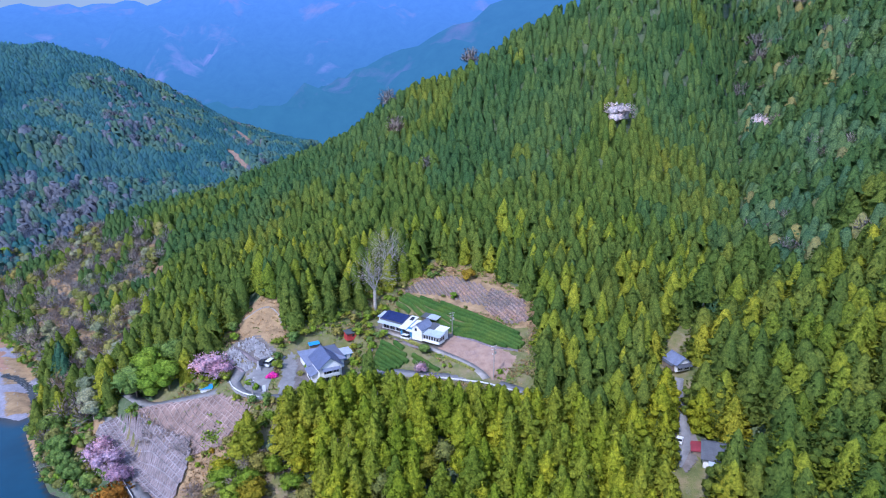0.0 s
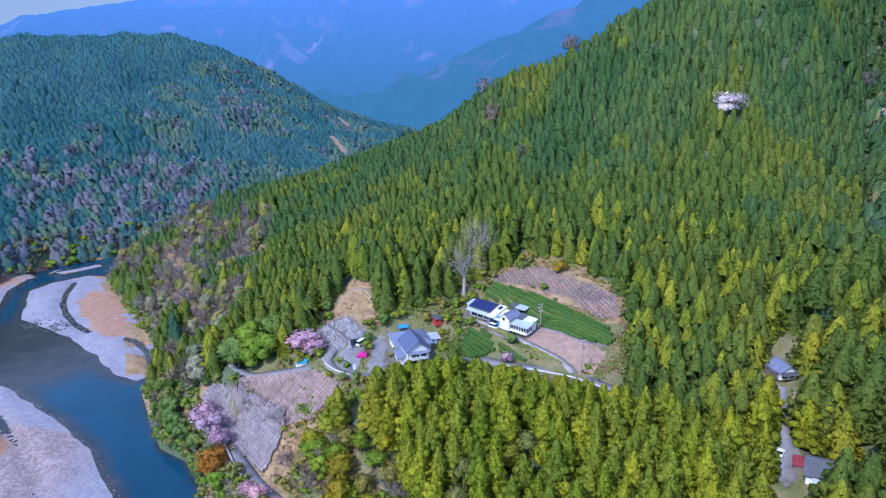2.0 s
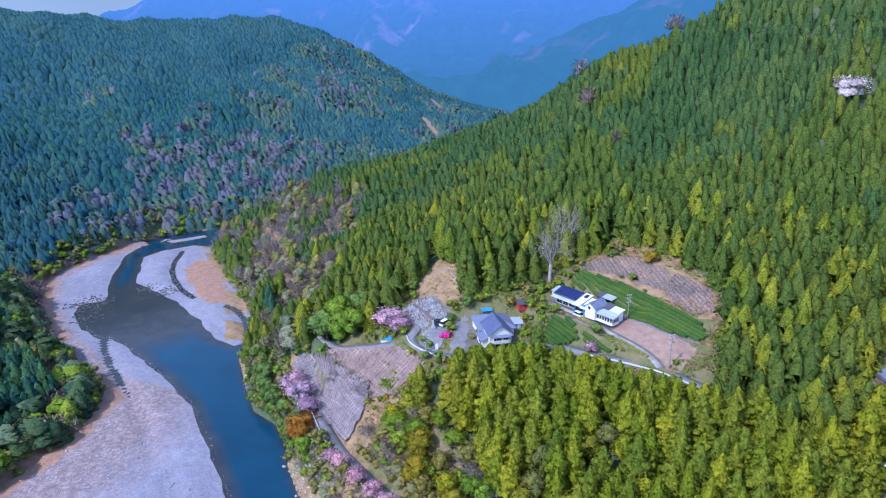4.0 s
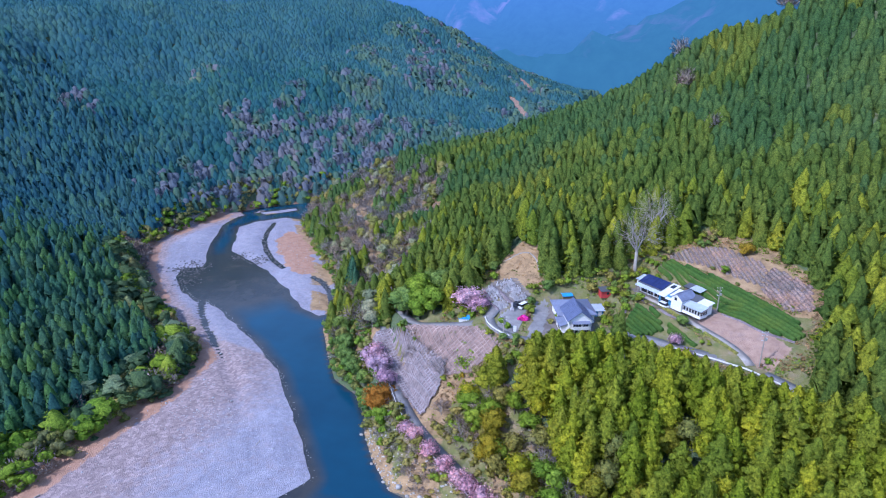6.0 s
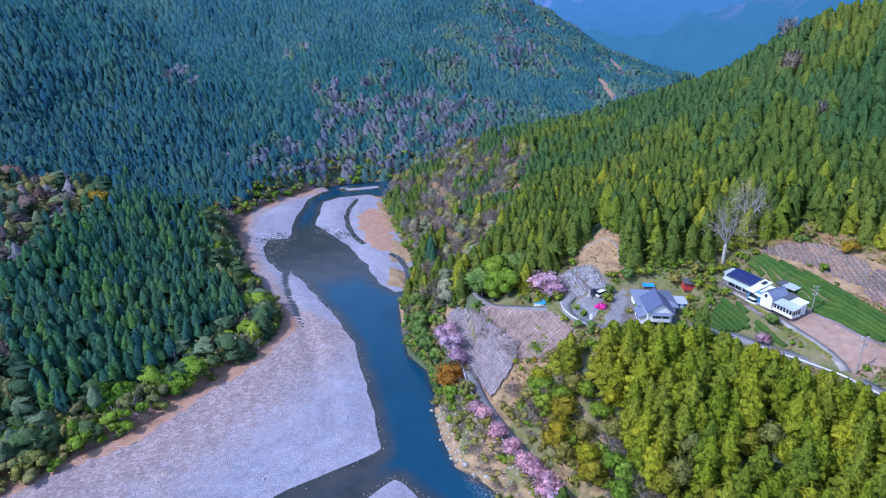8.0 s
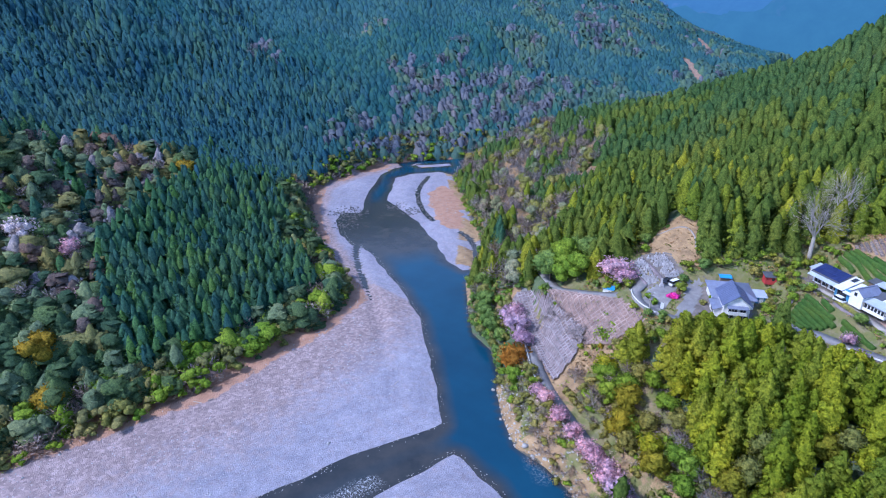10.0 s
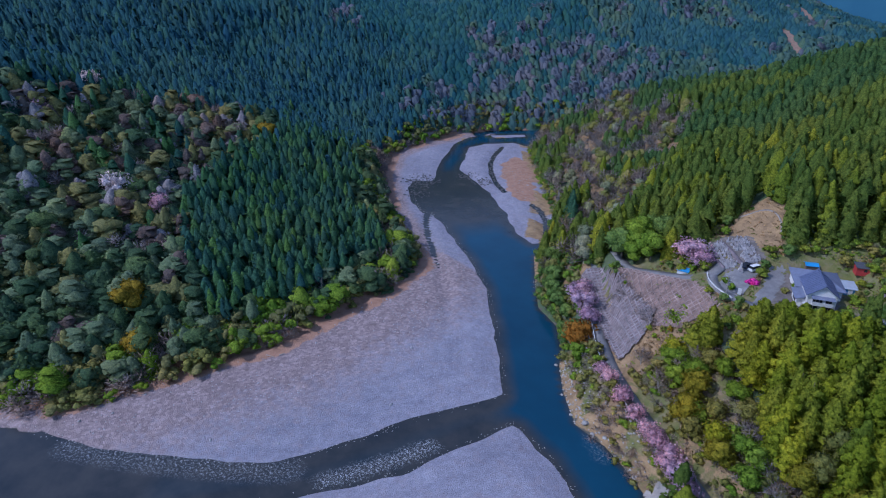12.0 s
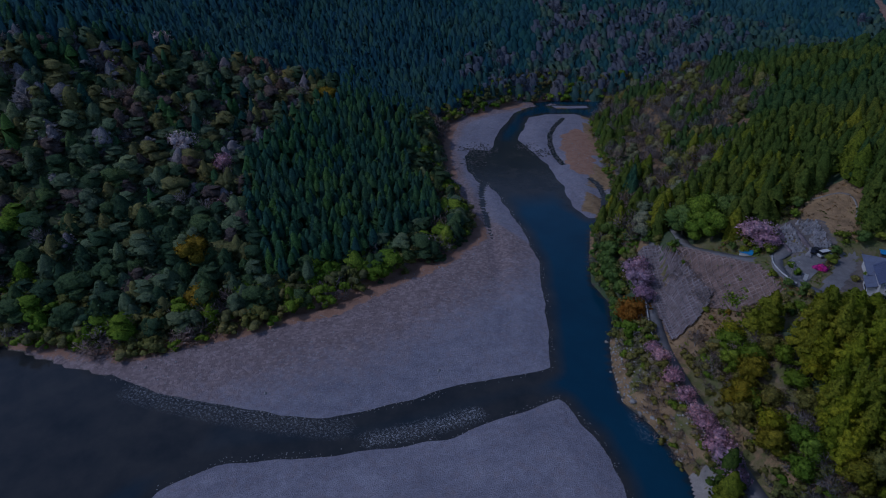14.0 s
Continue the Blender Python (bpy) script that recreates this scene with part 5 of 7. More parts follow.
draped([(-53.5, 189), (-50, 191), (-47.6, 185), (-45.6, 171), (-45.2, 164.5), (-49.5, 166), (-50.4, 176)], 0.8, 0.14, ASPHALT, "pavement", "grey asphalt drive beside the house", "pavement")
draped([(-62, 177), (-58.4, 182.5), (-55, 185), (-53.4, 176.6), (-52.8, 167.3), (-58.2, 168), (-60.6, 170.5)], 0.8, 0.13, ASPHALT, "pavement", "grey asphalt parking yard below the graves", "pavement")
draped([(60.5, 151.5), (66, 155), (69, 149), (66, 141), (62, 137), (60, 143)], 0.8, 0.1, PATH, "pavement", "trodden gravel forecourt in the side valley", "pavement")
draped([(-46, 165), (-50, 192), (-40, 194), (-33, 190), (-31, 176), (-38, 170)], 0.9, 0.05, PATH, "pavement", "trodden earth and gravel round the house", "pavement")
draped([(-24, 203), (-22, 199.5), (-10, 192), (-2, 187.5), (3, 194), (0, 199), (-20, 210)], 0.9, 0.06, PATH, "pavement", "grey gravelled farmyard round the long house", "pavement")
guard_rail([(-66, 173.6), (-64.2, 170.4), (-60, 167), (-54.2, 164.4)], "white guard rail on a bend below the graves")
guard_rail([(-7, 173.2), (2.2, 170.9), (9.6, 168.6), (20.4, 164.4)], "white guard rail beside the field road")
guard_rail([(-91, 152.6), (-86, 147), (-80, 140.6), (-74, 135.5)], "white guard rail beside the riverside road", lift=0.25)
guard_rail([(-71.5, 133.5), (-64, 127.8), (-56, 122.6), (-48, 117.8)], "white guard rail under the roadside cherries", lift=0.25)


# ---------- white two-storey house with slate roofs ----------
def village_house():
    h = stand("house", -36.9, 177.3, 31.2, 28, "white plastered two-storey house with blue-grey slate roofs", "house")
    part("wall", gable_wall(-3.5, 3.5, -5.5, 4.2, 5.4, 7.9), PLASTER, h, "white plaster gable wall")
    gable_roof(h, -3.5, 3.5, -5.5, 4.2, 5.4, 8.1, SLATE_DEEP, "y", 0.65, "deep blue-grey slate roof plane")
    part("wall", boxed(-4.4, 6.8, 2.6, 13.4, 0, 3.6), PLASTER, h, "white plaster wing")
    hip_roof(h, -4.4, 6.8, 2.6, 13.4, 3.4, 6.2, SLATE, 0.8, "broad slate hipped roof")
    part("wall", boxed(-5.4, -3.4, -3.5, 2.5, 0, 2.6), PLASTER, h)
    part("porch_roof", slab([(-6.0, -4.1, 2.5), (-3.5, -4.1, 3.5), (-3.5, 2.6, 3.5), (-6.0, 2.6, 2.5)], 0.15), SLATE, h, "slate lean-to roof")
    part("balcony", boxed(-2.4, 2.6, -6.7, -5.5, 2.5, 2.7), PLASTER, h, "white balcony floor")
    part("balcony_rail", boxed(-2.4, 2.6, -6.72, -6.62, 2.7, 3.6), WHITE_ROOF, h)
    part("balcony_roof", slab([(-2.8, -6.9, 4.6), (2.9, -6.9, 4.6), (2.9, -5.4, 5.0), (-2.8, -5.4, 5.0)], 0.12), SLATE, h)
    for x0, x1, z0, z1 in ((-2.2, 0.2, 2.8, 4.3), (0.9, 2.5, 2.8, 4.3), (-2.8, -0.6, 0.5, 2.2), (0.4, 2.8, 0.3, 2.2)):
        window(h, x0, x1, -5.5, -5.5, z0, z1)
    for y0, y1 in ((-3.6, -1.8), (0.6, 2.6)):
        window(h, 3.5, 3.5, y0, y1, 3.0, 4.4)
        window(h, 3.5, 3.5, y0, y1, 0.7, 2.2)
    window(h, 6.8, 6.8, 6, 8.4, 0.8, 2.2)
    window(h, -5.4, -5.4, -2.4, 0.6, 0.7, 2.0)
    return h


village_house()


# ---------- long farmhouse of several joined roofs ----------
def farmhouse():
    h = stand("house", -21.6, 202.4, 36.9, -33.2, "long white farmhouse with navy solar panels and pale metal roofs", "house")
    h.matrix_world = h.matrix_world @ Matrix.Diagonal((0.96, 0.84, 1, 1))
    part("wall", boxed(0.2, 9.6, 0.2, 6.6, 0, 3.4), PLASTER, h, "white wall of the west wing")
    part("roof", slab([(-0.3, -0.8, 3.5), (9.8, -0.8, 3.5), (9.8, 5.0, 5.2), (-0.3, 5.0, 5.2)], 0.16), DARK_ROOF, h, "dark roof under the panels")
    part("roof", slab([(-0.3, 5.0, 5.2), (9.8, 5.0, 5.2), (9.8, 7.4, 4.3), (-0.3, 7.4, 4.3)], 0.16), DARK_ROOF, h)
    for i in range(6):
        for j in range(3):
            x, y = 0.1 + i * 1.6, -0.4 + j * 1.75
            z = 3.66 + (y + 0.8) * 0.293
            part("solar_panel", slab([(x, y, z), (x + 1.54, y, z), (x + 1.54, y + 1.68, z + 0.492), (x, y + 1.68, z + 0.492)], 0.06), SOLAR, h, "navy solar panel")
    part("eave", slab([(-0.3, -2.4, 2.7), (10.2, -2.4, 2.7), (10.2, -0.5, 3.3), (-0.3, -0.5, 3.3)], 0.1), PALE_ROOF, h, "pale blue metal eave")
    for k in range(5):
        part("post", boxed(0.2 + 2.3 * k, 0.34 + 2.3 * k, -2.2, -2.06, 0, 2.72), WOOD, h)
    part("wall", boxed(-3.6, 0.0, 3.4, 7.6, 0, 2.5), PLASTER, h)
    part("roof", slab([(-4.1, 3.0, 2.6), (0.1, 3.0, 2.6), (0.1, 8.0, 3.4), (-4.1, 8.0, 3.4)], 0.12), PALE_ROOF, h, "pale metal roof of the annex")
    part("wall", boxed(9.7, 15.2, -1.6, 5.6, 0, 3.1), BLUE_WALL, h, "pale blue entrance wall")
    part("roof", slab([(9.7, -3.0, 2.9), (12.8, -3.0, 2.9), (12.8, 6.2, 4.9), (9.7, 6.2, 4.9)], 0.12), WHITE_ROOF, h, "white metal roof")
    part("skylight", slab([(10.6, 3.0, 4.36), (12.0, 3.0, 4.36), (12.0, 5.2, 4.84), (10.6, 5.2, 4.84)], 0.08), GLASS, h, "dark skylight")
    part("roof", slab([(12.9, -3.0, 2.6), (15.6, -3.0, 2.6), (15.6, 5.2, 4.2), (12.9, 5.2, 4.2)], 0.12), WHITE_ROOF, h, "white metal roof")
    part("wall", gable_wall(15.3, 19.4, -2.6, 5.0, 3.9, 5.4), PLASTER, h, "white gabled wall")
    gable_roof(h, 15.3, 19.4, -2.6, 5.0, 3.9, 5.4, SLATE, "y", 0.4, "grey roof plane")
    window(h, 16.5, 17.5, -2.6, -2.6, 3.2, 4.2)
    part("wall", boxed(19.4, 26.2, -1.9, 2.2, 0, 0.9), PLASTER, h, "cream dado below the windows")
    part("wall", boxed(19.5, 26.1, -1.75, 2.1, 0.9, 2.7), WOOD, h)
    for k in range(6):
        window(h, 19.8 + k * 1.05, 20.6 + k * 1.05, -1.78, -1.78, 1.0, 2.2)
    for k in range(3):
        window(h, 26.12, 26.12, -1.5 + k * 1.2, -0.6 + k * 1.2, 1.0, 2.2)
    part("roof", slab([(19.0, -2.4, 2.7), (26.7, -2.4, 2.7), (26.7, 2.0, 3.4), (19.0, 2.0, 3.4)], 0.12), PALE_ROOF, h, "pale blue metal roof of the sunroom")
    part("wall", boxed(19.2, 25.6, 2.2, 5.6, 0, 3.0), PLASTER, h)
    part("roof", slab([(19.2, 1.8, 3.5), (22.2, 1.8, 3.5), (22.2, 6.0, 4.4), (19.2, 6.0, 4.4)], 0.12), DARK_ROOF, h, "dark tiled roof")
    part("roof", slab([(22.2, 2.0, 3.5), (26.2, 2.0, 3.5), (26.2, 6.0, 4.0), (22.2, 6.0, 4.0)], 0.12), WHITE_ROOF, h, "white metal roof")
    for k in range(3):
        window(h, 1.0 + 2.8 * k, 3.2 + 2.8 * k, 0.2, 0.2, 0.4, 2.2)
    window(h, 10.6, 13.6, -1.6, -1.6, 0.3, 2.3, name="door")
    s = stand("shed", -4.4, 206.2, zat(-4.4, 206.2), -33.2, "small open shed with a pale metal roof by the tea", "shed")
    for x in (-2.9, 0, 2.9):
        for y in (-1.1, 1.1):
            part("post", boxed(x - 0.08, x + 0.08, y - 0.08, y + 0.08, -0.6, 2.3), WOOD, s)
    part("wall", boxed(-3.0, -0.6, -1.2, 1.2, -0.5, 2.1), WOOD, s)
    part("roof", slab([(-0.9, -1.7, 2.2), (3.4, -1.7, 2.2), (3.4, 1.7, 2.7), (-0.9, 1.7, 2.7)], 0.1), PALE_ROOF, s, "pale blue roof sheet")
    part("roof", slab([(-3.4, -1.7, 2.2), (-0.92, -1.7, 2.2), (-0.92, 1.7, 2.7), (-3.4, 1.7, 2.7)], 0.1), DARK_ROOF, s, "dark roof sheet")


farmhouse()

# small outbuildings
s = stand("shed", -32.6, 190.4, 31.2, 31, "blue shed with a pale metal roof beside the house", "shed")
part("wall", boxed(-1.5, 1.6, -2.2, 2.0, 0, 2.2), BLUE_WALL, s, "blue wall")
part("roof", slab([(-1.9, -2.6, 2.3), (1.9, -2.6, 2.2), (1.9, 2.3, 2.6), (-1.9, 2.3, 2.7)], 0.1), PALE_ROOF, s)
part("door", boxed(-0.6, 0.6, -2.26, -2.2, 0, 1.9), WHITE_ROOF, s, "pale door")
s = stand("shed", -32.0, 197.6, zat(-32, 197.6), 31, "red shed with a dark roof", "shed")
part("wall", boxed(-1.7, 1.7, -1.3, 1.3, -0.4, 2.2), RED_WALL, s, "red wall")
part("roof", slab([(-2.0, -1.7, 2.2), (2.0, -1.7, 2.2), (2.0, 1.6, 2.7), (-2.0, 1.6, 2.7)], 0.12), DARK_ROOF, s)
part("window", boxed(0.2, 1.0, -1.36, -1.3, 0.9, 1.7), GLASS, s)
s = stand("shed", -44.2, 194.6, zat(-44.2, 194.6), 31, "lean-to under bright blue sheeting", "shed")
part("wall", boxed(-1.5, 1.5, -1.3, 1.3, -0.4, 1.9), WOOD, s)
part("roof", slab([(-1.9, -1.6, 1.9), (1.9, -1.6, 1.9), (1.9, 0, 2.4), (-1.9, 0, 2.4)], 0.08), BLUE_ROOF, s, "blue sheeting")
part("roof", slab([(-1.9, 0, 2.4), (1.9, 0, 2.4), (1.9, 1.6, 1.9), (-1.9, 1.6, 1.9)], 0.08), BLUE_ROOF, s, "blue sheeting")
s = stand("shed", -73.4, 173.8, zat(-73.4, 173.8), 12, "low store under a blue sheet beside the cherry", "shed")
part("wall", boxed(-1.7, 1.7, -1.0, 1.0, -0.4, 1.0), PLASTER, s)
part("roof", slab([(-1.9, -1.3, 1.0), (1.9, -1.3, 1.0), (1.9, 1.3, 1.4), (-1.9, 1.3, 1.4)], 0.08), BLUE_ROOF, s, "blue sheeting")


# ---------- houses in the side valley ----------
def side_house():
    h = stand("house", 73.6, 178.2, 33.4, 18, "small grey-roofed house at the wood's edge", "house")
    h.matrix_world = h.matrix_world @ Matrix.Diagonal((0.8, 0.8, 0.9, 1))
    part("wall", gable_wall(-3.2, 3.2, -3.4, 3.6, 2.9, 4.6), PLASTER, h)
    gable_roof(h, -3.2, 3.2, -3.4, 3.6, 2.9, 4.8, SLATE, "y", 0.7, "weathered grey roof plane")
    part("porch_roof", slab([(-3.4, -5.2, 2.1), (3.2, -5.2, 2.1), (3.2, -3.3, 2.7), (-3.4, -3.3, 2.7)], 0.1), DARK_ROOF, h, "dark porch roof")
    part("wall", boxed(-4.6, -3.2, -2.4, 3.4, 0, 2.4), WOOD, h)
    part("roof", slab([(-5.0, -2.8, 2.3), (-3.2, -2.8, 2.8), (-3.2, 3.6, 2.8), (-5.0, 3.6, 2.3)], 0.1), DARK_ROOF, h, "dark lean-to roof")
    window(h, -2.4, -0.4, -3.4, -3.4, 0.5, 2.0)
    window(h, 0.6, 2.6, -3.4, -3.4, 0.5, 2.0)
    b = stand("house", 72.6, 141.6, 24.0, -20, "dark-roofed house with a maroon-roofed annex", "house")
    part("wall", gable_wall(-4.6, 5.4, -4.0, 4.0, 3.0, 5.2, "x"), PLASTER, b)
    gable_roof(b, -4.6, 5.4, -4.0, 4.0, 3.0, 5.4, DARK_ROOF, "x", 0.7, "dark grey roof plane")
    part("wall", boxed(-7.2, -4.6, -1.0, 3.4, 0, 2.6), WOOD, b)
    part("roof", slab([(-7.6, -1.4, 2.6), (-4.7, -1.4, 3.0), (-4.7, 3.8, 3.0), (-7.6, 3.8, 2.6)], 0.12), plain("faded maroon roof", (0.3, 0.045, 0.06), 0.6, vary=0.3, scale=2), b, "maroon annex roof")
    part("wall", boxed(-3.0, 1.0, -6.2, -4.0, 0, 2.2), PLASTER, b)
    part("porch_roof", slab([(-3.4, -6.6, 2.1), (1.4, -6.6, 2.1), (1.4, -3.9, 2.8), (-3.4, -3.9, 2.8)], 0.1), PALE_ROOF, b)
    window(b, -2.6, 0.4, -6.2, -6.2, 0.4, 1.9)
    window(b, 2.0, 4.4, -4.0, -4.0, 0.5, 2.2)


side_house()


# ---------- cars ----------
def car(x, y, turn, paint, label, long=3.9, tall=1.5, boxy=False):
    c = stand("car", x, y, zat(x, y) + 0.14, turn, label, "car")
    l, w = long / 2, 0.8
    bm = bmesh.new()
    prof = [(-l, 0.3), (l, 0.3), (l, 0.75), (l * 0.55, 0.85), (-l * 0.95, 0.9), (-l, 0.7)] if not boxy else [(-l, 0.3), (l, 0.3), (l, 0.9), (l * 0.85, 1.0), (-l, 1.0)]
    a, b = [[bm.verts.new((px, s, pz)) for px, pz in prof] for s in (-w, w)]
    bm.faces.new(a)
    bm.faces.new(b[::-1])
    for k in range(len(prof)):
        bm.faces.new((a[k - 1], b[k - 1], b[k], a[k]))
    bmesh.ops.recalc_face_normals(bm, faces=bm.faces)
    part("body", bm, paint, c)
    lo, hi = (-l * 0.9, l * 0.35) if not boxy else (-l * 0.97, l * 0.8)
    z0 = 0.88 if not boxy else 1.0
    part("cabin", slab([(lo + 0.2, -w + 0.1, tall - 0.05), (hi - 0.4, -w + 0.1, tall - 0.05), (hi - 0.4, w - 0.1, tall - 0.05), (lo + 0.2, w - 0.1, tall - 0.05)], tall - 0.05 - z0), GLASS, c, "dark windows")
    part("roof", boxed(lo + 0.25, hi - 0.45, -w + 0.1, w - 0.1, tall - 0.05, tall + 0.03), paint, c)
    part("windscreen", slab([(hi - 0.4, -w + 0.1, tall - 0.06), (hi + 0.15, -w + 0.1, z0), (hi + 0.15, w - 0.1, z0), (hi - 0.4, w - 0.1, tall - 0.06)], 0.05), GLASS, c)
    for sx in (-0.62, 0.62):
        for sy in (-1, 1):
            bm = bmesh.new()
            bmesh.ops.create_cone(bm, cap_ends=True, segments=12, radius1=0.31, radius2=0.31, depth=0.2, matrix=pose(sx * l, sy * (w - 0.05), 0.31, 90))
            wheel = part("wheel", bm, RUBBER, c)
            bm = bmesh.new()
            bmesh.ops.create_cone(bm, cap_ends=True, segments=10, radius1=0.18, radius2=0.16, depth=0.22, matrix=pose(sx * l, sy * (w - 0.04), 0.31, 90))
            part("rim", bm, STEEL, wheel)
    return c


car(-56.2, 184.2, 70, CAR_WHITE, "white van parked in the graveyard yard", 4.2, 1.9, True)
car(-58.2, 183.4, 75, CAR_DARK, "dark car parked beside the white van")
car(-12.6, 193.4, -33, CAR_WHITE, "white small truck on the farm lane", 3.3, 1.7, True)
car(63.8, 147.6, 60, CAR_WHITE, "white car on the concrete forecourt", 3.4, 1.6)


# ---------- poles and signs ----------
def utility_pole(x, y, tall, turn, label):
    p = stand("utility_pole", x, y, zat(x, y), turn, label, "pole")
    bm = bmesh.new()
    bmesh.ops.create_cone(bm, cap_ends=True, segments=10, radius1=0.19, radius2=0.12, depth=tall + 1, matrix=pose(0, 0, (tall - 1) / 2))
    part("pole", bm, CONCRETE, p)
    for k, z in enumerate((tall - 0.5, tall - 1.5, tall - 3.0)):
        part("crossarm", boxed(-0.95 + 0.15 * k, 0.95 - 0.15 * k, 0.14, 0.24, z, z + 0.12), STEEL, p)
        for q in (-0.8 + 0.15 * k, 0.8 - 0.15 * k):
            part("insulator", boxed(q - 0.06, q + 0.06, 0.13, 0.25, z + 0.12, z + 0.32), PLASTER, p)
    bm = bmesh.new()
    bmesh.ops.create_cone(bm, cap_ends=True, segments=10, radius1=0.25, radius2=0.25, depth=0.8, matrix=pose(0.4, -0.2, tall - 2.4))
    part("transformer", bm, STEEL, p)


utility_pole(15.3, 171.4, 11, 30, "grey concrete utility pole where the lanes meet")
utility_pole(3.0, 195.6, 8.5, 30, "grey concrete utility pole beside the sunroom")
utility_pole(-57.0, 166.8, 6, 10, "grey utility pole at the lane bend")
s = stand("signboard", -53.9, 168.4, zat(-53.9, 168.4), 20, "white upright signboard beside the yard", "sign")
part("board", boxed(-0.5, 0.5, -0.05, 0.05, 0.4, 2.4), WHITE_PAINT, s)
part("post", boxed(-0.06, 0.06, 0.05, 0.15, -0.3, 2.3), STEEL, s)
m = stand("monument", -58.9, 180.2, zat(-58.9, 180.2), 25, "pale stone monument on a stepped base", "monument")
part("base", boxed(-0.7, 0.7, -0.7, 0.7, -0.1, 0.5), GRAVE, m)
part("plinth", boxed(-0.45, 0.45, -0.45, 0.45, 0.5, 1.0), GRAVE, m)
part("pillar", boxed(-0.25, 0.25, -0.25, 0.25, 1.0, 2.8, 0.05), GRAVE, m)

# ---------- graves ----------
bm = box(box(box(bmesh.new(), -0.45, 0.45, -0.45, 0.45, -0.4, 0.22), -0.3, 0.3, -0.3, 0.3, 0.22, 0.45), -0.16, 0.16, -0.16, 0.16, 0.45, 1.15)
grave_mesh = bpy.data.meshes.new("gravestone")
bm.to_mesh(grave_mesh)
bm.free()
grave_mesh.materials.append(GRAVE)
rg = random.Random(4)
for (ax, ay), (bx_, by_), (cx, cy), (dx_, dy_), nu, nv in (((-71.7, 186.4), (-69.4, 189.0), (-60.6, 181.8), (-62.8, 179.6), 12, 4), ((-68.2, 191.0), (-64.2, 193.6), (-56.8, 188.0), (-59.0, 185.0), 12, 5)):
    for i in range(nu):
        for j in range(nv):
            u, w = (i + rg.uniform(-0.13, 0.13)) / (nu - 1), (j + rg.uniform(-0.13, 0.13)) / (nv - 1)
            x = (1 - u) * ((1 - w) * ax + w * bx_) + u * ((1 - w) * dx_ + w * cx)
            y = (1 - u) * ((1 - w) * ay + w * by_) + u * ((1 - w) * dy_ + w * cy)
            if rg.random() < 0.9:
                g = new("gravestone", grave_mesh)
                s_ = rg.uniform(0.8, 1.25)
                g.matrix_world = pose(x, y, zat(x, y) + 0.1, 0, 0, 30 + rg.uniform(-6, 6)) @ Matrix.Diagonal((s_, s_, s_ * rg.uniform(0.8, 1.2), 1))
                tagged(g, "grey granite gravestone on a stepped base", "gravestone", "hillside graves")
for line, hgt in (([(-71.6, 184.6), (-67, 181.4), (-63, 178.6)], 1.0), ([(-70.4, 190.1), (-64.8, 186.8), (-59.6, 183.0)], 1.3)):
    v, f, p, side, z = ribbon(line, 0.9, 0.45, 1.0, 1.6)
    tagged(new("terrace_wall", sheet_mesh("terrace_wall", v, f, MASONRY)), "dark stone terrace wall between grave rows", "wall", kind="structure")
draped([(-73.6, 187.6), (-69, 193.5), (-63, 196), (-55.6, 189.6), (-58, 183.5), (-62, 177.6), (-66, 179.5)], 0.9, 0.05, PATH, "pavement", "grey-brown gravel ground of the graveyard", "pavement")


# ---------- tea fields ----------
def clip_row(poly, o, d, span):
    """Stretches of the line o + s d that lie in a polygon."""
    s = np.arange(-span, span, 0.3)
    on = inside(poly, o[0] + d[0] * s, o[1] + d[1] * s)
    runs, start = [], None
    for k in range(len(s)):
        if on[k] and start is None:
            start = k
        if start is not None and (not on[k] or k == len(s) - 1):
            if k - start > 6:
                runs.append((s[start], s[k - 1]))
            start = None
    return runs


def hedge(o, d, s0, s1, wide, tall, seed, wild=0.03):
    """A clipped row with a rounded back, uneven along its length."""
    r = np.random.RandomState(seed)
    s = np.arange(s0, s1 + 0.01, 0.7)
    px, py = o[0] + d[0] * s, o[1] + d[1] * s
    gz = ground_z(px, py)
    prof = np.array([(-1, -0.3), (-0.95, 0.55), (-0.55, 0.92), (0, 1.0), (0.55, 0.92), (0.95, 0.55), (1, -0.3)])
    n, k = len(s), len(prof)
    w = wide / 2 * (1 + r.normal(0, 0.05, (n, 1)))
    h = tall * (1 + r.normal(0, 0.06, (n, 1)))
    v = np.stack([px[:, None] - d[1] * prof[:, 0] * w, py[:, None] + d[0] * prof[:, 0] * w, gz[:, None] + prof[:, 1] * h + r.normal(0, wild, (n, k))], -1).reshape(-1, 3)
    f = grid_faces(k, n)[:, ::-1]
    caps = np.array([[0, 1, 5, 6], [1, 2, 4, 5]])
    return v, np.concatenate([f, caps, (caps + (n - 1) * k)[:, ::-1]])


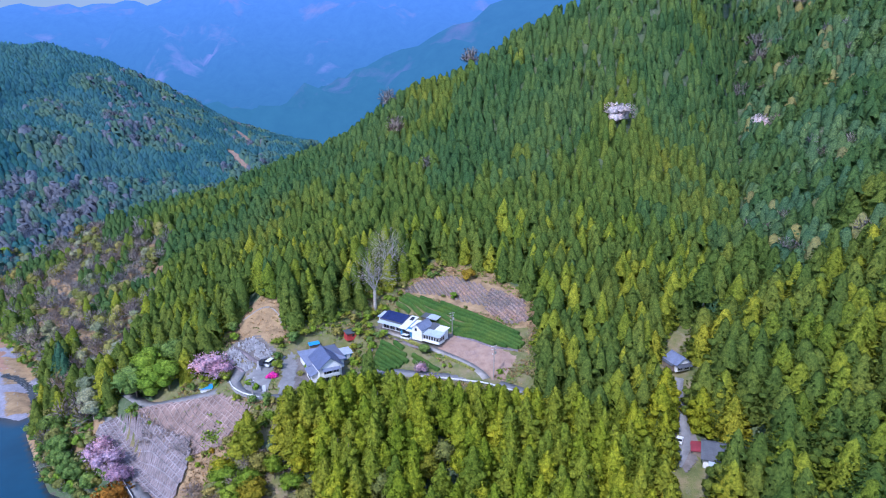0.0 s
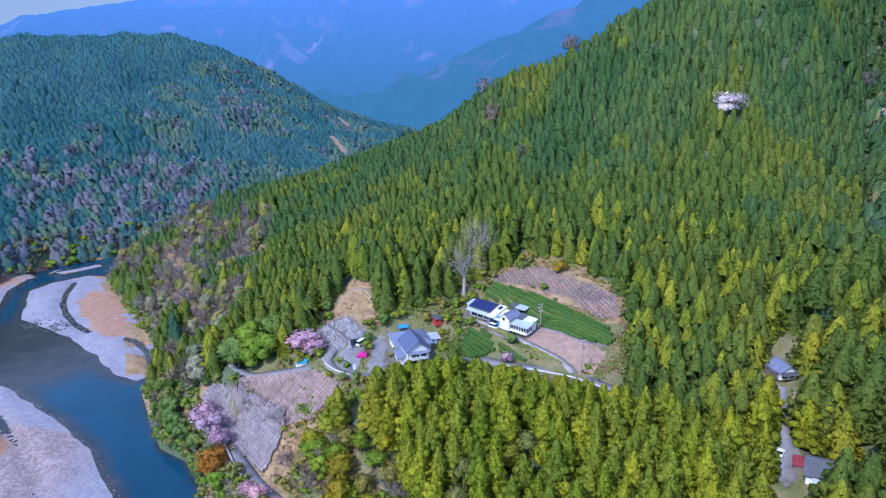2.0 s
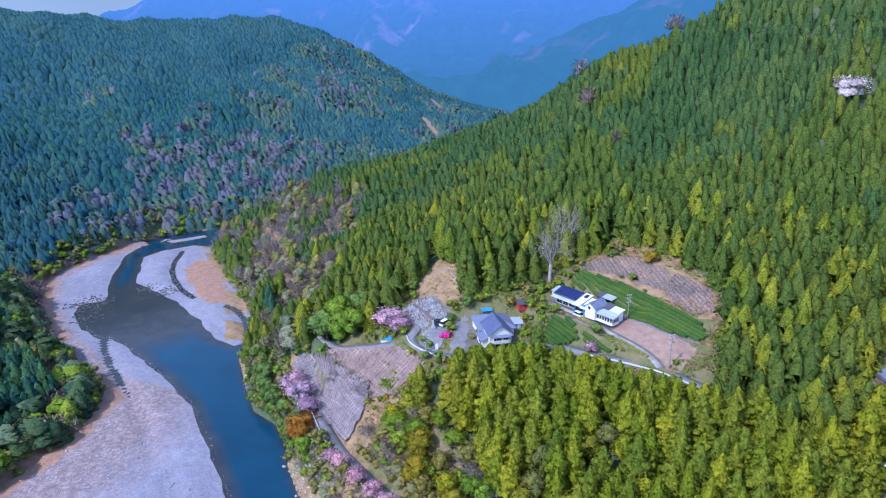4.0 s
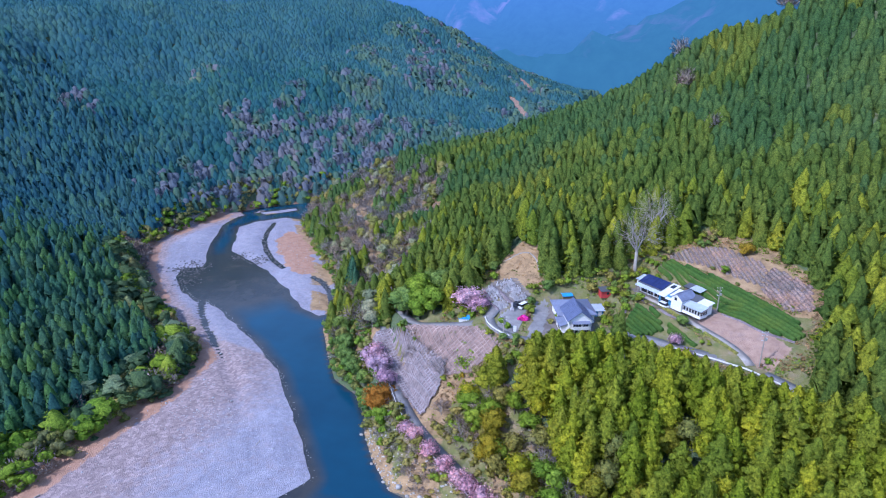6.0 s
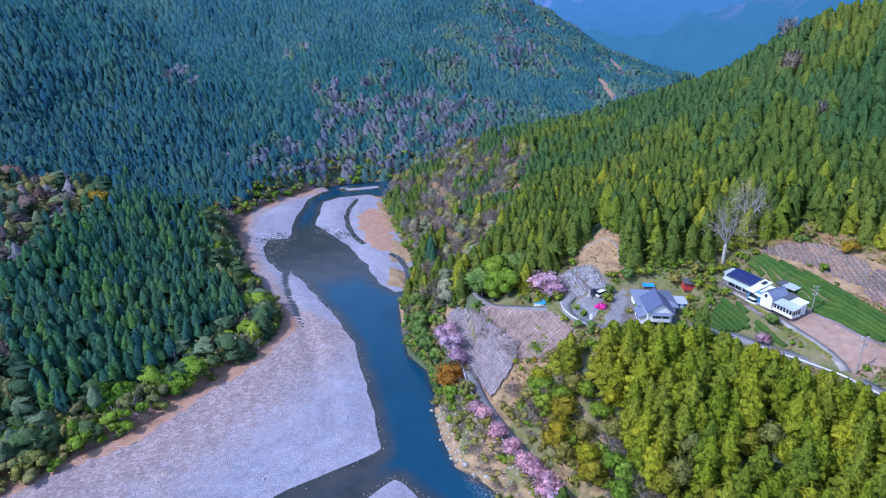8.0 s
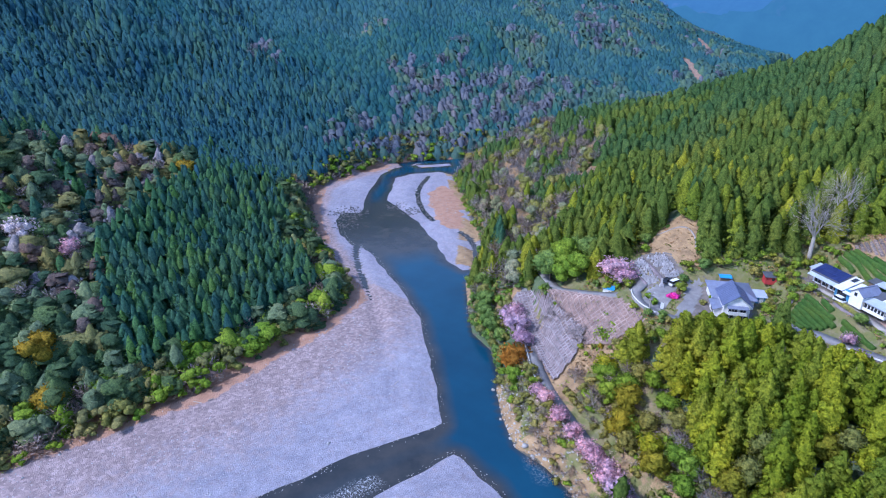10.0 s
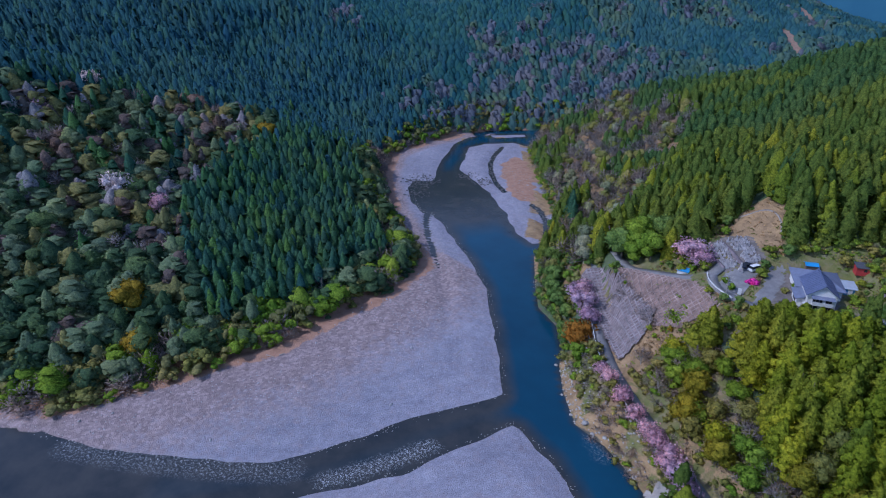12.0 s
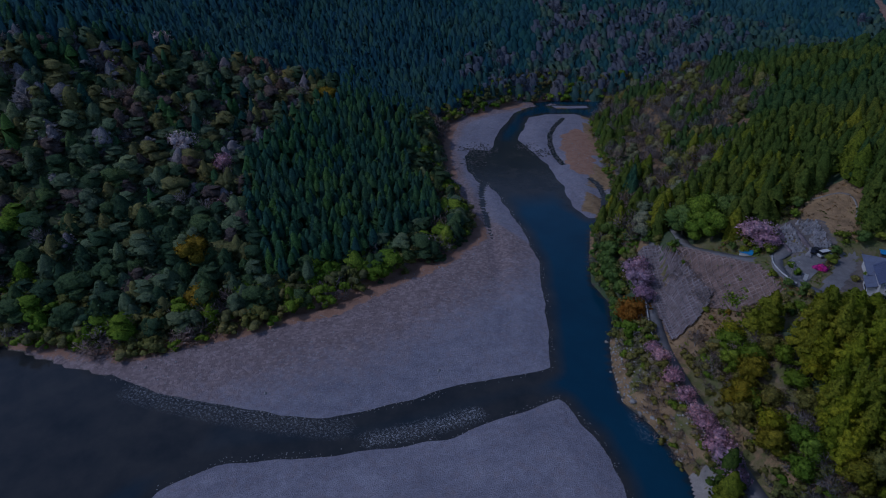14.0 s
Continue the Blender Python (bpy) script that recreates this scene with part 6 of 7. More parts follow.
def field(name, poly, direction, gap, wide, tall, material, label, skip=0.0, seed=1):
    d = np.array(direction) / np.hypot(*direction)
    c = np.mean(poly, axis=0)
    top = stand(name, c[0], c[1], 0, 0, label, "field")
    r = np.random.RandomState(seed)
    for k in range(-30, 31):
        o = c + np.array([-d[1], d[0]]) * gap * k
        for s0, s1 in clip_row(poly, o, d, 60):
            if skip:
                cuts = np.arange(s0, s1, r.uniform(3, 6))
            else:
                cuts = np.array([s0])
            for a, b in zip(cuts, np.r_[cuts[1:], s1]):
                if b - a > 1.2 and r.rand() > skip * 0.5:
                    v, f = hedge(o, d, a + skip * r.uniform(0, 0.5), b - skip, wide * (1 + skip * r.normal(0, 0.25)), tall * (1 + skip * r.normal(0, 0.4)), seed * 100 + k, 0.12 if skip else 0.03)
                    row = new("hedge_row", sheet_mesh("hedge_row", v - (c[0], c[1], 0), f, material, {"tint": np.full(len(v), r.uniform(0.2, 0.8))}, not skip))
                    row.parent = top


TEA_TOP = [(-17.6, 215.4), (-13.9, 219.2), (-6, 215.8), (3.7, 210), (14, 202), (25.5, 193), (26.5, 185.6), (24, 183.6), (16, 186), (4.2, 195), (1.5, 201), (-2.4, 205), (-8, 208.6)]
field("tea_field", TEA_TOP, (0.77, -0.63), 1.6, 1.36, 1.2, TEA, "clipped deep green tea rows behind the farmhouse", seed=1)
field("tea_field", [(-20.8, 192.2), (-16.8, 190.6), (-12.6, 187.6), (-11, 182), (-18.4, 176.4), (-23.2, 180.6)], (0.77, -0.63), 1.55, 1.32, 1.1, TEA, "clipped deep green tea rows below the farm lane", seed=2)
field("tea_field", [(-10.2, 184.8), (-5, 182.6), (-0.2, 178.6), (-1.6, 176.8), (-9.4, 181.6)], (0.77, -0.63), 1.55, 1.32, 1.1, TEA, "short clipped tea rows above the road", seed=3)
field("withered_field", [(-15.5, 221), (-8, 228.5), (2, 229.5), (16.5, 220), (15.5, 207.5), (7, 211.6), (0.1, 216.5)], (0.4, -0.92), 1.4, 1.1, 0.5, DRY_TEA, "withered brown tea rows on the slope", 0.0, 4)
field("withered_field", [(15.6, 213), (18.5, 218.5), (29, 209), (29.5, 197.7), (22.9, 196.5), (15, 204.5)], (0.5, -0.86), 1.4, 1.25, 0.5, DRY_TEA, "ragged grey-brown cut-back tea rows", 0.12, 5)
# ---------- latticed slope above the riverside road ----------
WALL_LOW = [(-108.6, 171), (-104, 175.7), (-93.7, 168.3), (-82, 161.6), (-72.9, 157), (-71.1, 152.3), (-71.6, 147), (-74.5, 142.6), (-78, 145), (-86, 151.4), (-92.5, 156.3), (-99.3, 163)]
WALL_HIGH = [(-93.9, 168.7), (-90.2, 169.3), (-78.9, 168.2), (-66.7, 168), (-56, 161), (-59.2, 157.6), (-62.4, 153.2), (-70.3, 153), (-72.7, 157.2), (-82, 161.8)]
lattice = draped(WALL_LOW, 1.0, 1.0, plain("pinkish stained masonry", (0.25, 0.195, 0.195), 0.9, vary=0.5, scale=3, relief=0.08), "retaining_wall", "stained masonry slope with a concrete lattice above the road", "retaining wall")
along, upward = np.array([0.77, -0.64]), np.array([0.64, 0.77])


wear = np.random.RandomState(90)


def lattice_beams(poly, gap, thick, proud, parent, material, weave=1.0):
    c = np.mean(poly, axis=0)
    for d, o_dir in ((along, upward), (upward, along)):
        for k in range(-22, 23):
            o = c + o_dir * gap * k
            for s0, s1 in clip_row(poly, o, d, 45):
                s = np.arange(s0, s1 + 0.5, 0.8)
                px, py = o[0] + d[0] * s, o[1] + d[1] * s
                z = ground_z(px, py) + proud + wear.normal(0, 0.03, len(s))
                px, py = px + wear.normal(0, 0.03, len(s)), py + wear.normal(0, 0.03, len(s))
                n = np.array([-d[1], d[0]]) * thick / 2
                v = np.concatenate([np.c_[px + n[0], py + n[1], z], np.c_[px - n[0], py - n[1], z], np.c_[px + n[0], py + n[1], z - 0.5], np.c_[px - n[0], py - n[1], z - 0.5]])
                m = len(s)
                i = np.arange(m - 1)
                f = np.concatenate([np.stack([i + m, i + m + 1, i + 1, i], 1), np.stack([i, i + 1, i + 2 * m + 1, i + 2 * m], 1), np.stack([i + 3 * m, i + 3 * m + 1, i + m + 1, i + m], 1)])
                ob = new("beam", sheet_mesh("beam", v, f, material))
                ob.parent = parent


lattice_beams(WALL_LOW, 1.25, 0.26, 1.3, lattice, LATTICE)
upper_lattice = draped(WALL_HIGH, 1.0, 0.55, plain("dry slope grass", (0.275, 0.185, 0.155), 0.95, vary=0.45, scale=2, relief=0.1), "embankment", "dry grassy bank with a concrete lattice", "embankment")
lattice_beams(WALL_HIGH, 1.35, 0.24, 0.74, upper_lattice, plain("brown-stained concrete beams", (0.34, 0.255, 0.225), 0.9, vary=0.6, scale=1.2))
draped([(-46.6, 110.6), (-43, 112.6), (-36, 106), (-30, 99), (-33, 97)], 0.8, 1.2, CONCRETE, "concrete_bank", "pale concrete river bank", "river wall")

# ---------- single trees that stand out ----------
for s in range(3):
    tree_kind(("cherry", s), broadleaf(s + 200, 900, 5.5, 4.0, 13, 0.1, 0.8, 0.5), boughs(s + 20, 5.2, 1.3, 3, 0.2), PINK, BARK)
    tree_kind(("pale cherry", s), broadleaf(s + 210, 620, 6.0, 4.6, 12, 0.1, 0.8, 0.5), boughs(s + 23, 6, 1.2, 3, 0.2), PALE_PINK, BARK)
tree_kind("orange", broadleaf(231, 800, 7.5, 4.8, 13, 0.1, 0.9, 0.6), boughs(31, 6.5, 1.2, 3, 0.25), RUST, BARK)
tree_kind("ochre", broadleaf(233, 360, 6.0, 3.8, 8, 0.1), boughs(33, 5, 1.2, 2, 0.2), OCHRE, BARK)
tree_kind("fresh", broadleaf(234, 420, 8.0, 3.2, 9, 0.05), boughs(34, 6.5, 1.0, 2, 0.2), FRESH, BARK)
tree_kind("evergreen", broadleaf(235, 420, 7.5, 4.0, 10, 0.05), boughs(35, 6.5, 1.1, 2, 0.25), BROAD, BARK)
tree_kind("pale", broadleaf(236, 360, 8.0, 4.2, 9, 0.1), boughs(36, 7, 1.1, 3, 0.22), PALE, PALE_BARK)
tree_kind("olive", broadleaf(237, 360, 6.5, 3.6, 9, 0.05), boughs(37, 5.5, 1.1, 2, 0.2), OLIVE, BARK)
tree_kind("magenta", broadleaf(238, 300, 1.5, 1.3, 6, 0.0), boughs(38, 1.1, 1.2, 2, 0.06), MAGENTA, BARK)


def single(name, key, x, y, tall, wide, label, category="tree", group=""):
    return tree(name, key, (x, y, zat(x, y) - 0.2, tall, wide), label, category, group)


for k, (x, y, s) in enumerate(((-75.3, 134.8, 0.65), (-71.2, 133.0, 0.75), (-64.2, 127.6, 0.8), (-58.1, 124.8, 0.72), (-52.7, 121.6, 0.75), (-48.8, 119.2, 0.9), (-43.6, 115.6, 1.05), (-40.0, 113.1, 0.95),
                                (-36.3, 110.1, 0.9), (-103.5, 163.5, 1.3), (-98.5, 158.4, 1.25), (-92.6, 153.4, 1.0))):
    single("cherry_tree", ("cherry", k % 3), x, y, s, s, "pink flowering cherry beside the riverside road", group="roadside cherries")
single("cherry_tree", ("cherry", 1), -75.0, 180.5, 1.1, 1.6, "broad pink flowering cherry beside the graves")
single("cherry_tree", ("cherry", 2), -70.2, 178.0, 0.85, 1.15, "pink flowering cherry beside the graves")
single("cherry_tree", ("cherry", 0), -6.9, 176.6, 0.75, 0.55, "small pink flowering cherry at the field road")
single("cherry_tree", ("cherry", 2), -3.8, 169.6, 0.6, 0.65, "small pink flowering cherry below the field road")
single("cherry_tree", ("pale cherry", 0), 92.5, 334, 1.9, 1.9, "pale wild cherry in full flower on the forest slope")
single("cherry_tree", ("pale cherry", 1), 190, 377, 1.7, 1.3, "pale wild cherry among broadleaf forest")
for x, y, key, s in ((-259, 65, ("pale cherry", 2), 1.5), (-247, 76, ("cherry", 0), 1.3), (-224, 67, ("cherry", 1), 0.9), (-338, 84, ("pale cherry", 1), 1.4), (-316, 56, ("cherry", 2), 1.2), (-150, 220, ("cherry", 1), 0.7)):
    single("cherry_tree", key, x, y, s * 1.15, s, "wild cherry in flower in the mixed wood")
single("maple_tree", "orange", -91.5, 146.4, 1.15, 1.15, "orange-leaved tree between road and river")
single("maple_tree", "ochre", 9.6, 225.6, 0.75, 0.8, "orange-yellow bush at the field's top")
for x, y, s in ((-184, 41, 1.4), (-204, 47, 1.7), (-292, 149, 1.6)):
    single("maple_tree", "ochre", x, y, s, s, "ochre tree in the western wood")
for x, y, s, key in ((-117, 166, 1.0, "evergreen"), (-121, 171.5, 1.15, "evergreen"), (-111.5, 162.5, 0.9, "evergreen"), (-126, 178, 1.0, "olive"), (-104.5, 158.6, 0.8, "evergreen"), (-131, 184, 1.1, "evergreen"),
                     (-99.5, 152.6, 0.75, "olive"), (-136, 191, 1.0, "olive"), (-87.6, 140.4, 0.85, "fresh"), (-112, 177, 0.9, "pale"), (-117, 184, 1.0, "pale"), (-108, 184, 0.9, "olive"),
                     (-140, 199, 1.0, "evergreen"), (-133, 203, 0.9, "pale"), (-104, 190, 1.1, "fresh"), (-98, 184, 1.1, "evergreen"), (-96, 194, 1.2, "evergreen"), (-90, 180, 1.3, "fresh"), (-88, 188, 1.5, "evergreen"), (-92.5, 177.5, 1.55, "fresh"), (-98.5, 179.5, 1.6, "evergreen"), (-104, 184.5, 1.2, "evergreen"), (-94.5, 183.5, 1.8, "fresh"), (-86.5, 177, 1.4, "fresh"), (-101, 191, 1.3, "fresh")):
    single("broadleaf_tree", key, x, y, s, s, {"evergreen": "rounded evergreen tree on the river bank", "olive": "olive scrubby tree on the river bank", "fresh": "bright green tree by the river bank", "pale": "pale budding tree by the river bank"}[key], group="bank trees")
tree_kind("tall cedar", conifer(300, 7, 8, 19, 3.4, 0.05, 0.8, 300, 0.2), stick((0, 0, -1), (0, 0, 18), 0.3, 0.05, 6), CEDAR_DEEP, BARK)
for x, y, s in ((-147, 217, 1.0), (-143, 214, 0.8), (-151, 222, 0.85)):
    single("cedar_tree", "tall cedar", x, y, s, s * 1.05, "tall dark cedar standing at the river's edge")
tree_kind("lane cedar", conifer(301, 6, 8, 17, 3.6, 0.3, 0.75, 260, 0.22), stick((0, 0, -1), (0, 0, 15), 0.34, 0.06, 6), CEDAR, PALE_BARK)
for x, y, s in ((93, 208, 1.15), (101, 222, 1.1), (108, 216, 1.2), (117, 226, 1.1)):
    single("cedar_tree", "lane cedar", x, y, s, s * 1.2, "tall cedar with a bare lower trunk above the lane")
for x, y, k, s in ((60.0, 152.5, 3, 1.15), (62.6, 158.5, 0, 1.05), (72.0, 154.5, 3, 1.0), (79.0, 149.5, 2, 1.1), (57.0, 141.0, 4, 1.0)):
    single("cedar_tree", ("cedar", k), x, y, s, s * 1.15, "broad green cedar leaning over the valley lane")
for x, y, s, key in ((-119.6, 164.6, 0.5, "evergreen"), (-115.4, 161.8, 0.6, "olive"), (-111.4, 160.0, 0.55, "evergreen"), (-107.6, 157.6, 0.5, "olive"), (-103.0, 154.2, 0.5, "evergreen"), (-123.4, 168.0, 0.55, "olive"), (-99.4, 150.2, 0.5, "evergreen")):
    single("broadleaf_tree", key, x, y, s, s * 1.2, "low bushy tree hanging over the river's edge", group="bank trees")
# great leafless tree behind the farmhouse
tree_kind("great bare", bare(77, 520, 16.0, 7.0, 0.3, 0.07, -0.4), boughs(77, 13, 1.6, 6, 0.5, 0.36, 2), plain("pale twigs", (0.5, 0.43, 0.38), 0.9, vary=0.2), PALE_BARK)
single("leafless_tree", "great bare", -25.2, 215.0, 1.55, 1.4, "great leafless tree with a pale trunk behind the farmhouse")
tree_kind("grey crown", bare(78, 420, 10, 4.6, 0.1, 0.5), boughs(78, 9, 1.0, 3, 0.2), TWIG, PALE_BARK)
for x, y, s in ((-26, 346, 1.3), (-33, 380, 1.4), (-9, 308, 0.9), (16, 386, 1.3), (226, 471, 1.6), (196, 422, 1.5), (215, 440, 1.4)):
    single("leafless_tree", "grey crown", x, y, s * 1.3, s, "grey leafless crown rising from the forest")
single("leafless_tree", "great bare", -21.5, 227.0, 1.5, 1.15, "pale leafless tree rising from the cedars behind the farmhouse")
single("azalea_bush", "magenta", -53.2, 176.6, 1.1, 1.5, "magenta azalea bush in flower beside the yard", "bush")
single("azalea_bush", "magenta", -54.4, 175.8, 0.8, 1.0, "magenta azalea bush in flower beside the yard", "bush")

# ---------- garden shrubs ----------
KEEP_OFF = [[(-47, 166), (-52, 193), (-40, 199), (-31, 193), (-29, 175), (-38, 168)], [(-27, 205), (-23, 198), (-3, 185), (5, 195), (-2, 206), (-20, 214)], TEA_TOP,
            [(-24, 181), (-21, 193), (-10, 188), (0, 179), (-2, 175.5), (-18, 175)], [(-15, 221), (-8, 229), (3, 230), (20, 219.5), (29.5, 208), (29, 197), (14, 204), (0, 214)],
            [(-74, 188), (-69, 194.5), (-63, 197), (-55, 190), (-52, 167), (-59, 167), (-67, 178)], [(-4, 189), (4, 195), (23, 185), (23, 178), (15, 172)],
            [(-54, 190), (-50, 192), (-47, 186), (-45, 164), (-50, 165)], WALL_LOW, WALL_HIGH, CUT]
for small, mat in (("low olive", OLIVE), ("low green", BROAD), ("low fresh", FRESH), ("low ochre", OCHRE), ("low gold", YELLOW_GREEN)):
    tree_kind(small, broadleaf(len(small) + 240, 170, 7.0, 3.8, 5, 0.05, 1.1, 0.7, 0.25, 0.7), boughs(39, 5, 1.1, 1, 0.2), mat, BARK)
SHRUB_KINDS = (("low olive", "olive garden shrub on the shelf"), ("low green", "rounded green shrub on the shelf"), ("low fresh", "bright green shrub on the shelf"), ("low ochre", "yellow-brown shrub on the shelf"), ("low gold", "yellow-green shrub on the shelf"))
qx, qy = scatter((-100, 34, 150, 240), 2.6, 61)
ok = inside(SHELF, qx, qy) & (road_gap(qx, qy) > -1)
for poly in KEEP_OFF:
    ok &= ~inside(poly, qx, qy)
for line, w in (([(-91, 171), (-84.5, 169.6), (-78, 170), (-68, 170.6), (-64.5, 174), (-62.4, 169.3), (-57.5, 166.4), (-46, 165.6)], 3.4), ([(-26, 178), (-7, 175.4), (10, 170.9), (21, 166.6), (34, 160)], 3.6), ([(-5, 188.6), (8.1, 178.2), (13.2, 171)], 2.6)):
    ok &= away(line, qx, qy) > w
dense = ripple(qx, qy, 18, 62)
ok &= (dense > -1.0) & ((qx < -14) | (dense > 0.7))
rs = random.Random(9)
for x, y in zip(qx[ok], qy[ok]):
    key, words = SHRUB_KINDS[rs.choices(range(5), (2.5, 4, 4.5, 0.2, 4))[0]]
    t_ = rs.uniform(0.14, 0.5)
    single("shrub", key, x, y, t_, t_ * rs.uniform(0.9, 1.5), words, "shrub", "shelf shrubs")
for x, y, key, t_ in ((-5.9, 184.6, "evergreen", 0.42), (3.9, 214.2, "fresh", 0.4), (0, 216, "olive", 0.22), (8, 208, "olive", 0.2), (-44, 186, "evergreen", 0.35), (-43.4, 181, "fresh", 0.3), (-45, 177.6, "olive", 0.28),
                      (-50.8, 193.6, "evergreen", 0.5), (-65.6, 218, "evergreen", 0.8), (-73, 199, "evergreen", 0.5), (-57, 170.4, "fresh", 0.3), (-59.8, 172.6, "fresh", 0.3), (-36.6, 198.6, "olive", 0.5)):
    single("shrub", key, x, y, t_, t_ * 1.3, "clipped garden shrub beside the houses", "shrub", "garden shrubs")
# low hedge between lane and field road
for line in ([(0.4, 182.2), (5, 178.6), (9.6, 174.8)],):
    v, f = hedge((0.4, 182.2), np.array([0.78, -0.62]), 0, 12, 0.9, 0.7, 5)
    tagged(new("hedge", sheet_mesh("hedge", v, f, OLIVE, {"tint": np.full(len(v), 0.4)}, True)), "low clipped hedge along the farm lane", "hedge")
v, f = hedge((-13.6, 193.6), np.array([0.8, -0.6]), 0, 9, 0.9, 0.9, 6)
tagged(new("hedge", sheet_mesh("hedge", v, f, OLIVE, {"tint": np.full(len(v), 0.5)}, True)), "low clipped hedge before the farmhouse", "hedge")
for line, words in (([(-21.4, 195.2), (-15, 191.6), (-10, 188.2), (-5, 185)], "dry stone terrace wall above the lower tea"), ([(-23.6, 190), (-23.6, 184), (-24.4, 180)], "dry stone terrace wall beside the lower tea"),
                    ([(4.6, 194.4), (15.5, 185.6), (24, 183.4)], "low stone kerb between tea and bare earth")):
    v, f, *_ = ribbon(line, 0.6, 0.35, 1.0, 1.3)
    tagged(new("terrace_wall", sheet_mesh("terrace_wall", v, f, MASONRY)), words, "wall", kind="structure")

# ---------- scrub on the bank strip and round the latticed slope ----------
qx, qy = scatter((-108, 14, 82, 176), 1.9, 63)
d = away(LOWER_ROAD, qx, qy)
ok = ((inside(BANK_STRIP, qx, qy) & (d > 2.6) & (away(RIGHT_BANK, qx, qy) > np.where(qx > -67, 0.8, 3.2))) | (inside(BROW_SCRUB, qx, qy) & (d > 3.2) & (d < 26)) | ((qx > -40) & (d > 3.2) & (d < 20) & (side_of(LOWER_ROAD, qx, qy) > 0))) & (ripple(qx, qy, 14, 64) > -0.9)
qx, qy = qx[ok], qy[ok]
dice = np.random.RandomState(64).uniform(0, 1, len(qx))
LOW = [broadleaf(s + 90, 36, 2.4, 2.1, 3, 0.0, 1.3, 0.65) for s in range(3)]
for lo, hi, mat, models, words in ((0, 0.36, OLIVE, LOW, "olive bank scrub"), (0.36, 0.5, FRESH, LOW, "fresh green bank scrub"), (0.5, 1, TWIG, [bare(s + 70, 110, 2.4, 1.9, 0.0, 0.7) for s in range(3)], "leafless brown bank scrub")):
    sel = (dice >= lo) & (dice < hi)
    woods("bank_scrub", models, spots_at(qx[sel], qy[sel], 65, (0.6, 1.3)), mat, words + " beside the road", "scrub", seed=66)

# thicket hanging over the right bank
qx, qy = scatter((-268, -88, 134, 352), 2.6, 67)
ok = ((away(RIGHT_BANK, qx, qy) < 9) | ((away(RIGHT_BANK, qx, qy) < 32) & (qx > -150) & (qy < 205) & (road_gap(qx, qy) > 1) & ~inside(WALL_AREA, qx, qy) & ~inside(WALL_LOW, qx, qy) & ~inside(SHELF, qx, qy) & (qx < -97))) & (signed(FLOOR, qx, qy) < -0.3) & (qx < -92)
qx, qy = qx[ok], qy[ok]
dice = np.random.RandomState(68).uniform(0, 1, len(qx)) + 0.2 * ripple(qx, qy, 22, 69)
for lo, hi, mat, models, words in ((-1, 0.35, OLIVE, SHRUB, "olive thicket"), (0.35, 0.6, BROAD, SHRUB, "dark green thicket"), (0.6, 0.75, FRESH, SHRUB, "fresh green thicket"), (0.75, 2, TWIG, [bare(s + 75, 80, 4.0, 2.4, 0.05, 0.6) for s in range(3)], "leafless thicket")):
    sel = (dice >= lo) & (dice < hi)
    woods("bank_thicket", models, spots_at(qx[sel], qy[sel], 68, (0.5, 1.3), (0.7, 1.2)), mat, words + " hanging over the river bank", "scrub", seed=69)

# ---------- stones ----------
ico = [(0, 0, 1), (0.9, 0, 0.45), (0.28, 0.85, 0.4), (-0.72, 0.53, 0.45), (-0.72, -0.53, 0.4), (0.28, -0.85, 0.45), (0.72, 0.53, -0.4), (-0.28, 0.85, -0.4), (-0.9, 0, -0.4), (-0.28, -0.85, -0.4), (0.72, -0.53, -0.4)]
ico_f = [(0, 1, 2), (0, 2, 3), (0, 3, 4), (0, 4, 5), (0, 5, 1), (1, 6, 2), (2, 6, 7), (2, 7, 3), (3, 7, 8), (3, 8, 4), (4, 8, 9), (4, 9, 5), (5, 9, 10), (5, 10, 1), (1, 10, 6)]
rb = np.random.RandomState(70)
STONES = [(np.array(ico) * rb.uniform(0.7, 1.2, (11, 3)) * (1, 0.8, 0.6), np.array(ico_f)) for _ in range(5)]
sx_, sy_ = scatter((-320, -60, -20, 320), 1.5, 71, 0.5)
keep = np.random.RandomState(72).uniform(0, 1, len(sx_))
band = ripple(sx_, sy_, 45, 73)
bar = np.maximum.reduce([signed(p, sx_, sy_) for p in (BAR_LEFT, BAR_RIGHT)])
ok = (bar > 3) & (signed(FLOOR, sx_, sy_) > 3) & (keep < np.clip(0.3 + 0.5 * band, 0.03, 0.8))
sx_, sy_ = sx_[ok], sy_[ok]
n = len(sx_)
size = rb.uniform(0.1, 0.32, n) * (1 + (rb.uniform(0, 1, n) > 0.97) * 1.2)
woods("gravel_stones", STONES, np.stack([sx_, sy_, ground_z(sx_, sy_) + size * 0.1, size, size], 1), plain("river stones", (0.36, 0.36, 0.37), 0.85, vary=0.3, scale=2), "loose rounded stones on the gravel bar", "stones", 74)
bx_, by_ = scatter((-100, -40, 105, 150), 0.8, 75, 0.5)
d = signed(FLOOR, bx_, by_)
ok = (np.abs(d + 3.9) < 4.7) & (away(RIGHT_BANK, bx_, by_) < 8.0) & (bx_ > -95) & (bx_ < -48) & (np.random.RandomState(76).uniform(0, 1, len(bx_)) < np.where(d > 0, 0.03, 0.5))
bx_, by_ = bx_[ok], by_[ok]
size = rb.uniform(0.12, 0.55, len(bx_))
woods("bank_stones", STONES, np.stack([bx_, by_, np.maximum(ground_z(bx_, by_), -0.1) + size * 0.15, size, size], 1), BOULDER, "pale tumbled stones along the river's edge", "stones", 77)
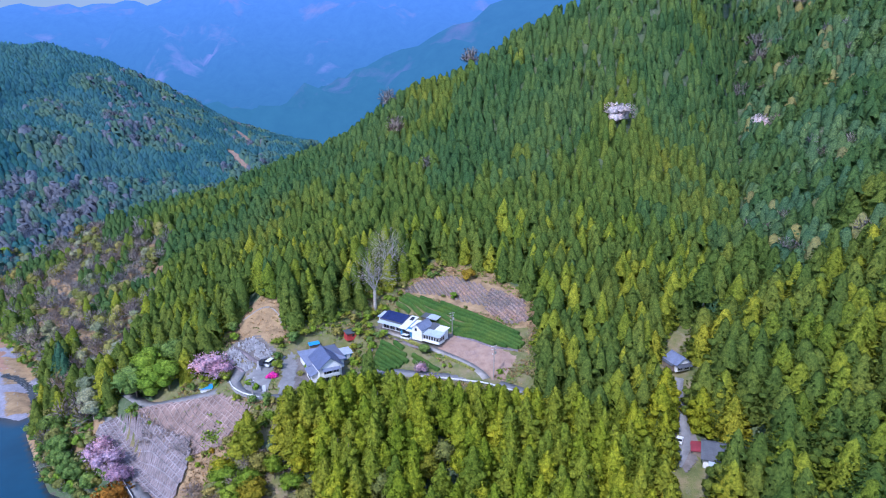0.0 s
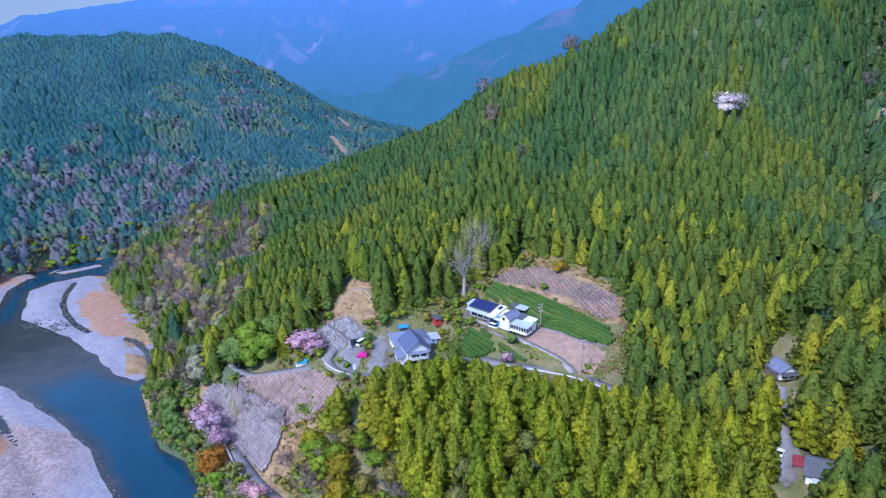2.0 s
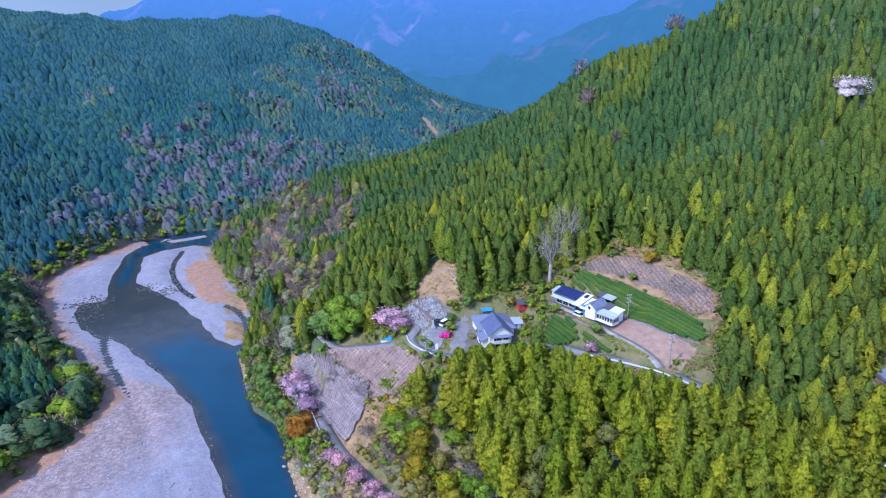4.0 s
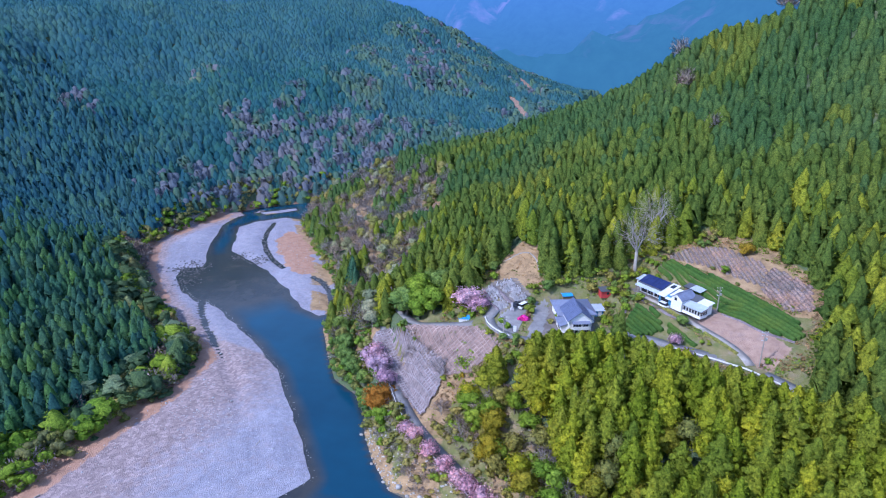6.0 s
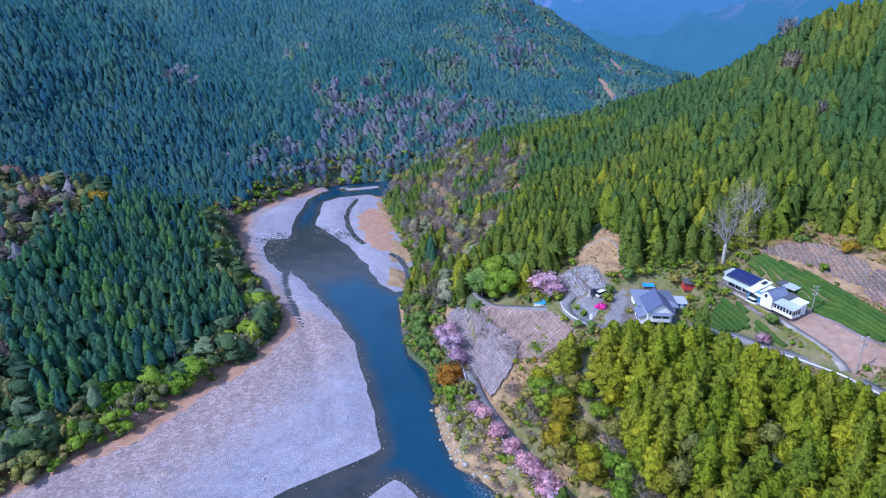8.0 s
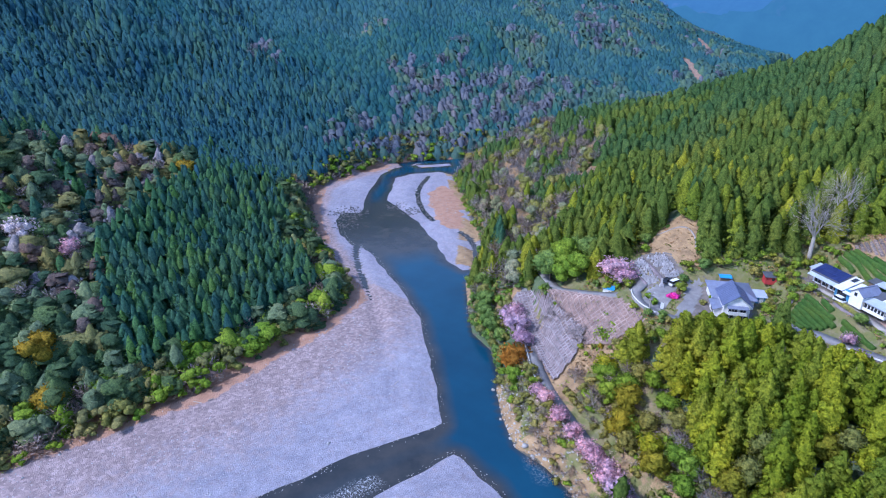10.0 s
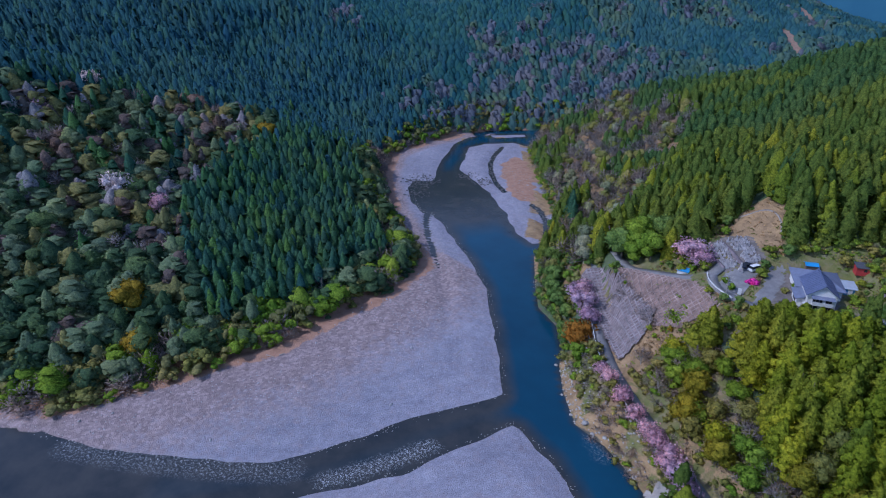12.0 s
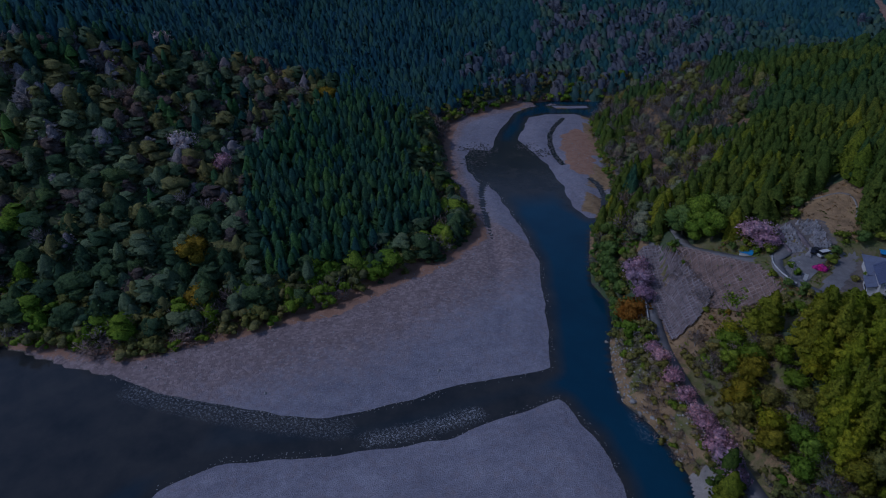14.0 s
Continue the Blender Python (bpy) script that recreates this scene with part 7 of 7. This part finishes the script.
for k, (x, y, s) in enumerate(((-92.8, 137.4, 0.8), (-82.6, 126.9, 0.6), (-70, 120.5, 1.2), (-66.5, 119, 0.8), (-75.4, 121.6, 0.7), (-63, 119.6, 0.9))):
    v, f = STONES[k % 5]
    me = sheet_mesh("boulder", v * s, f, BOULDER)
    b = new("boulder", me)
    b.location = (x, y, max(zat(x, y), -0.1) + 0.2 * s)
    tagged(b, "pale boulder at the water's edge", "boulder", "river boulders")
for x, y, turn, l in ((-160, 72, 20, 3.2), (-157, 75, 70, 2.0), (-118, 118, 100, 2.4)):
    v, f = stick((0, 0, 0), (l, 0, 0.2), 0.16, 0.08, 6)
    dw = new("driftwood", sheet_mesh("driftwood", v, f, PALE_BARK))
    dw.matrix_world = pose(x, y, zat(x, y) + 0.12, 0, 0, turn)
    tagged(dw, "bleached driftwood trunk on the gravel", "driftwood")

# ---------- rough grass and dry tufts on the open ground ----------
gx_, gy_ = scatter((-112, 34, 138, 242), 1.05, 81, 0.5)
ok = (inside(SHELF, gx_, gy_) | inside(WALL_AREA, gx_, gy_) | inside(BANK_STRIP, gx_, gy_)) & (np.min([away(p, gx_, gy_) - h for h, p, z in EASED.values()], axis=0) > 0.1)
for poly in KEEP_OFF[:8]:
    ok &= ~inside(poly, gx_, gy_)
ok &= (away(RIGHT_BANK, gx_, gy_) > 2) & (ripple(gx_, gy_, 9, 82) > -0.6)
gx_, gy_ = gx_[ok], gy_[ok]
dice = np.random.RandomState(83).uniform(0, 1, len(gx_)) + 0.25 * ripple(gx_, gy_, 15, 84)
dry_side = inside(CUT, gx_, gy_) | inside(WALL_AREA, gx_, gy_)
dice = np.where(inside(BANK_STRIP, gx_, gy_), dice * 0.8 + 0.05, dice)
dice = np.where(dry_side, dice * 0.5 - 0.05, dice)
sparse = inside(WALL_LOW, gx_, gy_) | (inside(WALL_HIGH, gx_, gy_) & (np.arange(len(gx_)) % 3 > 0))
sparse |= inside(CUT, gx_, gy_) & (np.arange(len(gx_)) % 4 > 0)
dice = np.where(sparse, 9, dice)
rt = np.random.RandomState(85)
TUFT = [sprays(rt.normal(0, 0.35, (9, 3)) * (1, 1, 0) + (0, 0, 0.25), np.stack([rt.normal(0, 0.5, 9), rt.normal(0, 0.5, 9), rt.uniform(0.4, 1, 9)], 1), rt.uniform(0.25, 0.5, 9), rt) for _ in range(4)]
STRAW = foliage("straw-coloured grass", (0.2, 0.13, 0.07), (0.3, 0.205, 0.11), (0.4, 0.29, 0.17), 0.1)
for lo, hi, mat, words in ((-1, 0.42, STRAW, "dry straw-brown tufts on open ground"), (0.42, 0.75, OLIVE, "olive rough grass on open ground"), (0.75, 2, FRESH, "fresh green grass on open ground")):
    sel = (dice >= lo) & (dice < hi)
    woods("rough_grass", TUFT, spots_at(gx_[sel], gy_[sel], 86, (0.4, 1.4), (0.6, 1.5)) + (0, 0, 0.25, 0, 0), mat, words, "grass", seed=87)
v, f, *_ = ribbon([(-70.5, 203), (-66, 206), (-61.5, 206.5), (-57.5, 203.5), (-56, 200)], 0.5, 0.1, 1.0, 0.4)
tagged(new("footpath", sheet_mesh("footpath", v, f, CONCRETE)), "pale narrow footpath curving across the cut slope", "path", kind="structure")

# brush across the latticed slope
bw = np.random.RandomState(91)
k_ = bw.uniform(0, 1, 150)
brush_x, brush_y = -93 + 22 * k_ + bw.normal(0, 1.3, 150), 166.5 - 12 * k_ + bw.normal(0, 1.3, 150)
woods("bank_scrub", [bare(s + 95, 60, 1.3, 1.3, 0.0, 0.6) for s in range(3)], spots_at(brush_x, brush_y, 92) + (0, 0, 0.6, 0, 0), TWIG, "low brown brush across the latticed slope", "scrub", seed=93)
green_x, green_y = -66 + bw.normal(0, 1.6, 40), 156.5 + bw.normal(0, 2.2, 40)
woods("bank_scrub", TUFT, spots_at(green_x, green_y, 94, (0.8, 1.8), (1, 2)) + (0, 0, 0.7, 0, 0), FRESH, "green weeds on the latticed slope", "scrub", seed=95)

# pale cobbles where the bars meet the water, added to stand for wave sparkle
ex_, ey_ = scatter((-235, -50, -40, 205), 0.95, 101, 0.5)
near_edge = np.maximum(signed(BAR_LEFT, ex_, ey_), signed(BAR_LOW, ex_, ey_))
ok = (near_edge > -1.8) & (near_edge < 0.9) & (signed(FLOOR, ex_, ey_) > 0.5) & (np.random.RandomState(102).uniform(0, 1, len(ex_)) < np.clip(0.5 + 0.35 * ripple(ex_, ey_, 26, 103), 0.1, 0.8))
ex_, ey_ = ex_[ok], ey_[ok]
size = np.random.RandomState(104).uniform(0.1, 0.24, len(ex_))
woods("edge_cobbles", STONES, np.stack([ex_, ey_, np.maximum(ground_z(ex_, ey_), -0.06) + size * 0.12, size, size], 1), BOULDER, "pale cobbles standing for wave sparkle along the water's edge", "stones", 105)

# dark cobbles on the shoals of the bend
cx_, cy_ = scatter((-275, -160, 180, 300), 1.0, 96, 0.5)
shoal = np.minimum.reduce([np.hypot(cx_ + 252, cy_ - 221) / 12, np.hypot(cx_ + 240, cy_ - 207) / 8, np.hypot(cx_ + 240, cy_ - 246) / 7, np.hypot(cx_ + 228, cy_ - 246) / 7,
                           away([(-258, 290), (-249, 276), (-238, 264), (-225, 253), (-209, 243)], cx_, cy_) / 1.3, away([(-186, 239), (-177, 235), (-166, 226)], cx_, cy_) / 1.2])
ok = (shoal < 1) & (np.random.RandomState(97).uniform(0, 1, len(cx_)) < 0.62 * (1 - shoal) + 0.12) & (signed(FLOOR, cx_, cy_) > 1)
size = np.random.RandomState(98).uniform(0.3, 0.8, ok.sum())
woods("shoal_cobbles", STONES, np.stack([cx_[ok], cy_[ok], np.maximum(ground_z(cx_[ok], cy_[ok]), -0.12) + size * 0.12, size, size], 1), plain("dark wet cobbles", (0.085, 0.085, 0.085), 0.7, vary=0.5, scale=2), "dark wet cobbles on the river shoals", "stones", 99)
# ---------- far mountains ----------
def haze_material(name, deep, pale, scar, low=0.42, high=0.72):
    """Distant slopes in blue haze put into a glowing colour, with paler clearings."""
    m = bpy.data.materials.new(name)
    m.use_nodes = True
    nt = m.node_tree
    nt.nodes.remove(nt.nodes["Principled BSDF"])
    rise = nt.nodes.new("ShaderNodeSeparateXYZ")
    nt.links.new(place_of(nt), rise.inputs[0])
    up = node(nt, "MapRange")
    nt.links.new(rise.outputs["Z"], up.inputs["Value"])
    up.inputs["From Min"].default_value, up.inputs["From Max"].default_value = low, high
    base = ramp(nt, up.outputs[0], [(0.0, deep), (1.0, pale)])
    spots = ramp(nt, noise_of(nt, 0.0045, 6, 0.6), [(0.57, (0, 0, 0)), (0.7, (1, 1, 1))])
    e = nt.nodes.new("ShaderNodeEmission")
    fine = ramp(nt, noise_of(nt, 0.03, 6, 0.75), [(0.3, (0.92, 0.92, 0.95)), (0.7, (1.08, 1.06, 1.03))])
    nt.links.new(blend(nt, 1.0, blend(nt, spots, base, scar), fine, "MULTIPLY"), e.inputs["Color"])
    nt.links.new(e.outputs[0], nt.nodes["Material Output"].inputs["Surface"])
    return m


def mountain(crest, depth, seed, material, label, folds=8.0):
    """A range: its crest line, falling towards the valley in ribs and gullies."""
    c = densify(crest, 40.0)
    n, rows = len(c), 26
    t = np.linspace(0, 1, rows)
    toward = -c[:, :2] / np.linalg.norm(c[:, :2], axis=1)[:, None]
    x = c[:, 0][None] + toward[:, 0][None] * depth * t[:, None]
    y = c[:, 1][None] + toward[:, 1][None] * depth * t[:, None]
    rib = np.abs(ripple(x, y, 420, seed)) * 70 + ripple(x, y, 150, seed + 1) * 22
    z = c[:, 2][None] * (1 - t[:, None]) ** 1.25 + rib * (t * (1 - t) * 4)[:, None] + 12 * ripple(x, y, 90, seed + 2) - 5
    v = np.stack([x, y, z], -1).reshape(-1, 3)
    return tagged(new("backdrop", sheet_mesh("backdrop", v, grid_faces(n, rows), material, smooth=True)), label, "mountain", kind="structure")


# The haze is these emitted colours themselves, changing with height.
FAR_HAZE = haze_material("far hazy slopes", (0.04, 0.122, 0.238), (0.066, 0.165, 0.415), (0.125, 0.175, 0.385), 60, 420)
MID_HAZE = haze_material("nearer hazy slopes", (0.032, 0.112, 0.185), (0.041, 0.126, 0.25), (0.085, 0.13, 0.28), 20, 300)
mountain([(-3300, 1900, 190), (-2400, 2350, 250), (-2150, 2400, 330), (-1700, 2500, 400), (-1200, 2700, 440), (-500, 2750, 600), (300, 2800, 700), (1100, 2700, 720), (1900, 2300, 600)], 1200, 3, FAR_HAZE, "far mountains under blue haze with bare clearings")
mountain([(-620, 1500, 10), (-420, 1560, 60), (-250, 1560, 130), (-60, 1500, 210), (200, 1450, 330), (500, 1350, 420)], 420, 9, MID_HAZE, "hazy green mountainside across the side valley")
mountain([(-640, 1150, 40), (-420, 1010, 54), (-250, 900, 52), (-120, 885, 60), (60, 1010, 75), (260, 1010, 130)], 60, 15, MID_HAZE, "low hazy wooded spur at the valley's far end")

# pale sky over the ridge
PALE_SKY = bpy.data.materials.new("pale sky")
PALE_SKY.use_nodes = True
nt = PALE_SKY.node_tree
nt.nodes.remove(nt.nodes["Principled BSDF"])
glow = nt.nodes.new("ShaderNodeEmission")
nt.links.new(ramp(nt, noise_of(nt, 0.0006, 3), [(0.3, (0.165, 0.23, 0.305)), (0.7, (0.2, 0.27, 0.345))]), glow.inputs["Color"])
nt.links.new(glow.outputs[0], nt.nodes["Material Output"].inputs["Surface"])
arc = np.radians(np.arange(95, 211, 5.0))
sky_v = np.concatenate([np.stack([3900 * np.cos(arc - 0.7), 3900 * np.sin(arc - 0.7), 0 * arc + z], 1) for z in (0, 400, 900, 1500)])
tagged(new("backdrop", sheet_mesh("backdrop", sky_v, grid_faces(len(arc), 4), PALE_SKY, smooth=True)), "pale hazy sky low over the ridge", "sky", kind="structure")
